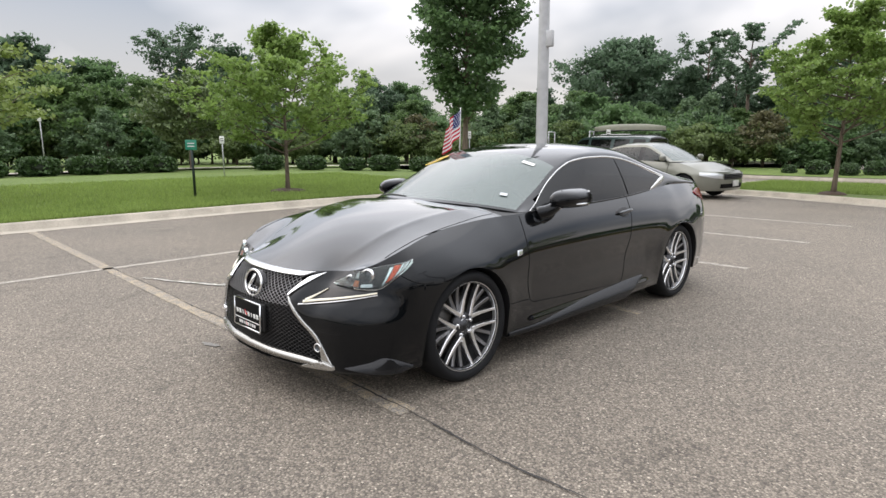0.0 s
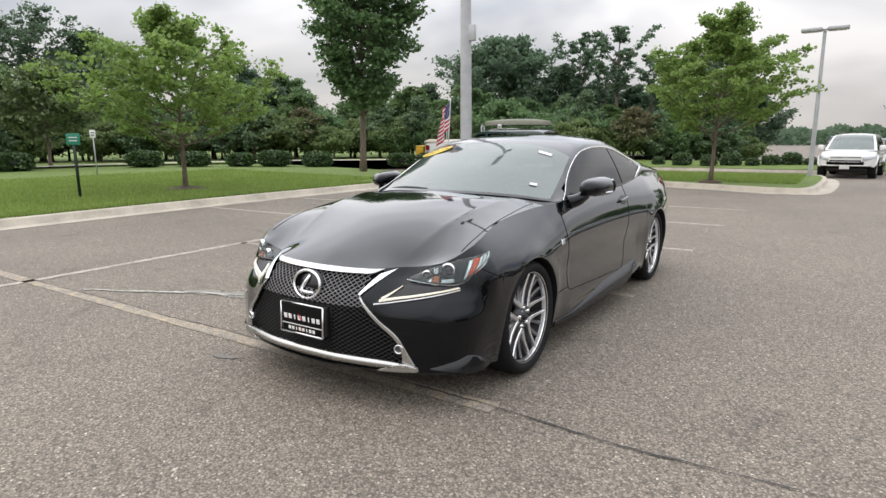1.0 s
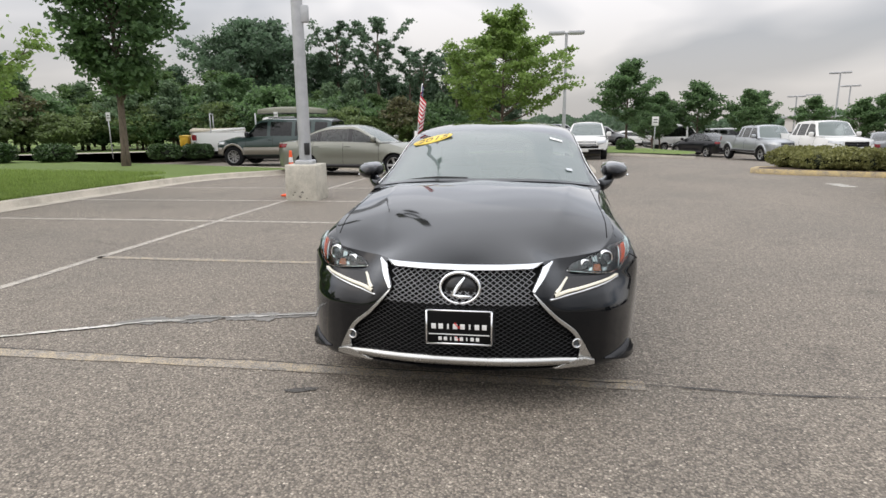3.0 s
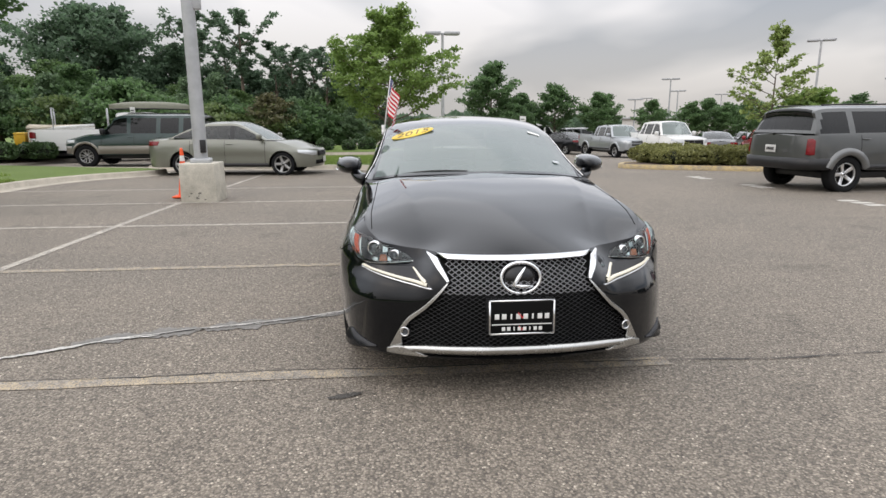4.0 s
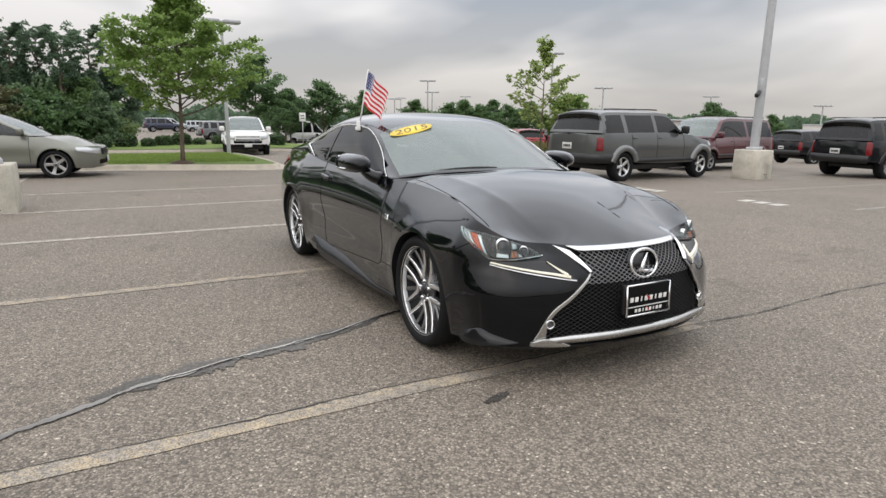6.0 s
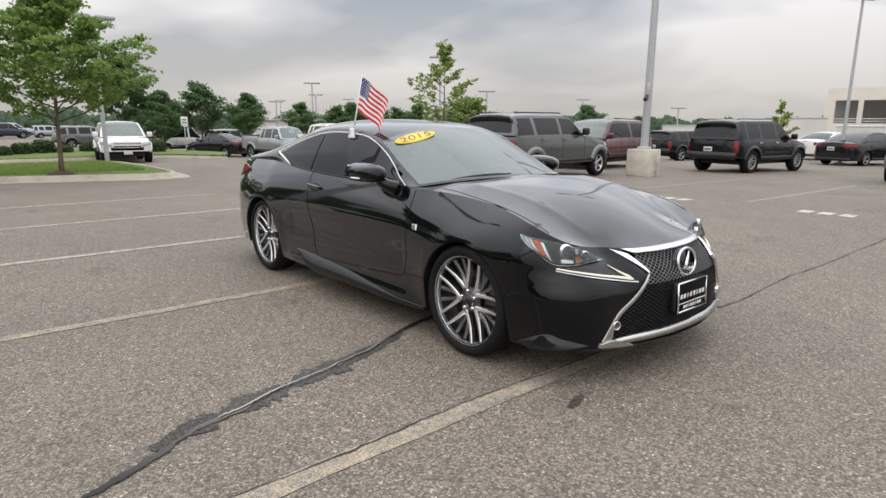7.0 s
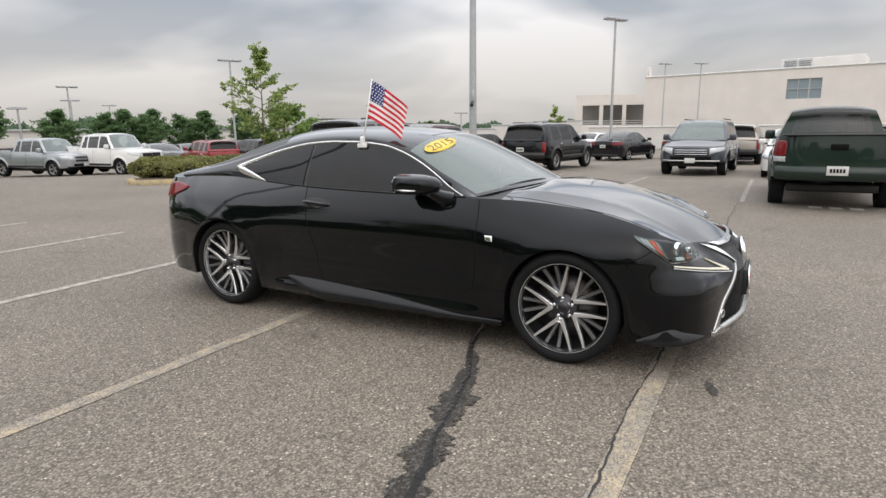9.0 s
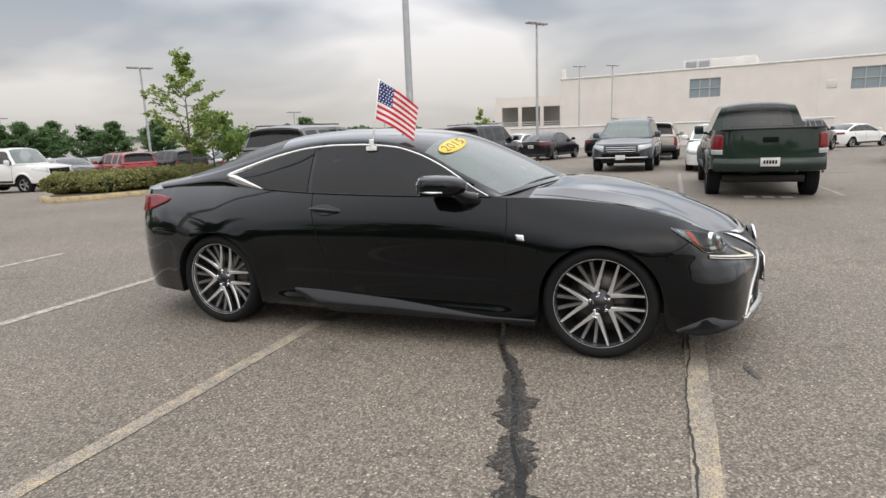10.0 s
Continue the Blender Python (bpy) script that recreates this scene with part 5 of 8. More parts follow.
        rw = [f(wu[:, 0], wu[:, 1], -0.004), f(wu[:, 0], wu[:, 1], 0.005), f(wu[:, 0] * 0.5 + wl[:, 0] * 0.5, wu[:, 1] * 0.5 + wl[:, 1] * 0.5, outs * 0.55), f(wl[:, 0], wl[:, 1] + 0.010, outs), f(wl[:, 0], wl[:, 1], outs), f(wl[:, 0], wl[:, 1] - 0.004, -0.03)]
        wing = part("splitter_wing", grid_mesh("splitter_wing", np.array(rw), M_SKIRT, flip=side < 0), None, car, "satin black splitter wing")
        nl = crv([(sx(2.0), 0.236), (sx(1.93), 0.228), (sx(1.87), 0.226)], 10)
        nu = crv([(sx(2.0), 0.238), (sx(1.935), 0.276), (sx(1.872), 0.230)], 10)
        nq = np.array([f(nl[:, 0] * (1 - q) + nu[:, 0] * q, nl[:, 1] * (1 - q) + nu[:, 1] * q, 0.024 * (1 - q) + 0.007 * q) for q in np.linspace(0, 1, 5)])
        part("wing_notch", grid_mesh("wing_notch", nq, M_INK, flip=side > 0), None, wing)
        # tail lamp
        part("tail_lamp", patch_on(f, ([(sx(-1.84), 0.912), (sx(-2.04), 0.842), (sx(-2.20), 0.815), (sy(0.3) * 0 + sh.len - 0.35, 0.83)], [(sx(-1.82), 0.925), (sx(-2.02), 0.952), (sx(-2.20), 0.945), (sh.len - 0.35, 0.93)]), M_REDL, "tail_lamp", 0.012, (18, 8), 0.015), None, car, "red tail lamp")
        # door mirror: a blunt shell, flat at the back, narrowing to the front and outwards
        prof = ((0.322, 0.90), (0.312, 0.95), (0.318, 1.0), (0.36, 1.0), (0.42, 0.985), (0.48, 0.93), (0.53, 0.80), (0.562, 0.60), (0.578, 0.34), (0.583, 0.03))
        gm = np.zeros((len(prof), 32, 3))
        for i, (x, q) in enumerate(prof):
            for j in range(32):
                a = 2 * math.pi * j / 32
                c, d = math.cos(a), math.sin(a)
                cy, cz = math.copysign(abs(c) ** 0.72, c), math.copysign(abs(d) ** 0.78, d)
                taper = 1 - 0.16 * max(0.0, cy) - (0.10 * max(0.0, -cy) if cz < 0 else 0)
                gm[i, j] = (x - 0.045 * (cy * q + 0.2) * (x > 0.33), side * (0.928 + 0.094 * q * cy), 1.024 + 0.066 * q * cz * taper - 0.012 * (1 - q))
        mirror = part("door_mirror", grid_mesh("door_mirror", gm, M_BLACK, closed=True, flip=side > 0), None, car)
        part("mirror_stalk", tube("mirror_stalk", crv([(0.60, side * 0.79, 0.925), (0.555, side * 0.845, 0.945), (0.50, side * 0.885, 0.985)], 8), np.linspace(0.05, 0.036, 8), M_BLACK, 12), None, mirror)
        part("turn_signal", tube("turn_signal", [(0.325, side * 1.018, 0.995), (0.40, side * 1.022, 0.992), (0.47, side * 1.006, 0.992)], [0.004, 0.008, 0.004], M_CHROME, 8), None, mirror)
        part("mirror_glass", moved(box("mirror_glass", (0.006, 0.155, 0.100), (0, 0, 0), M_CHROME, 0.002), pose(0.312, side * 0.928, 1.024, 0, 0, -side * 4)), None, mirror)
    # chrome bar over the grille, lower lip, mesh
    full = lambda y, z, out=0.0: np.where((np.asarray(y) >= 0)[..., None], sh.at(sh.s_of_y(np.abs(y)), z, out, 1), sh.at(sh.s_of_y(np.abs(y)), z, out, -1))
    bar_lo = [(y, 0.678 + 0.006 * (y / 0.39) ** 2) for y in np.linspace(-0.392, 0.392, 9)]
    bar_up = [(y, 0.699 + 0.004 * (y / 0.44) ** 2) for y in np.linspace(-0.441, 0.441, 9)]
    part("grille_trim", patch_on(full, (bar_lo, bar_up), M_CHROME, "grille_trim", 0.015, (40, 4), 0.015), None, car, "chrome grille border")
    yl = np.linspace(-0.58, 0.58, 60)
    part("lower_lip", strip_on(full, np.stack([yl, 0.258 - 0.012 * np.abs(yl / 0.58) ** 2.5], -1), np.interp(np.abs(yl), [0, 0.45, 0.58], [0.042, 0.038, 0.026]), M_SATIN, "lower_lip", 0.016, 0.03), None, car, "satin silver lower lip")
    bars = []
    for i in range(43):
        z0 = 0.232 + i * 0.0108
        zw = spindle(z0) + 0.006
        step = 0.0180
        nn = int(zw / step)
        k = np.arange(-nn, nn + 1)
        up = np.where((k + i) % 2 == 0, 0.0054, -0.0054)
        p = full(k * step, np.clip(z0 + up, 0.22, 0.692), -0.009)
        # gloss black mesh; the sky's sheen on its upper rows is put in as grey
        bars.append(tube("grille_mesh", p, 0.0021 if z0 < 0.53 else 0.0024, M_GLOSSB if z0 < 0.53 else M_MESHG, 4))
    part("grille_mesh", merged("grille_mesh", bars), None, car, "diamond mesh grille")
    for side in (1, -1):
        part("lower_duct", box("lower_duct", (0.02, 0.085, 0.07), (2.135, side * 0.435, 0.325), M_INK, 0.01, Matrix.Rotation(-side * 0.45, 4, "Z")), None, car)
    # round badge: ring and a bent bar
    m = on_plane((2.243, 0, 0.607), (0, 1, 0), (-0.18, 0, 1))
    part("badge", moved(lathe("badge", [(0.0, 0.0), (0.088, 0.0), (0.092, -0.03)], M_GLOSSB, 40, "z"), m @ Matrix.Diagonal((1.05, 0.82, 1, 1))), None, car)
    ring = [(0.090 * 1.05 * math.cos(a), 0.090 * 0.82 * math.sin(a), 0.004) for a in np.linspace(0, 2 * math.pi, 41)[:-1]]
    part("badge_ring", moved(tube("badge_ring", ring, 0.0085, M_CHROME, 8, True), m), None, car, "chrome oval ring")
    bar = [(0.022, 0.052, 0.006), (-0.008, 0.008, 0.009), (-0.036, -0.034, 0.009), (0.0, -0.042, 0.009), (0.056, -0.040, 0.006)]
    part("badge_bar", moved(tube("badge_bar", bar, [0.008, 0.012, 0.013, 0.013, 0.008], M_CHROME, 8), m), None, car, "bent chrome bar")
    # dealer plate with its frame: lettering as plain bars
    plate = part("front_plate", box("front_plate", (0.012, 0.302, 0.152), (2.290, 0, 0.428), M_INK, 0.003, Matrix.Rotation(0.06, 4, "Y")), None, car, "black dealer plate in a chrome frame with white lettering bars")
    part("plate_bracket", box("plate_bracket", (0.05, 0.33, 0.155), (2.262, 0, 0.432), M_TRIM, 0.004), None, plate)
    ov = [(2.298 + 0.06 * (0.428 - z), y, z) for y, z in ((-0.155, 0.348), (0.155, 0.348), (0.155, 0.508), (-0.155, 0.508))]
    for a, b2 in zip(ov, ov[1:] + ov[:1]):
        part("plate_frame", tube("plate_frame", [a, b2], 0.0055, M_CHROME, 6), None, plate, "chrome plate frame")
    for z0, hgt, sc in ((0.432, 0.026, 1.0), (0.372, 0.018, 0.74)):
        for k in range(8):
            yk = (k - 3.5) * 0.0345 * sc
            wd = 0.008 if k in (2, 5) else 0.022
            part("lettering_bar", box("lettering_bar", (0.003, wd * sc, hgt), (2.2985 + 0.06 * (0.428 - z0), -yk, z0), M_WHITEP, 0.0008, Matrix.Rotation(0.06, 4, "Y")), None, plate)
        part("lettering_tick", tube("lettering_tick", [(2.302, 0.006 * sc, z0 + 0.004), (2.302, 0.002, z0 - 0.008), (2.302, -0.020 * sc, z0 + hgt * 0.75)], 0.0028 * sc, M_REDP, 5), None, plate, "red tick")
    part("lettering_line", box("lettering_line", (0.003, 0.29, 0.004), (2.300, 0, 0.3935), M_WHITEP), None, plate)
    # wipers
    for y0, y1, x0 in ((0.46, -0.22, 0.90), (-0.10, -0.62, 0.93)):
        pts = [(x0 - 0.02 * t + 0.055 - 0.42 * ((y0 + (y1 - y0) * t)) ** 2, y0 + (y1 - y0) * t, 1.015 + 0.012 * math.sin(math.pi * t) - 0.12 * (y0 + (y1 - y0) * t) ** 2) for t in np.linspace(0, 1, 12)]
        part("wiper", tube("wiper", pts, 0.007, M_TRIM, 6), None, car)
    # cabin
    sm = seat_mesh()
    for x, y in ((-0.05, 0.37), (-0.05, -0.37), (-0.80, 0.36), (-0.80, -0.36)):
        part("seat", moved(sm, pose(x, y, 0.30 if x > -0.5 else 0.18)), None, car)
    part("dashboard", box("dashboard", (0.42, 1.36, 0.18), (0.62, 0, 0.86), M_CABIN, 0.06), None, car)
    part("floor_pan", box("floor_pan", (2.3, 1.55, 0.08), (-0.35, 0, 0.30), M_CABIN, 0.02), None, car)
    part("rear_shelf", box("rear_shelf", (0.55, 1.2, 0.05), (-1.38, 0, 0.93), M_CABIN, 0.02), None, car)
    part("steering_wheel", moved(tube("steering_wheel", [(0.18 * math.cos(a), 0.18 * math.sin(a), 0) for a in np.linspace(0, 2 * math.pi, 33)[:-1]], 0.016, M_CABIN, 8, True), pose(0.36, 0.37, 0.90, 0, -65, 0)), None, car)
    part("rear_view_mirror", box("rear_view_mirror", (0.03, 0.24, 0.07), (0.28, 0, 1.24), M_CABIN, 0.015), None, car)
    # wheels
    for x in (1.365, -1.365):
        for side in (1, -1):
            wheel_parts(car, (x, side * 0.785, 0.335), 0.335, 0.262, 0.225, side, "mesh", M_ALLOY, 56)
    # stickers on the windscreen: a yellow oval with the model year, a white slip and a small pass
    def screen(u, f):
        """The windscreen's point at height fraction u and side fraction f (+1 the car's left), and its axes."""
        r, c = sh.roof(400)
        i = int(u * 399)
        def p(i, f):
            return np.array([c[i, 0] + (r[i, 0] - c[i, 0]) * abs(f) ** 2, r[i, 1] * f, c[i, 2] + (r[i, 2] - c[i, 2]) * abs(f) ** 2.9])
        return Vector(p(i, f)), Vector(p(i, f + 0.03) - p(i, f - 0.03)), Vector(p(i + 8, f) - p(i - 8, f))
    o, a, b2 = screen(0.212, -0.66)
    m = on_plane(o, a, b2) @ Matrix.Translation((0, 0, 0.001))
    part("year_sticker", moved(lathe("year_sticker", [(0.0, 0.002), (1.0, 0.002), (1.0, 0.0)], M_YSTICK, 40, "z"), m @ Matrix.Diagonal((0.165, 0.063, 1, 1))), None, car, "yellow oval sticker reading 2015")
    part("year_sticker_text", moved(text_mesh("2015", 0.105, M_YINK, 0.15, 0.0004), m @ Matrix.Translation((0, 0, 0.003)) @ Matrix.Diagonal((1.25, 0.95, 1, 1))), None, car)
    for u, f, wd, hg, mt in ((0.215, 0.74, 0.10, 0.032, M_WHITEP), (0.06, 0.80, 0.05, 0.030, M_LENS)):
        o, a, b2 = screen(u, f)
        part("screen_sticker", moved(box("screen_sticker", (wd, hg, 0.002), (0, 0, 0), mt), on_plane(o, a, b2) @ Matrix.Translation((0, 0, 0.006))), None, car)
    return car


coupe = black_coupe()


def window_flag():
    """A small striped flag on a clip-on staff."""
    base = Vector((-0.155, -0.662, 1.265))
    flag = thing("window_flag", "small striped flag on a white plastic car window staff", "flag")
    top = base + Vector((0.05, 0.062, 0.44))
    part("staff", tube("staff", [base, base + (top - base) * 0.5, top], [0.0065, 0.0055, 0.0045], M_WHITEP, 8), None, flag)
    part("clip", box("clip", (0.075, 0.02, 0.03), base + Vector((0, -0.012, -0.012)), M_WHITEP, 0.005), None, flag)
    part("clip", box("clip", (0.025, 0.03, 0.06), base + Vector((0, -0.008, 0.02)), M_WHITEP, 0.006), None, flag)
    W, H, nu, nv = 0.36, 0.25, 40, 26
    way = Vector((0.86, 0.18, -0.46)).normalized()
    down = (base - top).normalized()
    side = way.cross(down).normalized()
    verts, faces, mats = [], [], []
    for i in range(nv + 1):
        for j in range(nu + 1):
            u, v = j / nu, i / nv
            p = top + down * (0.01 + v * H * (1 - 0.08 * u)) + way * (u * W * 0.80) + Vector((0, 0, -0.05 * u * u)) + side * (0.028 * math.sin(9 * u + 1.5 * v) * u ** 0.6)
            verts.append(p)
    for i in range(nv):
        for j in range(nu):
            k = i * (nu + 1) + j
            faces.append((k, k + 1, k + nu + 2, k + nu + 1))
            mats.append(2 if (j < nu * 0.4 and i < 14) else (i // 2) % 2)
    me = mesh_of("cloth", verts, faces, plain("flag_red", (0.55, 0.02, 0.04), 0.8))
    me.materials.append(plain("flag_white", (0.75, 0.74, 0.73), 0.8))
    me.materials.append(plain("flag_blue", (0.025, 0.035, 0.16), 0.8))
    for f, m in zip(me.polygons, mats):
        f.material_index = m
    part("cloth", me, None, flag, "striped cloth with a blue canton of white stars")
    stars = []
    for r in range(7):
        for c in range(5):
            i, j = 1 + r * 2, 2 + c * 3 + (r % 2)
            if j >= 16:
                continue
            p = Vector(verts[i * (nu + 1) + j])
            for sg in (1, -1):
                stars.append(moved(lathe("star", [(0.0, 0.0012), (0.005, 0.0008), (0.0052, 0)], M_WHITEP, 6, "z"), on_plane(p + side * 0.0012 * sg, way, down if sg > 0 else -down)))
    part("canton_print", merged("canton_print", stars), None, flag, "white stars printed on the canton")
    return flag


window_flag()

# ---- the other parked vehicles ----


def car_spec(xf, xr, w, wb, tyre, hood, belt, roof, wx, rx, kind, n=90):
    """Curves of an ordinary vehicle. hood: (nose, cowl) heights; wx: (cowl, header) x; rx: (roof end, tail) x."""
    deck = belt + 0.04 if kind == "sedan" else belt
    bed = kind == "pickup"
    tail = rx[1]
    sq = 1.0 if kind == "sedan" else 0.5
    m = (wx[1] + rx[0]) / 2
    return dict(
        n=n, plan=[(xf, 0), (xf - 0.03, 0.40 * w), (xf - 0.12 * (0.6 + sq * 0.6), 0.74 * w), (xf - 0.36, 0.93 * w), (xf - 0.75, w), (0.3, w), (xr + 0.9, w), (xr + 0.4, 0.985 * w), (xr + 0.12 + 0.1 * sq, 0.90 * w), (xr + 0.03, 0.66 * w), (xr, 0.35 * w), (xr, 0)],
        belt=[(xf, hood[0]), (xf - 0.45, hood[0] + 0.03), (wx[0], belt - 0.03), (0, belt), (tail + 0.3, deck - 0.02), (xr, deck - 0.03)] if not bed else [(xf, hood[0]), (xf - 0.45, hood[0] + 0.03), (wx[0], belt - 0.02), (0, belt), (tail + 0.2, belt), (tail - 0.1, belt + 0.10), (xr, belt + 0.12)],
        tuck=[(xf, 0.05), (xf - 0.6, 0.13 if kind == "sedan" else 0.07), (wx[0], 0.09), (0, 0.07), (xr + 0.6, 0.09 if kind == "sedan" else 0.05), (xr, 0.03)],
        top=[(xf, hood[0]), (xf - 0.25, hood[0] + 0.05), (wx[0] + 0.35, hood[1]), (wx[0] + 0.05, hood[1]), (wx[0] - 0.35, belt - 0.06), (0, belt - 0.08), (tail + 0.5, belt - 0.06), (tail, deck + (0.03 if kind == "sedan" else (0.10 if bed else 0))), (xr, deck + (0.12 if bed else 0))],
        wheels=(wb / 2, -wb / 2), arch=tyre + 0.045, hub=tyre, sill=0.24 if kind == "sedan" else ([xr, xr + 0.5, -wb / 2, 0, xf - 0.4, xf], [0.60 if bed else 0.52, 0.55 if bed else 0.50, 0.47, 0.43, 0.43, 0.48]),
        mid=0.62 if kind == "sedan" else 0.72, under=0.06, hollow=0.014, flare=0.010 if kind == "sedan" else 0.02, curve=2.2,
        rail=[(wx[0] - 0.22, 0.90 * w, belt), ((wx[0] + wx[1]) / 2 - 0.14, 0.815 * w, (belt + roof) / 2 - 0.02), (wx[1] - 0.06, 0.715 * w, roof - 0.085), (m, 0.70 * w, roof - 0.07), (rx[0], 0.705 * w, roof - 0.10), ((rx[0] + tail) / 2 + 0.05, 0.80 * w, (belt + roof) / 2 - 0.01), (tail + 0.10, 0.90 * w, belt + 0.01)],
        crown=[(wx[0] + 0.08, 0, hood[1] - 0.01), ((wx[0] + wx[1]) / 2 + 0.06, 0, (hood[1] + roof) / 2 + 0.02), (wx[1], 0, roof - 0.03), (m, 0, roof), (rx[0] - 0.02, 0, roof - 0.035), ((rx[0] + tail) / 2, 0, (deck + roof) / 2 + 0.04), (tail, 0, deck + 0.015)],
    )


PLATE_N = [0]


def vehicle(name, label, kind, paintm, at, xf, xr, w, wb, tyre, hood, belt, roof, wx, rx, pillars, rim=None, style="five", trim=None, lower=None, chrome=False, n=90, rails=False, group="parked vehicles", trim_side=False):
    car = thing(name, label, "pickup truck" if kind == "pickup" else ("SUV" if kind == "suv" else "car"), group, at=at)
    sp = car_spec(xf, xr, w, wb, tyre, hood, belt, roof, wx, rx, kind, n)
    sh = Shell(sp)
    sill = 0.24 if kind == "sedan" else 0.45
    trim = trim or M_TRIM
    g_rows = 22 if n > 80 else 16
    body_panels(car, sh, paintm, [("front_bumper", 9, wb / 2 + tyre), ("fender", wb / 2 + tyre, wx[0] - 0.25), ("front_door", wx[0] - 0.25, wx[0] - 1.35), ("rear_door" if kind != "coupe" else "side_panel", wx[0] - 1.35, -wb / 2 + tyre * 0.6), ("quarter_panel" if kind != "pickup" else "bed_side", -wb / 2 + tyre * 0.6, xr + 0.14), ("tailgate" if kind != "sedan" else "rear_bumper", xr + 0.14, -9)], g_rows)
    part("bonnet", grid_mesh("bonnet", sh.lid(9, wx[0] + 0.05, 19), paintm), None, car)
    part("cowl", grid_mesh("cowl", sh.lid(wx[0] + 0.06, wx[0] - 0.4, 19), M_TRIM), None, car)
    if kind == "pickup":
        lid = sh.lid(rx[1] + 0.05, -9, 19)
        f = np.abs(lid[..., 1]) / np.maximum(np.abs(lid[:, :1, 1]), 1e-6)
        lid[..., 2] = np.where((f < 0.9) & (lid[..., 0] > xr + 0.07), lid[..., 2] - 0.45, lid[..., 2])
        part("load_bed", grid_mesh("load_bed", lid, paintm), None, car)
    else:
        part("boot_lid", grid_mesh("boot_lid", sh.lid(rx[1] + 0.35, -9, 19), paintm), None, car)
    rear = (0.70, 0.965, 0.86) if kind != "pickup" else (0.69, 0.94, 0.84)
    tail = rx[1]
    house(car, sh, paintm, 0.325, rear, pillars, M_GLASS, M_CARG if kind != "suv" else M_TINT, lambda x, z: (x > tail + 0.22 + (z - belt) * (0.55 if kind == "sedan" else 0.25)) & (x < wx[0] - 0.28), 0.88, 0.05, 60 if n > 80 else 44, 0.10, pillar_mat=paintm if kind != "sedan" else None, pw=0.055 if kind != "sedan" else 0.045)
    f = lambda s, z, out=0.0: sh.at(s, z, out, 1)
    fm = lambda s, z, out=0.0: sh.at(s, z, out, -1)
    full = lambda y, z, out=0.0: np.where((np.asarray(y) >= 0)[..., None], sh.at(sh.s_of_y(np.abs(y)), z, out, 1), sh.at(sh.s_of_y(np.abs(y)), z, out, -1))
    rfull = lambda y, z, out=0.0: np.where((np.asarray(y) >= 0)[..., None], sh.at(sh.len - np.abs(y) * 1.02, z, out, 1), sh.at(sh.len - np.abs(y) * 1.02, z, out, -1))
    sx = lambda x: float(sh.s_of_x(x))
    sy = lambda y: float(sh.s_of_y(y))
    z0 = hood[0]
    high = kind != "sedan"
    yy = np.linspace(-1, 1, 16)
    gh = 0.15 if not high else 0.24
    gm = 0.52 * w
    # grille, lower intake and their bars
    gr = part("grille", strip_on(full, np.stack([yy * gm, np.full(16, z0 - 0.05 - gh / 2)], -1), gh, M_INK, "grille", 0.006, 0.01), None, car)
    for k in range(3):
        part("grille_bar", tube("grille_bar", full(yy * gm * 0.96, np.full(16, z0 - 0.05 - gh * (0.22 + 0.28 * k)), 0.012), 0.011, M_CHROME if chrome else M_ALLOYD, 6), None, gr)
    part("lower_intake", strip_on(full, np.stack([yy * 0.62 * w, np.full(16, sill + 0.12)], -1), 0.12, M_INK, "lower_intake", 0.006, 0.01), None, car)
    if chrome or high:
        part("bumper_bar", strip_on(full, np.stack([yy * 0.85 * w, np.full(16, sill + 0.035)], -1), 0.05, M_SATIN if chrome else trim, "bumper_bar", 0.02, 0.03), None, car)
    part("front_plate", box("front_plate", (0.012, 0.30, 0.15), (xf + 0.022, 0, z0 - (0.30 if not high else 0.42)), M_PLATE, 0.003), None, car, "pale number plate with dark bars")
    for side, ff in ((1, f), (-1, fm)):
        part("headlamp", patch_on(ff, ([(sy(0.56 * w), z0 - 0.06 - gh * 0.75), (sy(0.80 * w), z0 - 0.16), (sx(xf - 0.50), z0 - 0.10)], [(sy(0.56 * w), z0 - 0.045), (sy(0.80 * w), z0 - 0.025), (sx(xf - 0.52), z0 - 0.01)]), M_LENS, "headlamp", 0.010, (12, 6), 0.012), None, car, "clear headlamp")
        if high:
            zt0, zt1 = (belt - 0.40, belt - (0.10 if trim_side else 0.03)) if kind == "suv" else (belt - 0.21, belt + 0.03)
            inner = sh.len - w * (0.87 if kind == "suv" else 0.80)
            outer = sx(xr + (0.24 if kind == "suv" else 0.30))
            lamp = part("tail_lamp", patch_on(ff, ([(inner, zt0), ((inner + outer) / 2, zt0 - 0.01), (outer, zt0)], [(inner, zt1), ((inner + outer) / 2, zt1 + 0.015), (outer, zt1 - 0.02)]), M_REDL, "tail_lamp", 0.026, (10, 8), 0.025), None, car, "red tail lamp")
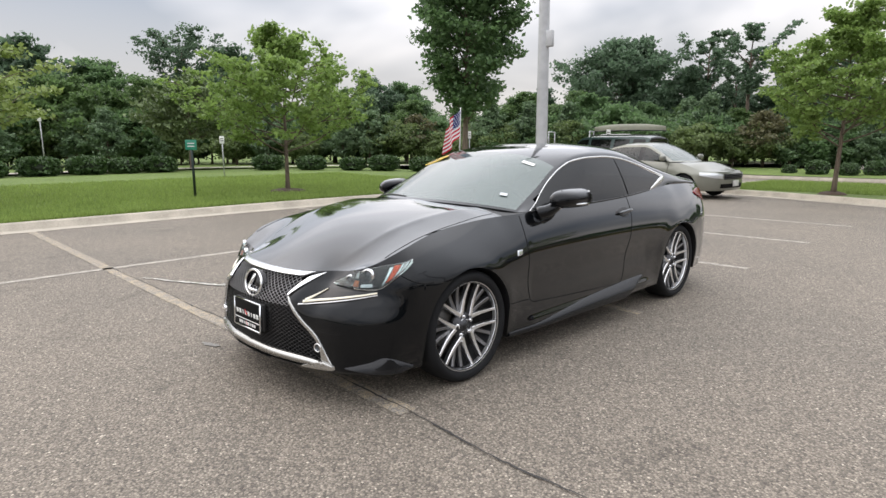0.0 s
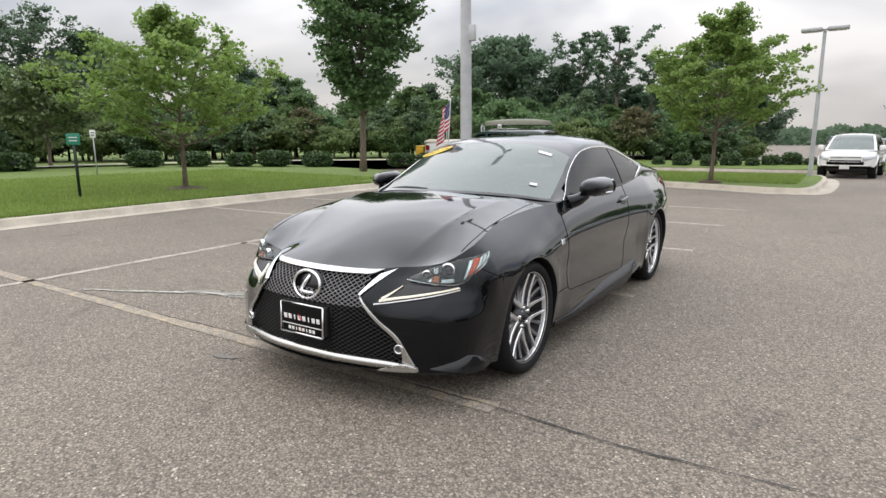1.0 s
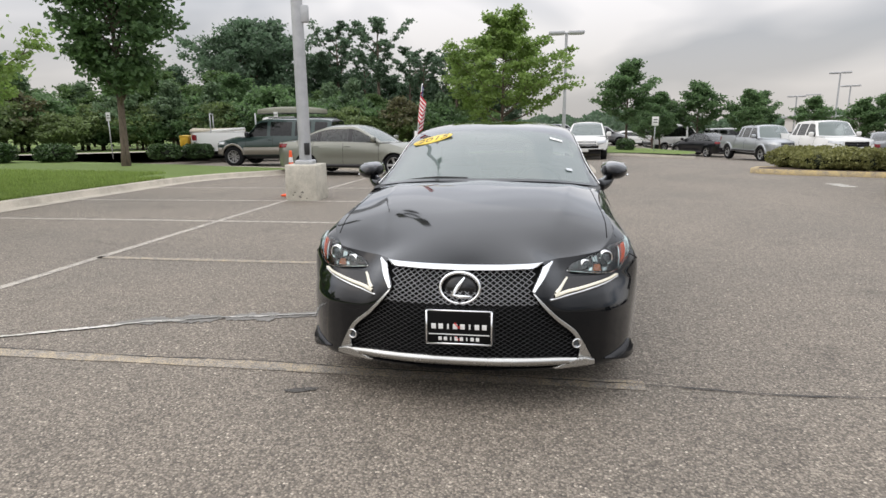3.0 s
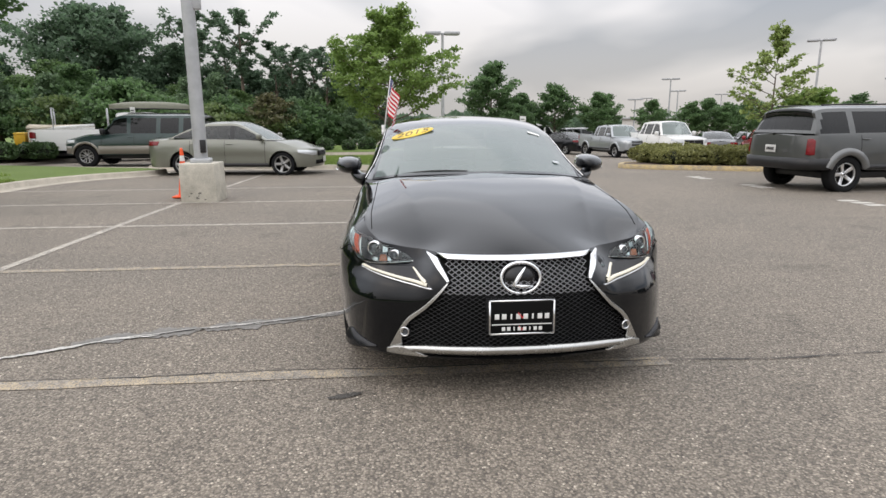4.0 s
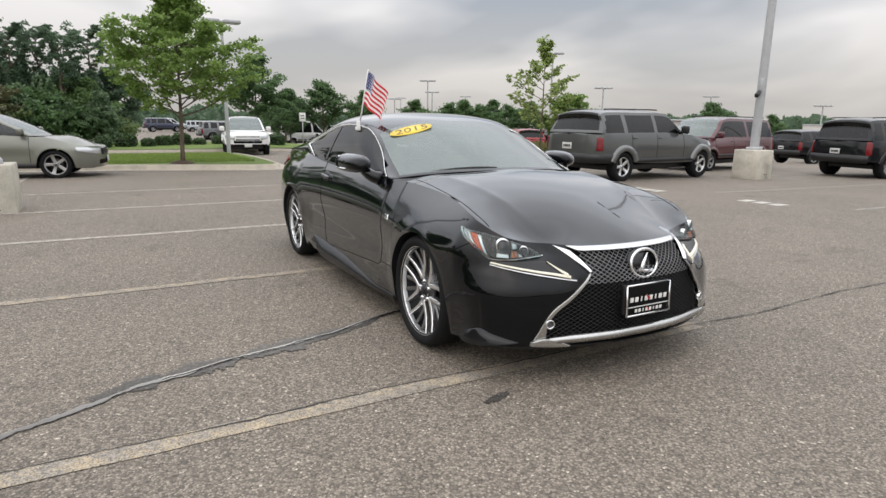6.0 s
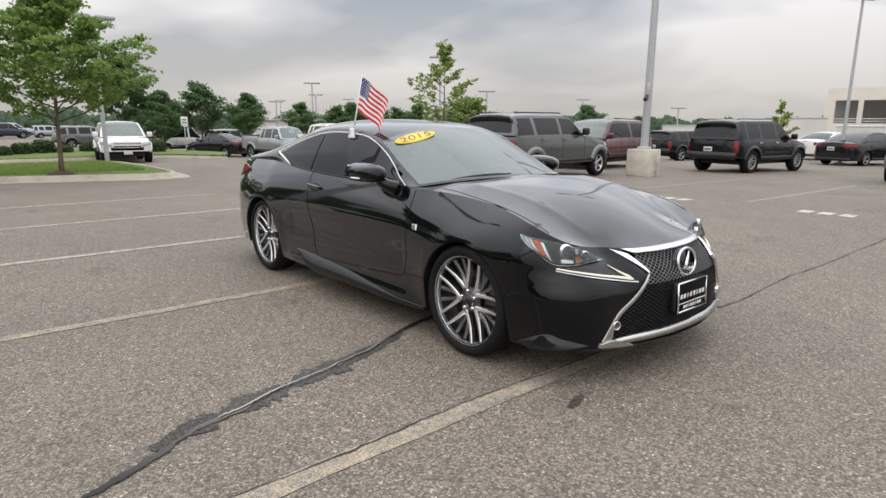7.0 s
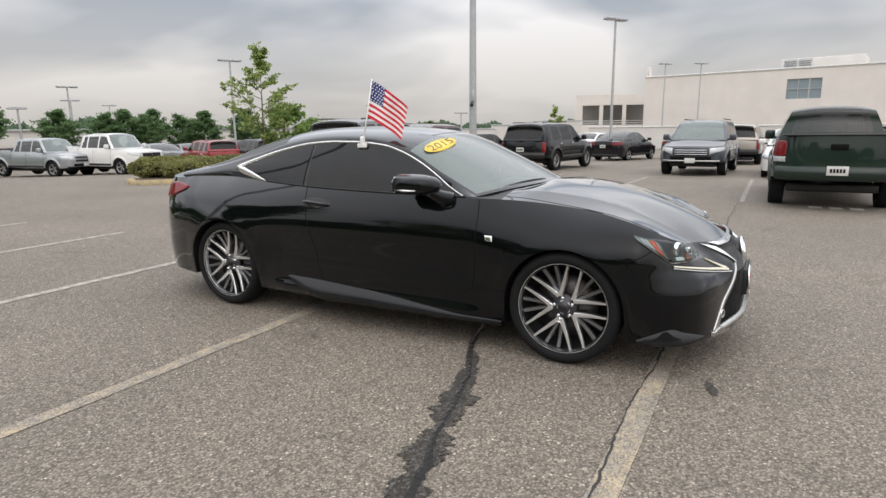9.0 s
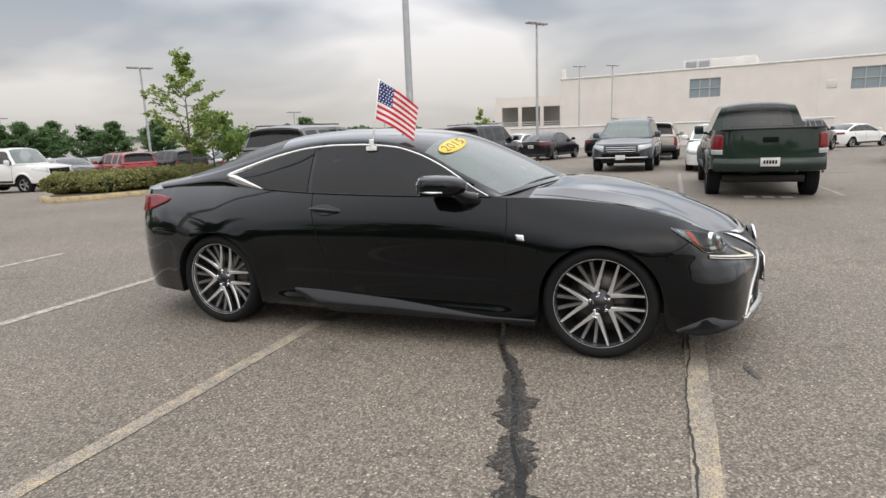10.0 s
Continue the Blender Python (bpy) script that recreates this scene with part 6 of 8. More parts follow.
            if kind == "pickup":
                part("reversing_lamp", patch_on(ff, ([(inner, zt0 - 0.10), (outer + (inner - outer) * 0.1, zt0 - 0.10)], [(inner, zt0 - 0.014), (outer, zt0 - 0.014)]), M_LENS, "reversing_lamp", 0.022, (8, 5), 0.02), None, lamp, "clear reversing lamp")
            elif trim_side:
                part("bumper_side", strip_on(ff, [(sx(x), sill + 0.13) for x in np.linspace(xr + 0.12, -wb / 2 - tyre - 0.06, 8)], 0.24, trim, "bumper_side", 0.03, 0.05), None, car)
        else:
            part("tail_lamp", patch_on(ff, ([(sh.len - w * 0.50, belt - 0.17), (sx(xr + 0.42), belt - 0.13)], [(sh.len - w * 0.50, belt - 0.02), (sx(xr + 0.46), belt - 0.02)]), M_REDL, "tail_lamp", 0.014, (10, 6), 0.015), None, car, "red tail lamp")
        # mirrors, handles, seams
        mx = wx[0] - 0.36
        my = float(sh.belt_at(np.array([mx]))[0][1])
        mir = part("door_mirror", box("door_mirror", (0.13, 0.20, 0.15 if not high else 0.20), (mx, side * (my + 0.14), belt + 0.10), M_TRIM if lower or trim_side else paintm, 0.045), None, car)
        part("mirror_stalk", tube("mirror_stalk", [(mx, side * (my - 0.02), belt + 0.02), (mx, side * (my + 0.09), belt + 0.05)], 0.028, M_TRIM, 6), None, mir)
        doors = [wx[0] - 0.25, wx[0] - 1.35] + ([wx[0] - 2.30] if kind != "coupe" else [])
        for xd in doors:
            if xd < -wb / 2 + tyre * 0.3:
                xd = -wb / 2 + tyre * 0.3
            zz = np.linspace(max(sill + 0.05, float(sh.zb(np.array([xd]))[0]) + 0.02), float(sh.zt(xd)) - 0.01, 12)
            part("panel_gap", tube("panel_gap", ff(np.full(12, sx(xd)), zz, 0.0), 0.005, M_INK, 5), None, car)
        for xd in (wx[0] - 1.22, wx[0] - 2.20):
            if xd > -wb / 2 - 0.1:
                part("door_handle", tube("door_handle", ff(sh.s_of_x(np.linspace(xd - 0.09, xd + 0.09, 6)), np.full(6, belt - 0.10), 0.02), [0.008, 0.014, 0.015, 0.015, 0.014, 0.008], paintm if not chrome else M_CHROME, 6), None, car)
        xs = np.linspace(wb / 2 - tyre - 0.06, -wb / 2 + tyre + 0.06, 16)
        part("sill_moulding", strip_on(ff, [(sx(x), sill + (0.15 if lower else 0.06)) for x in xs], 0.30 if lower else 0.10, lower or trim, "sill_moulding", 0.018, 0.03), None, car)
        if lower:
            part("lower_cladding", strip_on(ff, [(sx(x), sill + 0.15) for x in np.linspace(xf - 0.16, wb / 2 + tyre + 0.06, 10)], 0.26, lower, "lower_cladding", 0.02, 0.03), None, car)
        if high:
            for xw in (wb / 2, -wb / 2):
                a = np.linspace(0.02, math.pi - 0.02, 24)
                xx, zz = xw + (sh.R + 0.035) * np.cos(a), sp["hub"] + (sh.R + 0.035) * np.sin(a)
                ok = zz > sill
                part("arch_flare", strip_on(ff, [(sx(x), z) for x, z in zip(xx[ok], zz[ok])], 0.15 if trim_side else 0.08, lower or (P_FLARE if trim_side else paintm), "arch_flare", 0.045 if trim_side else 0.022, 0.06 if trim_side else 0.035), None, car)
        if rails:
            r, _ = sh.roof(60)
            rr = [p for p in r if wx[1] - 0.25 > p[0] > rx[0] + 0.1]
            path = [(p[0], side * (p[1] - 0.06), p[2] + 0.075) for p in rr]
            part("roof_rail", tube("roof_rail", path, 0.018, M_TRIM, 6), None, car)
    # rear plate, bumper, badges
    zp = belt - (0.22 if not high else 0.30)
    part("rear_plate", box("rear_plate", (0.012, 0.30, 0.15), (xr - (0.02 if kind != "pickup" else 0.075), 0, zp if kind != "pickup" else sill + 0.25), M_PLATE, 0.003), None, car, "pale number plate with dark bars")
    for k in range(5):
        part("plate_bar", box("plate_bar", (0.004, 0.03, 0.06), (xr - (0.029 if kind != "pickup" else 0.084), (k - 2) * 0.045, zp if kind != "pickup" else sill + 0.25), M_INK), None, car)
    if high:
        part("rear_bumper", strip_on(rfull, np.stack([np.linspace(-0.93, 0.93, 18) * w, np.full(18, sill + (0.13 if kind == "suv" else 0.20))], -1), 0.24, trim if kind == "suv" else (lower or paintm), "rear_bumper", 0.05, 0.07), None, car)
    else:
        part("rear_diffuser", strip_on(rfull, np.stack([np.linspace(-0.85, 0.85, 18) * w, np.full(18, sill + 0.06)], -1), 0.12, M_TRIM, "rear_diffuser", 0.01, 0.02), None, car)
    if kind == "pickup":
        part("tailgate_handle", box("tailgate_handle", (0.02, 0.24, 0.09), (xr - 0.012, 0, belt - 0.06), M_INK, 0.01), None, car)
        part("tailgate_cap", box("tailgate_cap", (0.10, 1.72 * w, 0.03), (xr + 0.05, 0, belt + 0.13), M_TRIM, 0.01), None, car)
    sm = seat_mesh()
    for x in (wx[0] - 1.05, wx[0] - 1.95):
        for y in (0.40, -0.40):
            if x > rx[1] + 0.5:
                part("seat", moved(sm, pose(x, y, belt - 0.55)), None, car)
    part("dashboard", box("dashboard", (0.40, 1.5 * w, 0.16), (wx[0] - 0.38, 0, belt - 0.07), M_CABIN, 0.05), None, car)
    part("floor_pan", box("floor_pan", (wx[0] - rx[1], 1.6 * w, 0.08), ((wx[0] + rx[1]) / 2, 0, sill + 0.12), M_CABIN, 0.02), None, car)
    for xw in (wb / 2, -wb / 2):
        for side in (1, -1):
            wheel_parts(car, (xw, side * (w - 0.125), tyre), tyre, tyre * (0.61 if high else 0.70), 0.22 if not high else 0.25, side, style, rim, 32)
    return car


P_CHAMP = paint("champagne_paint", (0.195, 0.20, 0.168), 0.2, 0.5)
P_GREEN2 = paint("dark_green_paint", (0.012, 0.035, 0.032), 0.2, 0.3)
P_GOLD = paint("beige_cladding_paint", (0.22, 0.20, 0.165), 0.3, 0.3)
P_WHITE = paint("white_paint", (0.74, 0.74, 0.72), 0.2)
P_DGREY = paint("charcoal_paint", (0.085, 0.089, 0.088), 0.2, 0.5)
P_FLARE = paint("pale_charcoal_paint", (0.15, 0.155, 0.155), 0.3, 0.4)
P_MAROON = paint("maroon_paint", (0.075, 0.006, 0.013), 0.15, 0.1)
P_BLUEG = paint("blue_grey_paint", (0.055, 0.065, 0.080), 0.15, 0.4)
P_ARMY = paint("army_green_paint", (0.008, 0.021, 0.016), 0.2)
P_SILVER = paint("silver_paint", (0.36, 0.38, 0.40), 0.2, 0.6)
P_RED = paint("red_paint", (0.28, 0.012, 0.018), 0.15, 0.1)
P_GREY = paint("mid_grey_paint", (0.16, 0.165, 0.17), 0.2, 0.5)
P_NAVY = paint("navy_paint", (0.012, 0.02, 0.05), 0.15, 0.2)
P_BEIGE = paint("pale_beige_paint", (0.36, 0.33, 0.29), 0.2, 0.4)


def on_lot(x, y, heading):
    return pose(x, y, gz(x, y), 0, 0, heading)


SEDAN = dict(xf=2.30, xr=-2.45, w=0.915, wb=2.73, tyre=0.32, hood=(0.72, 0.96), belt=0.96, roof=1.475, wx=(1.15, 0.18), rx=(-0.80, -1.90), pillars=(0.0, -0.98))
SUV = dict(xf=2.38, xr=-2.72, w=0.965, wb=3.03, tyre=0.385, hood=(0.95, 1.13), belt=1.12, roof=1.82, wx=(1.22, 0.42), rx=(-2.30, -2.60), pillars=(0.10, -0.90, -1.75))
MIDSUV = dict(xf=2.30, xr=-2.42, w=0.955, wb=2.79, tyre=0.385, hood=(0.92, 1.10), belt=1.09, roof=1.75, wx=(1.22, 0.30), rx=(-2.02, -2.32), pillars=(0.08, -0.88, -1.62))
VAN = dict(xf=2.35, xr=-2.70, w=0.98, wb=3.03, tyre=0.33, hood=(0.85, 1.08), belt=1.06, roof=1.74, wx=(1.55, 0.55), rx=(-2.30, -2.60), pillars=(0.35, -0.75, -1.75))
TRUCK = dict(xf=2.60, xr=-2.78, w=0.945, wb=3.24, tyre=0.385, hood=(1.0, 1.14), belt=1.14, roof=1.79, wx=(1.35, 0.72), rx=(-0.72, -0.98), pillars=(0.30, -0.40))

vehicle("sedan_car", "champagne four-door sedan parked beside the kerb", "sedan", P_CHAMP, on_lot(-12.65, -4.85, 84), **SEDAN, n=110)
suvg = vehicle("large_suv", "dark green SUV with beige lower cladding", "suv", P_GREEN2, on_lot(-17.6, -9.6, -91), **SUV, lower=P_GOLD, style="six", rails=True, n=110)
vehicle("charcoal_suv", "charcoal grey SUV with roof rails and tinted windows", "suv", P_DGREY, on_lot(-7.2, 9.82, 95), **{**SUV, "xr": -2.52, "rx": (-2.10, -2.40), "wb": 3.12, "wx": (1.02, 0.22), "pillars": (-0.36, -1.42), "roof": 1.73, "belt": 1.16, "tyre": 0.37}, trim=M_TRIM, style="five", rails=True, n=120, trim_side=True, rim=M_ALLOY)
vehicle("minivan", "maroon minivan with roof rails", "suv", P_MAROON, on_lot(-9.3, 15.6, -83), **VAN, rails=True)
vehicle("black_suv", "black SUV seen from its tailgate", "suv", paint("black_suv_paint", (0.006, 0.007, 0.009), 0.10, 0.0, 0.008), on_lot(-5.2, 18.65, 82), **MIDSUV, rails=True, chrome=True, style="six", n=110)
vehicle("blue_grey_suv", "blue-grey crossover with a chrome grille", "suv", P_BLUEG, on_lot(0.35, 18.0, -93), **MIDSUV, chrome=True, rails=True, n=110)
vehicle("green_pickup", "dark green crew-cab pickup with a closed tailgate", "pickup", P_ARMY, on_lot(3.34, 10.2, 90), **TRUCK, rim=M_RIMG, n=120)
vehicle("white_suv", "white SUV with a black grille", "suv", P_WHITE, on_lot(-23.4, 2.75, -7), **{**MIDSUV, "w": 0.90, "roof": 1.62, "belt": 1.0, "hood": (0.86, 1.01), "xf": 2.15, "xr": -2.25, "wb": 2.62, "tyre": 0.36}, chrome=True, rails=True)
vehicle("silver_pickup", "silver crew-cab pickup in the lot", "pickup", P_SILVER, on_lot(-28.0, 11.9, 10), **TRUCK)
vehicle("white_pickup", "white crew-cab pickup with a black grille", "pickup", P_WHITE, on_lot(-25.3, 13.5, 8), **{**TRUCK, "w": 1.0, "roof": 1.92, "belt": 1.22, "hood": (1.08, 1.22)})
work = vehicle("work_pickup", "white pickup carrying a ladder rack", "pickup", P_WHITE, on_lot(-21.75, -11.35, 115), **{**TRUCK, "roof": 2.0, "belt": 1.2, "xr": -3.9, "wb": 3.9})
vehicle("black_sedan", "black sedan with red tail lamps", "sedan", paint("black_sedan_paint", (0.006, 0.006, 0.008), 0.12, 0.0, 0.008), on_lot(-35.0, 10.9, 205), **SEDAN)
LOW = dict(n=64)
FAR = []
BLK = paint("black_paint", (0.006, 0.006, 0.008), 0.12, 0.0, 0.008)
for nm, lb, kd, pm, at, sp in (
    ("dark_sedan", "black sedan with a boot spoiler", "sedan", BLK, on_lot(-4.4, 28.6, 76), SEDAN),
    ("dark_sedan", "black sedan half hidden by a crossover", "sedan", BLK, on_lot(-1.6, 32.4, 80), SEDAN),
    ("beige_minivan", "pale beige minivan with red tail lamps", "suv", P_BEIGE, on_lot(1.15, 26.6, 88), VAN),
    ("white_sedan", "white sedan beside a green pickup", "sedan", P_WHITE, on_lot(3.15, 17.6, -92), SEDAN),
    ("white_sedan", "white sedan parked by the building", "sedan", P_WHITE, on_lot(12.6, 40.5, 40), SEDAN),
    ("dark_suv", "dark SUV parked by the building", "suv", P_DGREY, on_lot(15.3, 33.0, 35), MIDSUV),
    ("grey_sedan", "grey sedan in the lot", "sedan", P_GREY, on_lot(9.9, 20.9, 75), SEDAN),
    ("grey_sedan", "grey sedan with red tail lamps", "sedan", P_GREY, on_lot(-26.6, 16.9, 160), SEDAN),
    ("red_suv", "red crossover with tinted windows", "suv", P_RED, on_lot(-25.4, 19.3, 160), {**MIDSUV, "roof": 1.62, "belt": 1.02, "hood": (0.85, 1.0)}),
    ("dark_suv", "dark SUV in a row of parked cars", "suv", BLK, on_lot(-24.2, 21.6, 160), {**MIDSUV, "roof": 1.65}),
    ("silver_sedan", "silver sedan in a row of parked cars", "sedan", P_SILVER, on_lot(-23.6, 24.0, 160), SEDAN),
    ("white_sedan", "white sedan in a row of parked cars", "sedan", P_WHITE, on_lot(-22.4, 26.2, 160), SEDAN),
    ("black_crossover", "black crossover with its tailgate towards the aisle", "suv", BLK, on_lot(-12.2, 27.4, 80), {**MIDSUV, "roof": 1.62}),
    ("white_sedan", "white sedan beyond a black SUV", "sedan", P_WHITE, on_lot(-7.3, 33.6, 80), SEDAN),
    ("navy_suv", "dark blue SUV in the far lot", "suv", P_NAVY, on_lot(-80.2, 3.4, 95), MIDSUV),
    ("silver_suv", "silver SUV in the far lot", "suv", P_SILVER, on_lot(-94.7, 9.5, 95), MIDSUV),
    ("white_van", "tall white van in the far lot", "suv", P_WHITE, on_lot(-46.5, 12.0, 100), {**VAN, "roof": 2.1}),
    ("grey_suv", "grey SUV in the far lot", "suv", P_GREY, on_lot(-44.0, 15.5, 100), MIDSUV),
    ("silver_sedan", "silver sedan in the far lot", "sedan", P_SILVER, on_lot(-38.0, 25.5, 140), SEDAN),
    ("white_suv", "white SUV in the far lot", "suv", P_WHITE, on_lot(-35.5, 28.0, 140), MIDSUV),
    ("dark_sedan", "dark sedan in the far lot", "sedan", BLK, on_lot(-31.5, 30.5, 140), SEDAN),
    ("silver_suv", "silver SUV in the far lot", "suv", P_SILVER, on_lot(-27.0, 33.5, 130), MIDSUV),
    ("white_sedan", "white sedan close to the building", "sedan", P_WHITE, on_lot(4.2, 41.5, 92), SEDAN),
    ("grey_sedan", "grey sedan close to the building", "sedan", P_GREY, on_lot(-0.5, 41.0, 88), SEDAN),
):
    FAR.append(vehicle(nm, lb, kd, pm, at, **sp, **LOW))
# more of the same kinds in the rows behind
for k, x, y, hd in ((7, -30.5, 21.8, 160), (9, -29.0, 24.6, 160), (10, -27.4, 28.2, 160), (8, -26.4, 30.8, 160), (12, -18.5, 30.5, 150), (17, -52.0, 6.5, 95), (15, -90.0, 4.8, 95), (19, -50.5, 18.5, 100), (13, -56.0, 9.5, 95), (18, -46.5, 21.5, 120),
                    (20, -41.0, 28.5, 140), (21, -36.8, 33.0, 140), (11, -21.0, 34.0, 130), (4, -15.0, 34.5, 80), (5, 8.6, 33.5, 60), (22, 6.2, 27.8, 85)):
    copy_thing(FAR[k], on_lot(x, y, hd))


def canoe():
    """A green canoe lashed upside down on the pickup's rack."""
    ob = thing("canoe", "dark green canoe lashed upside down on a ladder rack", "canoe", at=on_lot(-22.2, -10.9, 115))
    n, k = 24, 9
    g = np.zeros((n, k, 3))
    for i in range(n):
        t = -1 + 2 * i / (n - 1)
        w = 0.42 * (1 - abs(t) ** 2.4)
        for j in range(k):
            a = math.pi * j / (k - 1)
            g[i, j] = (t * 1.6, w * math.cos(a), 2.16 + 0.30 * math.sin(a) ** 0.7 * (1 - 0.35 * abs(t) ** 3) - 0.03 * abs(t) ** 2)
    part("hull", grid_mesh("hull", g, plain("canoe_green", (0.16, 0.16, 0.115), 0.5)), None, ob)
    for s in (1, -1):
        part("gunwale", tube("gunwale", [tuple(g[i, 0 if s > 0 else -1]) for i in range(n)], 0.02, M_TRIM, 6), None, ob)
    rk = thing("ladder_rack", "steel ladder rack standing in the pickup's bed", "rack", at=on_lot(-21.75, -11.35, 115))
    for x in (-1.1, -3.0):
        part("crossbar", tube("crossbar", [(x, -0.8, 2.13), (x, 0.8, 2.13)], 0.03, M_GALV, 6), None, rk)
        for y in (-0.8, 0.8):
            part("post", tube("post", [(x, y, 1.12), (x, y, 2.13)], 0.025, M_GALV, 6), None, rk)
    box_ob = thing("load_box", "yellow box hanging at the back of a pickup", "box", at=on_lot(-21.75, -11.35, 115) @ pose(-4.15, 0.1, 0.75))
    part("body", box("body", (0.35, 1.5, 0.40), (0, 0, 0.2), plain("yellow_paint", (0.62, 0.36, 0.02), 0.5), 0.02), None, box_ob)
    part("lid", box("lid", (0.37, 1.52, 0.05), (0, 0, 0.43), plain("yellow_lid", (0.70, 0.45, 0.05), 0.5), 0.01), None, box_ob)


canoe()


def pipe_load():
    ob = thing("pipe_load", "bundle of white pipes and boards lying on a pickup bed", "pipes", at=on_lot(-21.75, -11.35, 115))
    rp = random.Random(4)
    for k in range(9):
        y = rp.uniform(-0.7, 0.7)
        part("pipe", tube("pipe", [(-3.9, y, 1.30 + rp.uniform(0, 0.2)), (-1.6, y + rp.uniform(-0.3, 0.3), 1.32 + rp.uniform(0, 0.18))], 0.05, M_BEIGEP if k % 3 else M_SIGNW, 8), None, ob)


M_BEIGEP = plain("weathered_board", (0.50, 0.45, 0.36), 0.7)
pipe_load()

# ---- lamp posts, signs, islands ----


def lamp_post(at, h, heads=2, arm=0.48, turn=0.0, base=False, r=0.085, label="", group="lamp posts"):
    x, y = at
    ob = thing("lamp_post", label or "tall grey steel lamp post with flat shoebox heads", "lamp post", group, at=pose(x, y, gz(x, y), 0, 0, turn))
    z0 = 0.0
    if base:
        z0 = base
    part("pole", lathe("pole", [(r, z0), (r * 0.98, z0 + 1.0), (r * 0.66, h)], M_GALV, 20, "z"), None, ob)
    part("base_cover", box("base_cover", (0.34, 0.34, 0.10), (0, 0, z0 + 0.05), M_GALV, 0.02), None, ob)
    if heads:
        part("crossarm", tube("crossarm", [(-arm, 0, h), (arm, 0, h)] if heads > 1 else [(0, 0, h), (arm, 0, h)], 0.035, M_GALV, 8), None, ob)
        for s in ((1, -1) if heads > 1 else (1,)):
            hd = part("lamp_head", box("lamp_head", (0.62, 0.36, 0.12), (s * (arm + 0.18), 0, h + 0.01), M_GALV, 0.03), None, ob)
            part("lens", box("lens", (0.46, 0.26, 0.02), (s * (arm + 0.18), 0, h - 0.055), M_LENS, 0.005), None, hd)
    return ob


def lamp_base(at, size, h, turn=0.0):
    x, y = at
    ob = thing("concrete_base", "square cast concrete lamp base, chipped and stained", "lamp base", "lamp bases", at=pose(x, y, gz(x, y), 0, 0, turn))
    me = box("block", (size, size, h + 0.05), (0, 0, h / 2 - 0.02), M_BASE, 0.02, None, 2, 0.97)
    part("block", me, None, ob)
    rs = random.Random(int(h * 100))
    for k in range(6):
        a = rs.uniform(-0.3, 0.3) * size
        z = rs.uniform(0.05, 0.30) * h
        q = rs.uniform(0.006, 0.020)
        ring = [(size * 0.5 * (1 - 0.03 * z / h) + 0.001, a + q * (1.5 + 1.7 * noise.noise((3 * math.cos(w), 3 * math.sin(w), k + a))) * math.cos(w), z + q * (1.0 + 1.5 * noise.noise((3 * math.cos(w), 3 * math.sin(w), k + z))) * math.sin(w)) for w in np.linspace(0, 2 * math.pi, 21)[:-1]]
        part("stain", mesh_of("stain", ring, [tuple(range(20))], M_CHIP), None, ob, "grey chipped stain")
    return ob


lamp_base((-5.88, -3.95), 0.62, 0.66)
p1 = lamp_post((-5.88, -3.95), 9.4, 2, base=0.64, r=0.115, turn=10, label="grey steel lamp post bolted to a concrete base")
part("junction_box", box("junction_box", (0.10, 0.09, 0.22), (0.10, 0.06, 0.95), M_TRIM, 0.01), None, p1)
part("camera_box", box("camera_box", (0.10, 0.16, 0.30), (0.02, 0.13, 3.35), M_GALV, 0.02), None, p1)
lamp_base((-5.75, 12.75), 0.71, 0.77)
p2 = lamp_post((-5.75, 12.75), 9.4, 2, base=0.75, r=0.115, turn=20, label="grey steel lamp post carrying a small security camera")
part("camera_bracket", box("camera_bracket", (0.08, 0.10, 0.34), (0.02, -0.11, 2.45), M_GALV, 0.02), None, p2)
cc = part("security_camera", box("security_camera", (0.10, 0.28, 0.11), (0.0, -0.30, 2.22), M_TRIM, 0.03, Matrix.Rotation(0.4, 4, "X")), None, p2)
for (x, y, h, hd, tn) in ((-20.02, 1.51, 5.0, 2, 90), (-27.15, 22.9, 6.4, 2, 60), (-42.9, 21.96, 5.6, 2, 60), (-32.0, 32.0, 4.9, 2, 60), (-4.8, 26.95, 6.85, 2, 60),
                          (-50.7, 22.3, 4.3, 2, 50), (-49.0, 25.6, 5.0, 2, 50), (-32.0, 44.9, 4.7, 2, 50), (-24.7, 49.5, 3.9, 2, 50), (-53.9, 14.0, 3.7, 2, 60), (-60, 36, 5.2, 2, 50), (-66, 30, 5.0, 2, 50), (-6.9, 57.2, 7.8, 2, 50), (-3.6, 55.5, 7.5, 2, 50)):
    lamp_post((x, y), h, hd, 0.2, tn, r=0.075)


def cone():
    ob = thing("traffic_cone", "orange traffic cone with a white band beside a lamp base", "traffic cone", at=pose(-6.30, -4.42, 0))
    part("foot", box("foot", (0.36, 0.36, 0.035), (0, 0, 0.018), M_ORANGE, 0.012), None, ob)
    part("body", lathe("body", [(0.115, 0.035), (0.052, 0.55), (0.028, 0.86), (0.022, 0.89), (0.0, 0.89)], M_ORANGE, 24, "z"), None, ob)
    part("band", lathe("band", [(0.079, 0.36), (0.058, 0.53)], M_SIGNW, 24, "z"), None, ob)
    part("band", lathe("band", [(0.046, 0.66), (0.037, 0.76)], M_SIGNW, 24, "z"), None, ob)


cone()


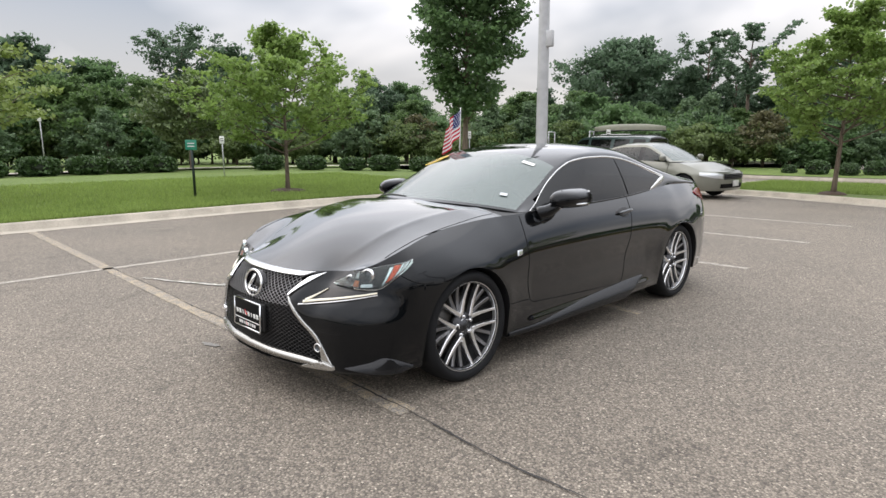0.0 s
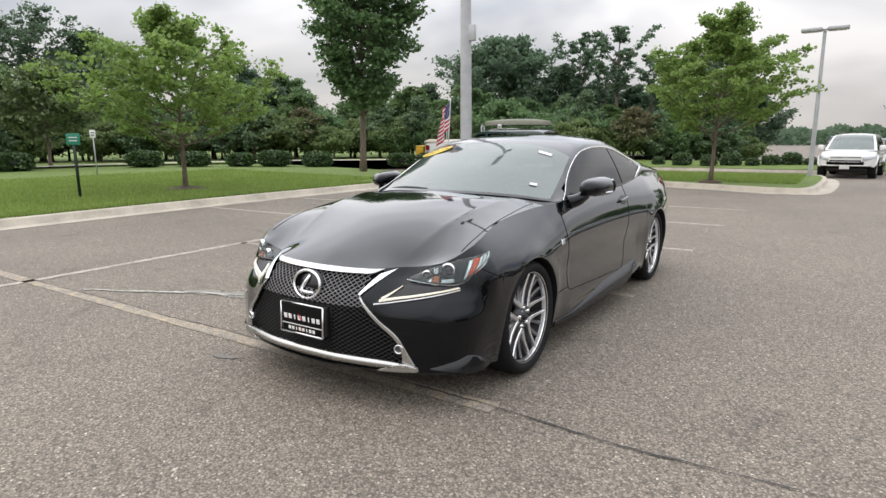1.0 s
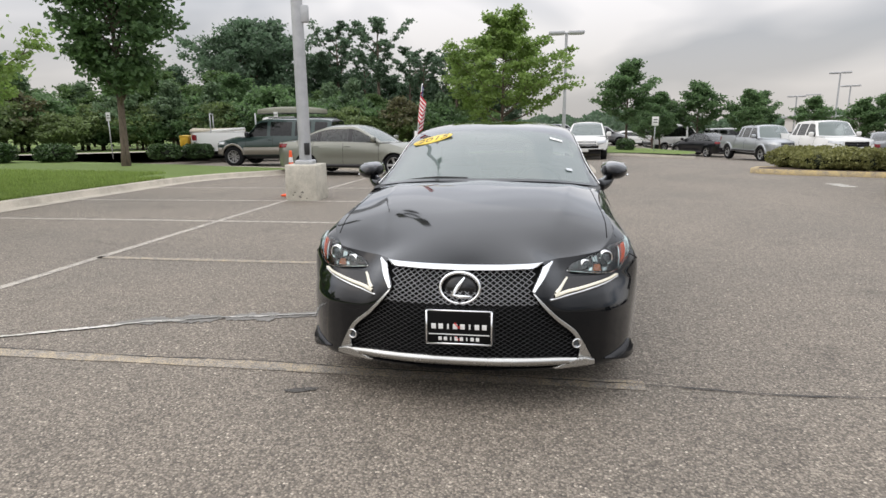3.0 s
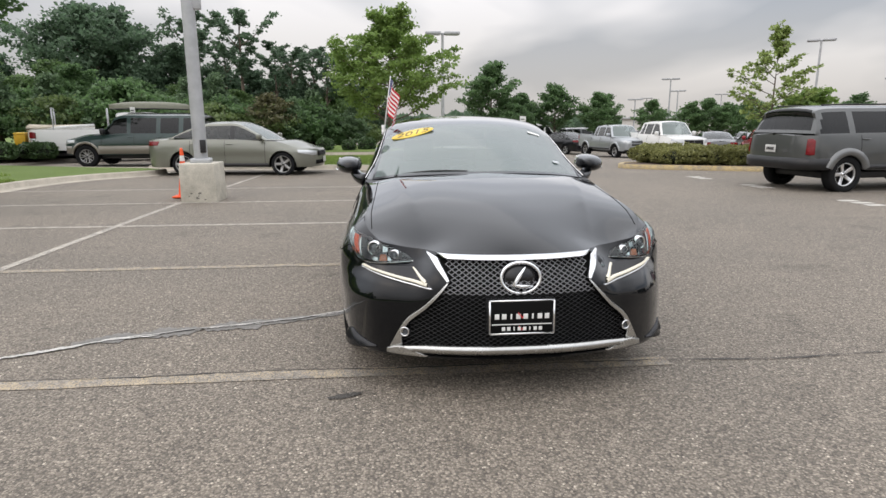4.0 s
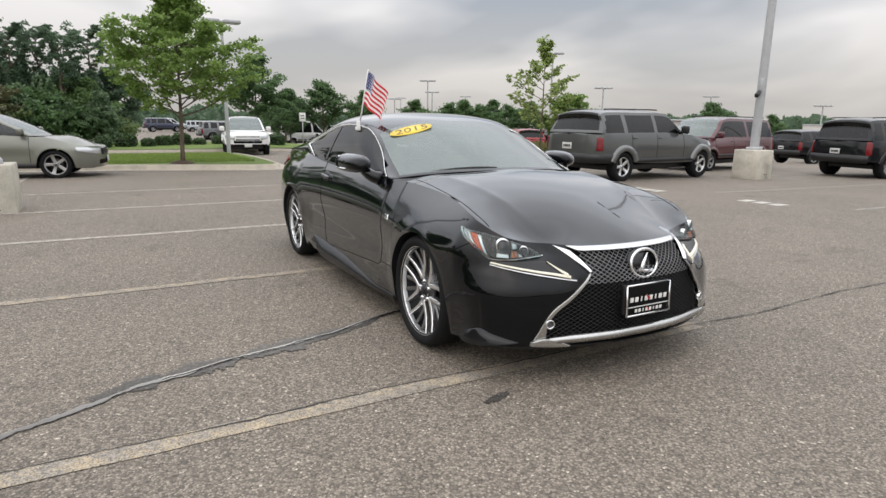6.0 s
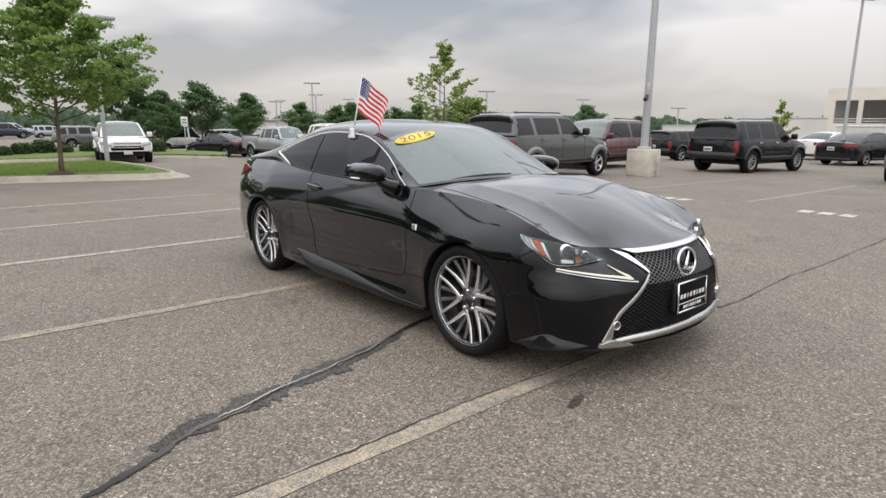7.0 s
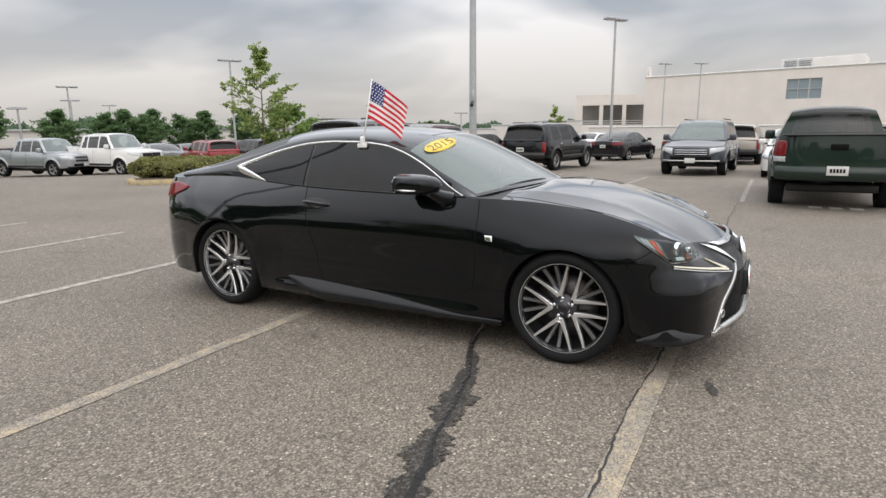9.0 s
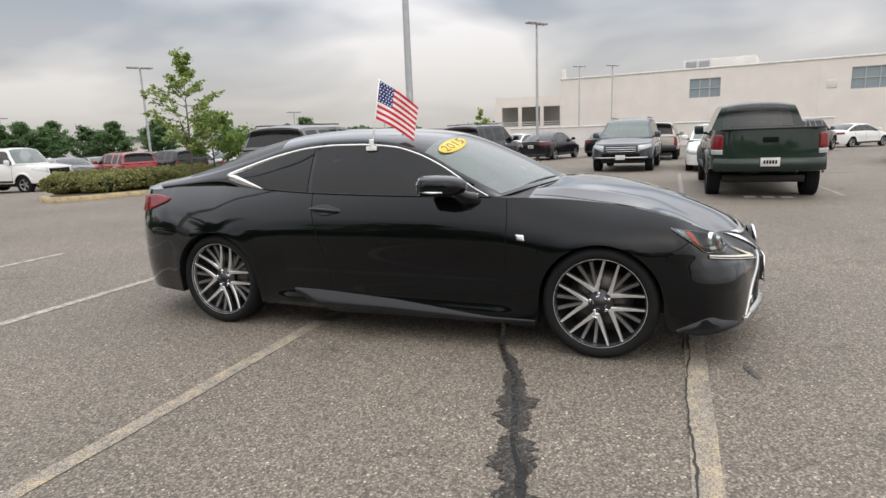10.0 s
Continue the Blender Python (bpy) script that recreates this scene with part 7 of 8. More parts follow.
def sign(at, h, w, ph, face, post, turn, label, pr=0.022):
    x, y = at
    z = gz(x, y) + (0.15 + bank(x, y) if y < -8.9 else 0.0)
    ob = thing("sign_post", label, "sign", "signs", at=pose(x, y, z, 0, 0, turn))
    part("post", tube("post", [(0, 0, -0.05), (0, 0, h)], pr, post, 8), None, ob)
    pn = part("panel", box("panel", (0.012, w, ph), (0.03, 0, h - ph / 2), face, 0.004), None, ob)
    for k in range(2):
        part("lettering_bar", box("lettering_bar", (0.004, w * 0.6, ph * 0.10), (0.039, 0, h - ph * (0.35 + 0.28 * k)), M_POSTG if face is M_SIGNW else M_SIGNW), None, pn)
    return ob


sign((-2.0, -11.45), 1.36, 0.26, 0.24, M_SIGNG, M_POSTG, 55, "small green sign on a dark post in the lawn", 0.032)
sign((-6.3, -19.3), 1.5, 0.18, 0.28, M_SIGNW, M_GALV, 55, "small white sign on a grey post")
sign((-1.9, -27.0), 2.6, 0.16, 0.5, M_SIGNW, M_GALV, 55, "narrow white sign on a tall post")
sign((-18.4, -17.6), 1.9, 0.16, 0.36, M_SIGNW, M_GALV, 40, "white sign in front of the wood")
sign((-20.5, -11.0), 2.0, 0.18, 0.36, M_SIGNW, M_GALV, 20, "white sign in front of the wood")
sign((-27.0, 6.4), 2.0, 0.32, 0.45, M_SIGNW, M_GALV, -10, "white sign on a post by the far lawn")

# paths and lawns beyond
k_ob, inner = kerb_run("kerb_3", [(-14.0, 7.0), (-13.5, 6.8), (-12.9, 7.5), (-12.1, 9.9), (-11.7, 12.4), (-12.3, 15.2), (-13.9, 16.1), (-15.4, 15.1), (-15.4, 10.0), (-14.7, 7.5)], True, worn_paint("faded_yellow_kerb", (0.60, 0.45, 0.20), 0.55, 4))
fill("planting_bed", [tuple(q) for q in inner], 0.13, M_MULCH, "planting bed of brown mulch")
k_ob, inner = kerb_run("kerb_4", [(-25.0, -6.0), (-24.9, 0.5), (-25.4, 5.0), (-26.0, 7.2), (-27.4, 8.4), (-31.0, 8.8), (-33.5, 7.6), (-34.0, 4.0), (-33.8, -4.0), (-31.0, -8.0), (-26.0, -8.0)], True)
fill("lawn_3", [tuple(q) for q in inner], 0.13, M_GRASS, "green lawn with small trees beyond the aisle", lambda x, y: 0.25 * math.exp(-((x + 29) / 3.0) ** 2))
fill("lawn_4", [(-16.5, -26), (-9, -26), (24, -24), (60, -40), (40, -120), (-60, -120), (-120, -40), (-110, -10), (-60, -7), (-36, -9.5), (-26, -13.5), (-20, -17)], 0.03, M_GRASS, "rough green ground under the wood", lambda x, y: 0.42)
structure("path", flat_strip("path", [(30, -23.2), (4, -24.8), (-9, -25.0), (-15.5, -22.5), (-20.5, -16.5), (-26, -11.0), (-36, -8.6)], 1.5, concrete("path_concrete", (0.50, 0.46, 0.39)), 0.49, 0, 1, 0.6), "pale concrete path in front of the wood")


def mulch_ring(at, r, z, seed):
    """A low mound of bark mulch round a trunk."""
    rnd = random.Random(seed)
    g = np.zeros((4, 28, 3))
    for i, (k, h) in enumerate(((1.0, -0.02), (0.8, 0.04), (0.45, 0.07), (0.02, 0.08))):
        for j in range(28):
            a = 2 * math.pi * j / 28
            q = r * k * (1 + 0.12 * noise.noise((2 * math.cos(a), 2 * math.sin(a), seed)))
            g[i, j] = (at[0] + q * math.cos(a), at[1] + q * math.sin(a), z + h + rnd.uniform(-0.008, 0.008))
    structure("mulch_bed", grid_mesh("mulch_bed", g, M_MULCH, closed=True), "round bed of brown bark mulch")


mulch_ring((-14.05, -0.73), 0.34, gz(-14.05, -0.73) + 0.14, 3)
mulch_ring((-4.5, -11.4), 0.55, gz(-4.5, -11.4) + 0.14 + bank(-4.5, -11.4), 4)


def stencil(at, turn, n, seed):
    rnd = random.Random(seed)
    for k in range(n):
        x, y = at
        c, s = math.cos(radians(turn)), math.sin(radians(turn))
        px, py = x + c * (k - (n - 1) / 2) * 0.30, y + s * (k - (n - 1) / 2) * 0.30
        structure("bay_marking", flat_strip("bay_marking", [(px - c * 0.10, py - s * 0.10), (px + c * 0.10, py + s * 0.10)], 0.34, M_MARK, 0.005, 0.02, seed + k, 0.1), "worn white stencilled marking bar")


for i, (x, y, tn) in enumerate(((-4.42, 7.34, 0), (-2.03, 7.61, 0), (0.63, 7.72, 0), (3.43, 7.94, 0), (6.0, 8.1, 0), (-7.3, 7.3, 0), (-9.6, 7.2, 0))):
    stencil((x, y), tn, 3, 40 + i)

# stains: the damp patch and pale residue along the crack, an oil mark, a drip spot


def blot(at, r, mat, seed, lift=0.006, squash=1.0, turn=0.0, label="dark stain on the asphalt"):
    rnd = random.Random(seed)
    n = 40
    c, s = math.cos(turn), math.sin(turn)
    verts = [(at[0], at[1], gz(*at) + lift)]
    off = rnd.uniform(0, 9)
    for k in range(n):
        a = 2 * math.pi * k / n
        q = r * (1 + 0.45 * noise.noise((off + 2.2 * math.cos(a), 2.2 * math.sin(a), seed)) + 0.25 * noise.noise((off + 7 * math.cos(a), 7 * math.sin(a), seed)) + rnd.uniform(-0.06, 0.06))
        x, y = q * math.cos(a), q * squash * math.sin(a)
        x, y = at[0] + c * x - s * y, at[1] + s * x + c * y
        verts.append((x, y, gz(x, y) + lift))
    structure("stain", mesh_of("stain", verts, [(0, 1 + k, 1 + (k + 1) % n) for k in range(n)], mat), label)




def ragged(name, pts, width, mat, seed, lift, label, tooth=0.6, fine=0.35):
    """A blotch that follows a line, its two edges ragged like soaked asphalt."""
    rnd = random.Random(seed)
    p = crv(pts, 520)
    d = np.gradient(p, axis=0)
    d /= np.linalg.norm(d, axis=1)[:, None]
    w = np.interp(np.linspace(0, 1, 520), np.linspace(0, 1, len(width)), width)
    g = np.zeros((2, 520, 3))
    for r, sg in ((0, 1), (1, -1)):
        for i in range(520):
            k = 1 + tooth * noise.noise((i * 0.031, seed + r * 7, 0)) * 1.3 + fine * noise.noise((i * 0.11, seed + r * 7, 3)) * 1.2 + fine * 0.6 * noise.noise((i * 0.33, seed + r * 7, 5)) + rnd.uniform(-0.04, 0.04)
            o = sg * w[i] / 2 * max(0.1, k)
            g[r, i] = (p[i, 0] - d[i, 1] * o, p[i, 1] + d[i, 0] * o, 0)
            g[r, i, 2] = gz(g[r, i, 0], g[r, i, 1]) + lift
    structure(name, grid_mesh(name, g, mat), label)


damp = [(0.60, 0.4), (0.68, -0.50), (0.80, -0.90), (0.91, -1.13), (0.99, -1.40), (1.05, -1.62), (1.11, -1.90), (1.16, -2.10), (1.22, -2.36), (1.32, -2.6)]
ragged("damp_patch", damp, [0.02, 0.025, 0.045, 0.075, 0.12, 0.15, 0.13, 0.15, 0.14, 0.05], M_WET, 8, 0.0055, "dark damp patch spreading from a crack", 0.8, 0.5)
wet = crack_path([(0.62, 0.3), (0.68, -0.50), (0.80, -0.90), (0.92, -1.15), (1.0, -1.42), (1.07, -1.70), (1.12, -1.95), (1.17, -2.1), (1.23, -2.36), (1.38, -2.62), (1.48, -2.81), (1.62, -3.1), (1.80, -3.5)], 14, 0.045)[::4]
ragged("crack_sealant", wet, [0.010, 0.010, 0.014, 0.020, 0.024, 0.022, 0.026, 0.034, 0.036, 0.030, 0.012], M_SEAL, 9, 0.009, "wet shiny sealant along a crack", 0.8, 0.9)


def broken_edge():
    """The crack's low wet lip."""
    n = 300
    p = crv(wet[len(wet) // 9:len(wet) * 7 // 10], n)
    d = np.gradient(p, axis=0)
    d /= np.linalg.norm(d, axis=1)[:, None]
    g = np.zeros((4, n, 3))
    for i in range(n):
        k = 0.55 + 0.7 * noise.noise((i * 0.05, 3, 0)) + 0.5 * noise.noise((i * 0.21, 8, 0))
        h = 0.004 * min(1.0, max(0.05, k)) * min(1.0, i / 40)
        o = 0.010 * noise.noise((i * 0.09, 1, 4)) + 0.006 * noise.noise((i * 0.4, 1, 9))
        for r, (off, z) in enumerate(((0.010, 0.0), (0.004, h), (-0.004, h * 0.9), (-0.016, 0.0))):
            x, y = p[i, 0] - d[i, 1] * (off + o), p[i, 1] + d[i, 0] * (off + o)
            g[r, i] = (x, y, gz(x, y) + 0.009 + z)
    structure("crack_lip", grid_mesh("crack_lip", g, M_SEAL), "low wet lip along a crack in the asphalt")


broken_edge()
blot((2.18, -0.86), 0.085, M_WET, 4, 0.006, 0.30, 1.9)
blot((-0.62, -0.60), 0.13, M_WET, 6, 0.006, 0.5, 0.4)
blot((0.35, 15.9), 0.45, M_WET, 7, 0.006, 0.5, 0.2)

# ---- the building and the parking deck ----


def building():
    ob = thing("showroom_building", "long cream rendered building with a flat roof and high windows", "building", at=pose(-9.7, 63.0, -0.57))
    L, H, D = 75.0, 7.05, 30.0
    t = math.atan2(-8.0, 45.0)
    ob.rotation_euler = (0, 0, t)
    wins = [(13.2, 2.8, 4.35, 1.8), (26.4, 3.1, 4.35, 1.85), (46.0, 3.4, 4.35, 1.85)]
    # front wall as slabs round the openings
    x = 0.0
    for wx, ww, wz, wh in wins:
        part("wall", box("wall", (wx - x, 0.4, H), ((wx + x) / 2, 0.2, H / 2), M_WALL), None, ob)
        part("wall", box("wall", (ww, 0.4, wz), (wx + ww / 2, 0.2, wz / 2), M_WALL), None, ob)
        part("wall", box("wall", (ww, 0.4, H - wz - wh), (wx + ww / 2, 0.2, (H + wz + wh) / 2), M_WALL), None, ob)
        win = part("window", box("window", (ww, 0.06, wh), (wx + ww / 2, 0.22, wz + wh / 2), M_WINB), None, ob, "blue-tinted window")
        for k in range(4):
            part("frame", box("frame", (0.07, 0.10, wh), (wx + ww * k / 3, 0.15, wz + wh / 2), M_GALV), None, win)
        for k in range(3):
            part("frame", box("frame", (ww, 0.10, 0.07), (wx + ww / 2, 0.14, wz + wh * k / 2), M_GALV), None, win)
        x = wx + ww
    part("wall", box("wall", (L - x, 0.4, H), ((L + x) / 2, 0.2, H / 2), M_WALL), None, ob)
    part("wall", box("wall", (0.4, D, H), (0.2, D / 2 + 0.4, H / 2), M_WALL), None, ob)
    part("roof", box("roof", (L, D, 0.3), (L / 2, D / 2 + 0.4, H - 0.6), M_WALLG), None, ob)
    part("coping", box("coping", (L + 0.2, 0.6, 0.14), (L / 2, 0.2, H + 0.06), M_SIGNW, 0.03), None, ob)
    part("corner_fin", box("corner_fin", (0.5, 0.5, 1.2), (0.25, 0.25, H + 0.5), M_WALL, 0.05, None, 2, 0.6), None, ob)
    part("plant_room", box("plant_room", (7.0, 5.0, 1.5), (15.0, 9.0, H + 0.75), M_WALLG, 0.05), None, ob)
    for k in range(2):
        lv = part("louvre", box("louvre", (1.1, 0.1, 1.2), (12.3 + 1.3 * k, 6.45, H + 0.85), M_GALV, 0.02), None, ob)
        for j in range(5):
            part("slat", box("slat", (1.0, 0.06, 0.03), (12.3 + 1.3 * k, 6.38, H + 0.4 + 0.2 * j), M_TRIM), None, lv)
    for k in range(7):
        part("wall_joint", box("wall_joint", (0.04, 0.02, H), (9.0 * k + 6.0, -0.003, H / 2), M_WALLG), None, ob)
    part("wall_vent", box("wall_vent", (0.8, 0.06, 0.7), (25.0, -0.02, 4.9), M_WALLG, 0.02), None, ob)
    low = thing("low_wall", "pale rendered low wall in front of the building", "wall", at=pose(-13.0, 53.8, -0.57, 0, 0, 1.5))
    part("wall", box("wall", (27.5, 0.3, 1.95), (13.7, 0.15, 0.98), M_WALLG), None, low)
    part("coping", box("coping", (27.7, 0.45, 0.12), (13.7, 0.15, 2.0), M_SIGNW, 0.03), None, low)
    deck = thing("parking_deck", "pale concrete parking deck with dark open bays", "parking deck", at=pose(-18.6, 68.4, -0.57, 0, 0, 13))
    for z, h in ((0.0, 2.3), (4.6, 1.2)):
        part("wall", box("wall", (8.6, 0.5, h), (4.3, 0.25, z + h / 2), M_WALL), None, deck)
    for k in range(4):
        part("column", box("column", (0.9 if k in (0, 3) else 0.45, 0.5, 2.3), (0.3 + 2.65 * k, 0.25, 3.45), M_WALL), None, deck)
    part("back_wall", box("back_wall", (8.6, 0.3, 5.6), (4.3, 8.0, 2.8), M_DARKIN), None, deck)
    part("floor_slab", box("floor_slab", (8.6, 8.0, 0.3), (4.3, 4.2, 2.15), M_WALLG), None, deck)
    part("roof_slab", box("roof_slab", (8.6, 8.0, 0.3), (4.3, 4.2, 5.5), M_WALLG), None, deck)
    part("railing", tube("railing", [(0.3, 0.05, 2.75), (8.3, 0.05, 2.75)], 0.04, M_SIGNW, 6), None, deck)
    part("railing", tube("railing", [(0.3, 0.05, 2.5), (8.3, 0.05, 2.5)], 0.04, M_SIGNW, 6), None, deck)
    ramp = thing("ramp_wall", "long low pale ramp wall", "wall", at=pose(-25.5, 49.0, -0.57, 0, 0, 22))
    for k in range(3):
        part("wall", box("wall", (4.6, 0.3, 1.9 + 0.35 * k), (2.0 + 4.2 * k, 0.5 * k, 0.95 + 0.17 * k), M_WALLG), None, ramp)
        part("coping", box("coping", (4.7, 0.4, 0.12), (2.0 + 4.2 * k, 0.5 * k, 1.95 + 0.35 * k), M_GALV, 0.02), None, ramp)
    far = thing("far_building", "long pale building far beyond the lot", "building", at=pose(-75, 62, -0.57, 0, 0, 40))
    part("wall", box("wall", (60, 12, 2.3), (0, 0, 1.15), M_WALLG, 0.05), None, far)
    part("roof", box("roof", (61, 13, 0.25), (0, 0, 2.42), M_GALV, 0.05), None, far)


building()

# ---- trees, hedges, grass ----


def leaf_mesh(name, centres, size, mat, seed, up=0.35, long=1.5):
    """Small diamond leaves at the given points, each turned its own way."""
    rng = np.random.default_rng(seed)
    c = np.asarray(centres)
    n = len(c)
    nrm = rng.normal(size=(n, 3))
    nrm[:, 2] = np.abs(nrm[:, 2]) + up
    nrm /= np.linalg.norm(nrm, axis=1)[:, None]
    a = np.cross(nrm, rng.normal(size=(n, 3)))
    a /= np.linalg.norm(a, axis=1)[:, None]
    b = np.cross(nrm, a)
    s = size * rng.uniform(0.6, 1.35, (n, 1))
    v = np.stack([c - a * s * long / 2, c + b * s / 2 - nrm * s * 0.12, c + a * s * long / 2, c - b * s / 2 - nrm * s * 0.12], 1).reshape(-1, 3)
    me = bpy.data.meshes.new(name)
    me.vertices.add(4 * n)
    me.vertices.foreach_set("co", v.astype(np.float32).ravel())
    me.loops.add(4 * n)
    me.loops.foreach_set("vertex_index", np.arange(4 * n, dtype=np.int32))
    me.polygons.add(n)
    me.polygons.foreach_set("loop_start", np.arange(0, 4 * n, 4, dtype=np.int32))
    me.materials.append(mat)
    me.update(calc_edges=True)
    me.validate()
    return me


SHAPES = {
    "maple": ([0, 0.12, 0.35, 0.6, 0.85, 1.0], [0.55, 0.95, 1.0, 0.72, 0.36, 0.08]),
    "full": ([0, 0.12, 0.35, 0.6, 0.85, 1.0], [0.45, 0.88, 1.0, 0.86, 0.55, 0.15]),
    "vase": ([0, 0.25, 0.5, 0.75, 0.92, 1.0], [0.32, 0.62, 0.92, 1.0, 0.72, 0.30]),
    "oval": ([0, 0.15, 0.4, 0.7, 0.9, 1.0], [0.45, 0.85, 1.0, 0.86, 0.52, 0.15]),
    "round": ([0, 0.2, 0.5, 0.8, 1.0], [0.60, 0.95, 1.0, 0.78, 0.25]),
    "gaunt": ([0, 0.3, 0.6, 0.85, 1.0], [0.35, 0.55, 0.8, 1.0, 0.45]),
    "bush": ([0, 0.25, 0.6, 0.85, 1.0], [0.85, 1.0, 0.9, 0.62, 0.25]),
}


def tree_meshes(h, cw, th, shape, mat, seed, nleaf, ls, limbs=16, clump=0.55, r0=None):
    """Trunk with limbs and twigs, and the crown's leaves, base at the origin."""
    rnd = random.Random(seed)
    prof = lambda t: float(np.interp(t, *SHAPES[shape]))
    r0 = r0 or 0.018 * h + 0.02
    bend = (rnd.uniform(-1, 1) * 0.03 * h, rnd.uniform(-1, 1) * 0.03 * h)
    stem = lambda t: np.array([bend[0] * math.sin(2.2 * t), bend[1] * math.sin(1.7 * t + 0.4), t * h * 0.92])
    bits = [tube("trunk", [stem(t) for t in np.linspace(-0.03, 1, 10)], np.r_[r0 * 1.35, np.linspace(r0, r0 * 0.12, 9)], M_BARK, 9)]
    tips = []
    for k in range(limbs):
        t = (k + rnd.random() * 0.8) / limbs
        z = th + (h - th) * t * 0.86
        p0 = stem(min(1, z / (h * 0.92)))
        az = k * 2.4 + rnd.uniform(-0.4, 0.4)
        tz = min(0.97, t + 0.10 + 0.1 * rnd.random())
        reach = prof(tz) * cw / 2 * rnd.uniform(0.72, 1.12)
        rise = (0.10 + 0.32 * (1 - t)) * reach + (h - th) * 0.10 + (0.5 * reach if shape in ("vase", "gaunt") else 0)
        p2 = p0 + np.array([math.cos(az) * reach, math.sin(az) * reach, rise])
        p1 = (p0 + p2) / 2 + np.array([0, 0, -0.10 * reach if shape not in ("vase",) else 0.05 * reach])
        limb = crv([p0, p1, p2], 7)
        bits.append(tube("limb", limb, np.linspace(r0 * 0.42 * (1 - 0.5 * t), 0.008, 7), M_BARK, 5))
        tips += [(limb[5], 0.8), (limb[6], 1.0), (limb[4], 0.6)]
        for j in range(5):
            q = limb[2 + j % 5]
            a2 = az + rnd.choice((-1, 1)) * rnd.uniform(0.5, 1.3)
            l2 = reach * rnd.uniform(0.25, 0.5)
            e = q + np.array([math.cos(a2) * l2, math.sin(a2) * l2, rnd.uniform(0.05, 0.45) * l2 + 0.05])
            bits.append(tube("twig", [q, (q + e) / 2 + np.array([0, 0, 0.03]), e], [0.012, 0.008, 0.004], M_BARK, 4))
            tips += [(e, 1.0), ((q + e) / 2, 0.7)]
    tips.append((stem(1.0), 0.8))
    tips.append((stem(1.0) + np.array([0, 0, 0.06 * h]), 0.5))
    rng = np.random.default_rng(seed)
    p = np.array([q for q, _ in tips])
    w = np.array([v for _, v in tips])
    idx = rng.choice(len(p), nleaf, p=w / w.sum())
    sig = clump * (cw / 5.0) ** 0.7
    off = rng.normal(size=(nleaf, 3)) * np.array([sig, sig, sig * 0.42])
    return merged("trunk", bits), leaf_mesh("crown", p[idx] + off, ls, mat, seed)


def plant_tree(name, label, at, meshes, turn=0.0, scale=1.0, z=None, group="trees", cat="tree", kind=""):
    x, y = at
    zz = gz(x, y) if z is None else z
    ob = thing(name, label, cat, group, kind, pose(x, y, zz, 0, 0, turn) @ Matrix.Diagonal((scale, scale, scale, 1)))
    part("trunk", meshes[0], None, ob)
    part("crown", meshes[1], None, ob)
    return ob


# the near ones, each of its own build
plant_tree("maple_tree", "young maple with bright green leaves on the lawn", (-4.5, -11.4), tree_meshes(4.3, 4.2, 0.95, "full", M_LEAF1, 11, 15000, 0.080, 30, 0.13, 0.06), 20, z=gz(-4.5, -11.4) + 0.14)
plant_tree("maple_tree", "young maple with bright green leaves on the lawn", (2.7, -13.8), tree_meshes(4.4, 4.5, 1.0, "maple", M_LEAF4, 12, 12000, 0.09, 22, 0.15, 0.07), 70, z=gz(2.7, -13.8) + 0.18)
plant_tree("maple_tree", "full green maple on a kerbed island", (-14.05, -0.73), tree_meshes(4.75, 4.0, 1.15, "full", M_LEAF1, 13, 19000, 0.076, 34, 0.125, 0.06), 320, z=gz(-14.05, -0.73) + 0.14)
plant_tree("elm_tree", "tall dark elm with a dense upright crown", (-13.75, -13.6), tree_meshes(7.7, 3.8, 1.9, "vase", M_LEAF2, 14, 20000, 0.13, 28, 0.30, 0.13), 30, z=gz(-13.75, -13.6) + 0.18)
plant_tree("young_tree", "slender young tree with sparse yellow-green leaves", (-13.0, 11.2), tree_meshes(4.4, 2.6, 0.9, "maple", M_LEAF4, 15, 2600, 0.085, 18, 0.11, 0.04), 10, z=gz(-13, 11.2) + 0.1)
plant_tree("young_tree", "small low tree with light green leaves", (-13.3, 12.6), tree_meshes(2.5, 2.2, 0.6, "oval", M_LEAF1, 16, 2500, 0.11, 12, 0.22, 0.04), 50, z=gz(-13.3, 12.6) + 0.1)
plant_tree("young_tree", "slender young tree near the building", (-10.0, 34.0), tree_meshes(3.3, 1.4, 1.0, "maple", M_LEAF4, 17, 500, 0.14, 9, 0.16, 0.04), 50, z=gz(-10, 34))
plant_tree("small_tree", "small round lime tree beside the path", (-7.4, -25.3), tree_meshes(4.4, 3.5, 1.1, "oval", leaf("lime_leaf", (0.035, 0.06, 0.02), (0.125, 0.175, 0.065)), 18, 9000, 0.13, 18, 0.32, 0.07), 50, z=gz(-7.4, -25.3) + 0.35)

# the far lot's trees
vases = [tree_meshes(4.6, 2.6, 1.25, "oval", M_LEAF2, 30 + k, 7000, 0.12, 20, 0.27, 0.07) for k in range(3)]
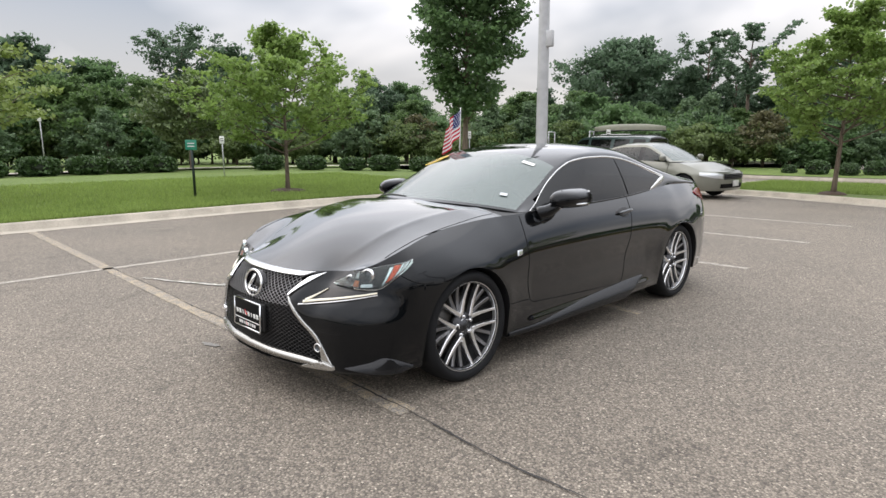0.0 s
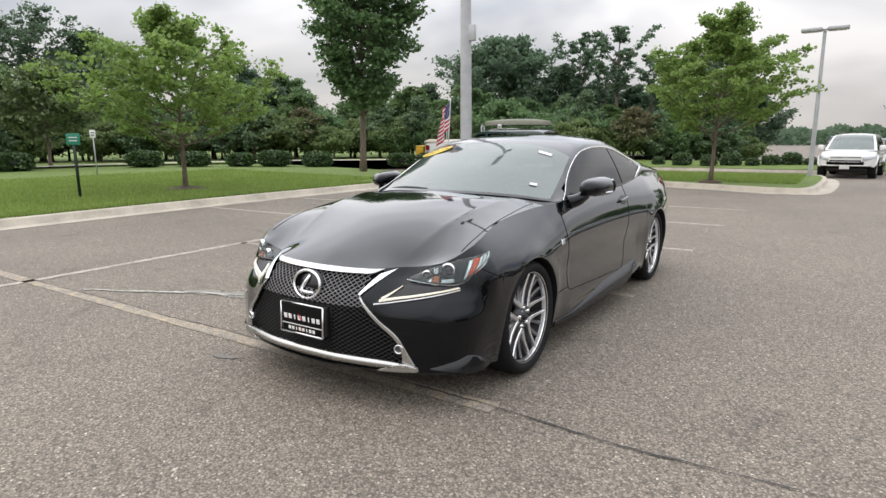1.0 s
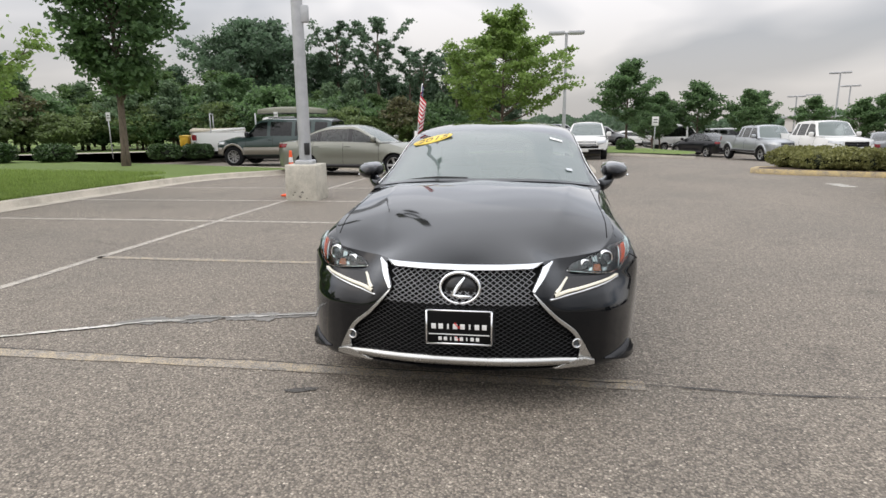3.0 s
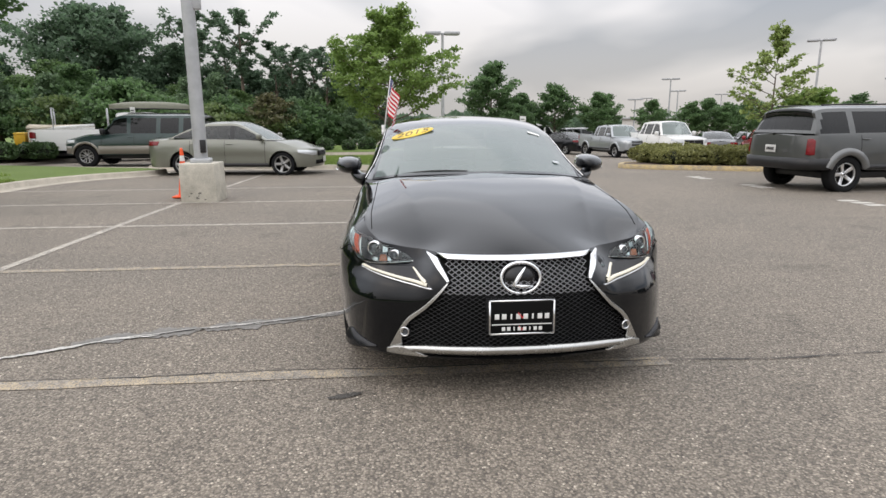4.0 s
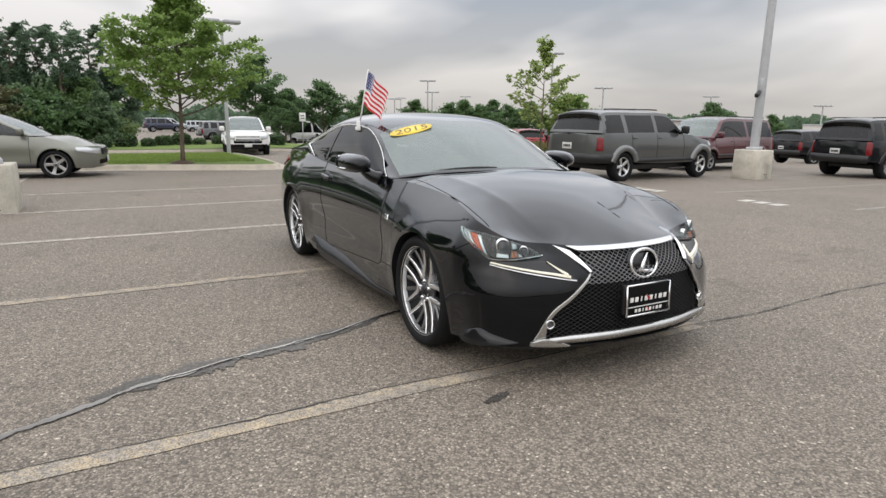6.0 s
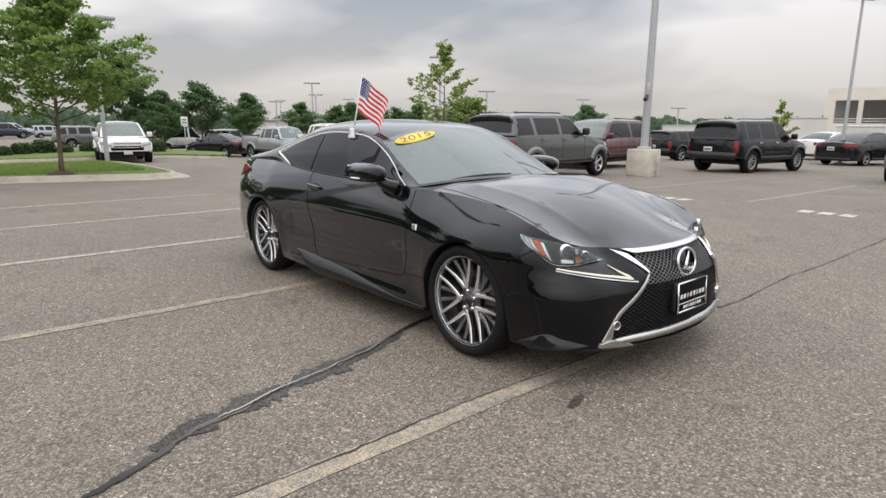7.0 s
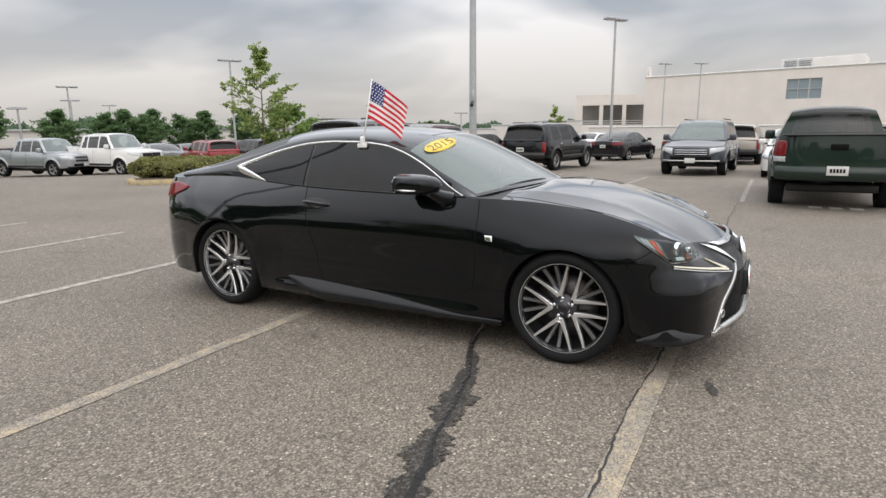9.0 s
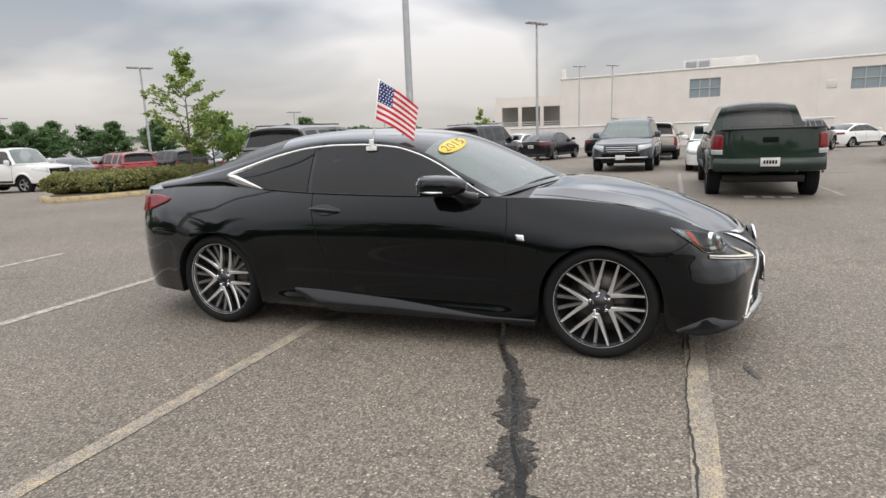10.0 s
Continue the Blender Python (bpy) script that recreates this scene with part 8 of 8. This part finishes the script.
for i, (x, y, s, k) in enumerate(((-42.4, 7.3, 1.36, 0), (-42.0, 9.7, 0.92, 1), (-41.9, 12.2, 1.05, 2), (-40.8, 15.2, 0.92, 1), (-39.0, 18.9, 0.78, 0), (-37.7, 21.2, 0.74, 2), (-37.0, 22.3, 0.80, 1), (-36.4, 23.3, 0.72, 0), (-35.1, 25.1, 0.72, 2),
                                   (-34.2, 26.4, 0.78, 1), (-32.0, 28.6, 0.70, 0), (-29.3, 32.4, 0.66, 2), (-24.8, 35.8, 0.78, 1), (-21.5, 38.0, 0.6, 0), (-45, 30, 0.9, 1), (-40, 36, 0.9, 2), (-52, 20, 1.0, 0))):
    plant_tree("street_tree", "small dark green tree in the far lot", (x, y), vases[k], i * 67, s * 1.05)

# the wood: a belt of mixed trees
wood = [tree_meshes(9.0, 7.0, 1.8, "round", M_LEAF2, 50, 14000, 0.19, 28, 0.26),
        tree_meshes(8.0, 6.0, 1.4, "oval", M_LEAF3, 51, 12500, 0.19, 28, 0.26),
        tree_meshes(10.0, 6.0, 3.4, "gaunt", M_LEAF3, 52, 6000, 0.18, 18, 0.24),
        tree_meshes(7.0, 6.0, 1.0, "round", leaf("wood_leaf", (0.055, 0.105, 0.036), (0.14, 0.225, 0.078), 0.5), 53, 12500, 0.18, 28, 0.26)]
wood.append(tree_meshes(9.8, 4.6, 4.4, "gaunt", M_LEAF3, 54, 3300, 0.17, 10, 0.17))
shrub = [tree_meshes(2.6, 3.2, 0.25, "bush", M_LEAF2, 60, 8000, 0.12, 14, 0.36), tree_meshes(2.2, 2.8, 0.2, "bush", leaf("scrub_leaf", (0.055, 0.09, 0.034), (0.165, 0.225, 0.082), 0.45), 61, 7000, 0.12, 14, 0.34),
         tree_meshes(2.5, 2.4, 0.3, "bush", leaf("russet_leaf", (0.06, 0.066, 0.034), (0.155, 0.150, 0.075), 0.4), 62, 4500, 0.12, 14, 0.30), tree_meshes(3.4, 1.9, 0.3, "maple", leaf("juniper_leaf", (0.065, 0.11, 0.06), (0.16, 0.24, 0.125), 0.4), 63, 6500, 0.11, 22, 0.26)]
rw = random.Random(5)
eye0 = (3.8, -0.5)
# x, y, height of the crown tops, kind: along the lawn, then behind the drive
LAWN_SIDE = [(-3.6, -39.2, 7.8, 1), (-4.7, -35.9, 5.5, 3), (-7.2, -38.4, 6.9, 0), (-9.0, -35.1, 5.5, 3), (-12.0, -36.9, 8.4, 2), (-14.5, -35.8, 8.0, 1), (-18.7, -29.9, 5.2, 3), (-22.5, -30.9, 6.3, 1),
             (-24.6, -29.7, 5.9, 0), (-27.8, -21.4, 4.8, 3), (-31.0, -22.5, 5.4, 1), (1.5, -38.0, 6.5, 0), (7.0, -38.5, 6.0, 1), (13.0, -38.5, 6.5, 0)]
DRIVE_SIDE = [(-37.3, -18.6, 5.6, 1), (-30.6, -18.9, 4.9, 3), (-28.9, -17.2, 4.5, 0), (-37.4, -13.7, 8.5, 4), (-39.0, -15.0, 6.6, 1), (-33.6, -9.5, 8.1, 4), (-36.5, -11.4, 6.3, 4), (-35.5, -8.2, 6.4, 4), (-32.5, -6.5, 6.1, 4), (-32.9, -4.6, 6.1, 4),
              (-36.0, -5.6, 6.6, 4), (-36.4, -3.2, 6.8, 4), (-38.4, -2.4, 5.0, 1), (-39.5, 8.6, 3.7, 0), (-40.5, -12.6, 5.6, 1), (-38.6, -10.2, 5.2, 1), (-41.0, -8.6, 5.6, 1), (-38.4, -7.0, 5.0, 1), (-40.2, -4.6, 5.3, 1), (-36.0, -16.4, 5.2, 1)]
TALL = (9.6, 8.5, 10.6, 7.5, 10.2)
WOOD = [(x, y, k, h / TALL[k]) for x, y, h, k in LAWN_SIDE + DRIVE_SIDE]
for k in range(44):
    # the lower canopy that closes the wood behind and between them
    ang = radians(-82 - 94 * (k % 22) / 21.0 + rw.uniform(-1.5, 1.5))
    dist = (38.5 if k < 22 else 47) + rw.uniform(-1.5, 2.5)
    kind = rw.choice((0, 1, 3, 3))
    WOOD.append((eye0[0] + dist * math.cos(ang), eye0[1] + dist * math.sin(ang), kind, rw.uniform(3.3, 4.5) / TALL[kind]))
for i, (x, y, k, s) in enumerate(WOOD):
    plant_tree("woodland_tree", "dense dark green woodland tree", (x, y), wood[k], rw.uniform(0, 360), s, gz(x, y) + 0.45 if y < -7 else gz(x, y), "woodland trees")
for k in range(84):
    ang = radians(-94 - 82.5 * k / 83.0 + rw.uniform(-1, 1))
    dist = 35.5 + rw.uniform(-2.5, 3.0)
    sx_, sy_ = eye0[0] + dist * math.cos(ang), eye0[1] + dist * math.sin(ang)
    plant_tree("woodland_shrub", "leafy shrub at the edge of the wood", (sx_, sy_), shrub[(0, 1, 3, 1, 0, 3, 1, 0, 1, 2, 3)[k % 11]], rw.uniform(0, 360), rw.uniform(0.7, 1.25), gz(sx_, sy_) + (0.42 if sy_ < -7 else 0.0), "woodland shrubs", "shrub")
# the broad oak that stands above the rest
plant_tree("oak_tree", "broad dark oak above the woodland edge", (-38.0, -20.2), tree_meshes(9.0, 8.4, 2.4, "round", M_LEAF3, 55, 20000, 0.20, 34, 0.26, 0.22), 40, z=gz(-38.0, -20.2) + 0.4, group="woodland trees")


# a far line of woods all round the horizon
def far_woods():
    rng = np.random.default_rng(3)
    n = 100000
    a = rng.uniform(-0.6, 2 * math.pi - 0.6, n)
    d = rng.uniform(120, 170, n)
    top = 3.2 + 1.1 * np.sin(a * 9) * np.sin(a * 23 + 1) + 0.5 * np.sin(a * 61) + 0.4 * np.sin(a * 147)
    z = rng.uniform(0, 1, n) ** 0.8 * top
    pts = np.stack([d * np.cos(a), d * np.sin(a), z - 0.7], -1)
    ob = new("far_woods", leaf_mesh("far_woods", pts, 0.95, M_LEAF3, 3, 0.1, 1.2))
    tagged(ob, "hazy dark line of far woods", "woods", "", "stuff")


far_woods()


def shrub_mesh(w, d, h, n, ls, mat, seed, lump=0.10):
    """A clipped shrub: leaves in a rounded shell over an inner core."""
    rng = np.random.default_rng(seed)
    u = rng.normal(size=(n, 3))
    u /= np.linalg.norm(u, axis=1)[:, None]
    u = np.sign(u) * np.abs(u) ** 0.65
    u /= np.maximum(np.linalg.norm(u, axis=1)[:, None] ** 0.6, 1e-3)
    r = rng.uniform(0.80, 1.05, (n, 1)) + lump * np.sin(u[:, :1] * 7 + seed) * np.cos(u[:, 1:2] * 6)
    p = u * r * np.array([w / 2, d / 2, h / 2])
    p[:, 2] = p[:, 2] + h / 2
    p = p[p[:, 2] > 0.02]
    return leaf_mesh("foliage", p, ls, mat, seed, 0.2, 1.5)


# near-black filling: the shade among the inner leaves is put into its colour
M_CORE = plain("shrub_inner_shade", (0.012, 0.018, 0.008), 0.95)


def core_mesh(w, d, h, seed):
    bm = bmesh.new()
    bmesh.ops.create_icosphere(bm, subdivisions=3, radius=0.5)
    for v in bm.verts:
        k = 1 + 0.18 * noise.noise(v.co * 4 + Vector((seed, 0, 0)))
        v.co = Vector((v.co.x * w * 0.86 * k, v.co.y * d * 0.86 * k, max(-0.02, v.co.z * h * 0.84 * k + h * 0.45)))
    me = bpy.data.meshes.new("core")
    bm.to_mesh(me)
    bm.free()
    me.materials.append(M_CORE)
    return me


hedge_kind = [(shrub_mesh(1.45, 1.25, 0.70, 2300, 0.085, M_HEDGE, 70 + k), core_mesh(1.45, 1.25, 0.70, k)) for k in range(3)]


def hedge_shrub(at, k, turn, s, z, label, group, km=None):
    x, y = at
    m = (km or hedge_kind)[k % 3]
    ob = thing("hedge_shrub", label, "shrub", group, at=pose(x, y, z, 0, 0, turn) @ Matrix.Diagonal((s, s, s, 1)))
    part("foliage", m[0], None, ob)
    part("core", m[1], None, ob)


# the hedge along the lawn, with gaps
hp = crv([(12, -22.3), (3.0, -23.4), (-4.0, -23.6), (-9.5, -22.8), (-13.0, -20.2), (-16.0, -16.8), (-18.5, -14.6), (-20.0, -13.6)], 400)
hd = np.r_[0, np.cumsum(np.linalg.norm(np.diff(hp, axis=0), axis=1))]
rh = random.Random(9)
s_at, i = 0.5, 0
while s_at < hd[-1]:
    p = (np.interp(s_at, hd, hp[:, 0]), np.interp(s_at, hd, hp[:, 1]))
    d = np.array([np.interp(s_at + 0.2, hd, hp[:, 0]) - p[0], np.interp(s_at + 0.2, hd, hp[:, 1]) - p[1]])
    hedge_shrub(p, i, math.degrees(math.atan2(d[1], d[0])), rh.uniform(0.85, 1.12), gz(*p) + 0.13 + bank(*p), "clipped dark green hedge shrub at the edge of the lawn", "hedge shrubs")
    i += 1
    s_at += rh.uniform(1.2, 2.2) + (2.6 if i % 5 == 0 else 0)
# low shrubs beyond the maple's island
round_kind = [(shrub_mesh(0.86, 0.82, 0.66, 1500, 0.06, M_HEDGE, 90 + k, 0.05), core_mesh(0.86, 0.82, 0.66, k + 9)) for k in range(3)]
for i, (x, y) in enumerate(((-25.9, -2.8), (-26.4, -1.9), (-26.4, -1.0), (-26.9, -0.3), (-27.3, 0.5), (-27.2, 1.3), (-27.6, 2.3), (-26.0, -4.0), (-26.4, -5.2), (-27.4, 3.6), (-27.0, 5.0))):
    hedge_shrub((x, y), i, i * 50, 0.9 + 0.2 * math.sin(i * 2.1), gz(x, y) + 0.15, "small round clipped shrub in the far lawn", "low shrubs", round_kind)
# the planting bed's shrubs
bed_kind = [(shrub_mesh(1.5, 1.4, 0.64, 6500, 0.05, M_SCRUB, 80 + k, 0.16), core_mesh(1.4, 1.3, 0.56, k + 5)) for k in range(3)]
rb = random.Random(12)
for i, t in enumerate(np.linspace(0, 1, 9)):
    for j in range(2):
        x = -13.75 - 1.05 * j + 0.9 * t + rb.uniform(-0.12, 0.12)
        y = 8.45 + 6.7 * t + rb.uniform(-0.2, 0.2)
        hedge_shrub((x, y), i + j, rb.uniform(0, 360), rb.uniform(0.85, 1.1), gz(x, y) + 0.10, "olive green low shrub filling a planting bed", "bed shrubs", bed_kind)


# grass blades along the near lawn's edge and over the lawns
def blades(name, pts, ls, mat, seed, label):
    rng = np.random.default_rng(seed)
    n = len(pts)
    a = rng.uniform(0, 2 * math.pi, n)
    w = ls * 0.14
    hgt = ls * rng.uniform(0.5, 1.3, n)
    dx, dy = np.cos(a) * w, np.sin(a) * w
    lean = rng.normal(size=(n, 2)) * ls * 0.35
    b0 = np.stack([pts[:, 0] - dx, pts[:, 1] - dy, pts[:, 2]], -1)
    b1 = np.stack([pts[:, 0] + dx, pts[:, 1] + dy, pts[:, 2]], -1)
    tip = np.stack([pts[:, 0] + lean[:, 0], pts[:, 1] + lean[:, 1], pts[:, 2] + hgt], -1)
    v = np.stack([b0, b1, tip], 1).reshape(-1, 3)
    me = bpy.data.meshes.new(name)
    me.vertices.add(3 * n)
    me.vertices.foreach_set("co", v.astype(np.float32).ravel())
    me.loops.add(3 * n)
    me.loops.foreach_set("vertex_index", np.arange(3 * n, dtype=np.int32))
    me.polygons.add(n)
    me.polygons.foreach_set("loop_start", np.arange(0, 3 * n, 3, dtype=np.int32))
    me.materials.append(mat)
    me.update(calc_edges=True)
    tagged(new(name, me), label, "grass", "", "stuff")


rg = np.random.default_rng(21)
gx, gy = rg.uniform(-11.0, 9.0, 110000), -8.97 - 9.5 * rg.uniform(0, 1, 110000) ** 1.5
ok = ~((gx < -9.0) & (gy > -10.2))
gp = np.array([(x, y, gz(x, y) + 0.125 + bank(x, y)) for x, y in zip(gx[ok], gy[ok])])
blades("grass", gp, 0.085, M_BLADE, 22, "short mown grass of the lawn")
gx, gy = rg.uniform(-20.2, -14.6, 34000), rg.uniform(-4.0, 1.4, 34000)
blades("grass", np.array([(x, y, gz(x, y) + 0.125) for x, y in zip(gx, gy)]), 0.085, M_BLADE, 23, "short mown grass of the island")
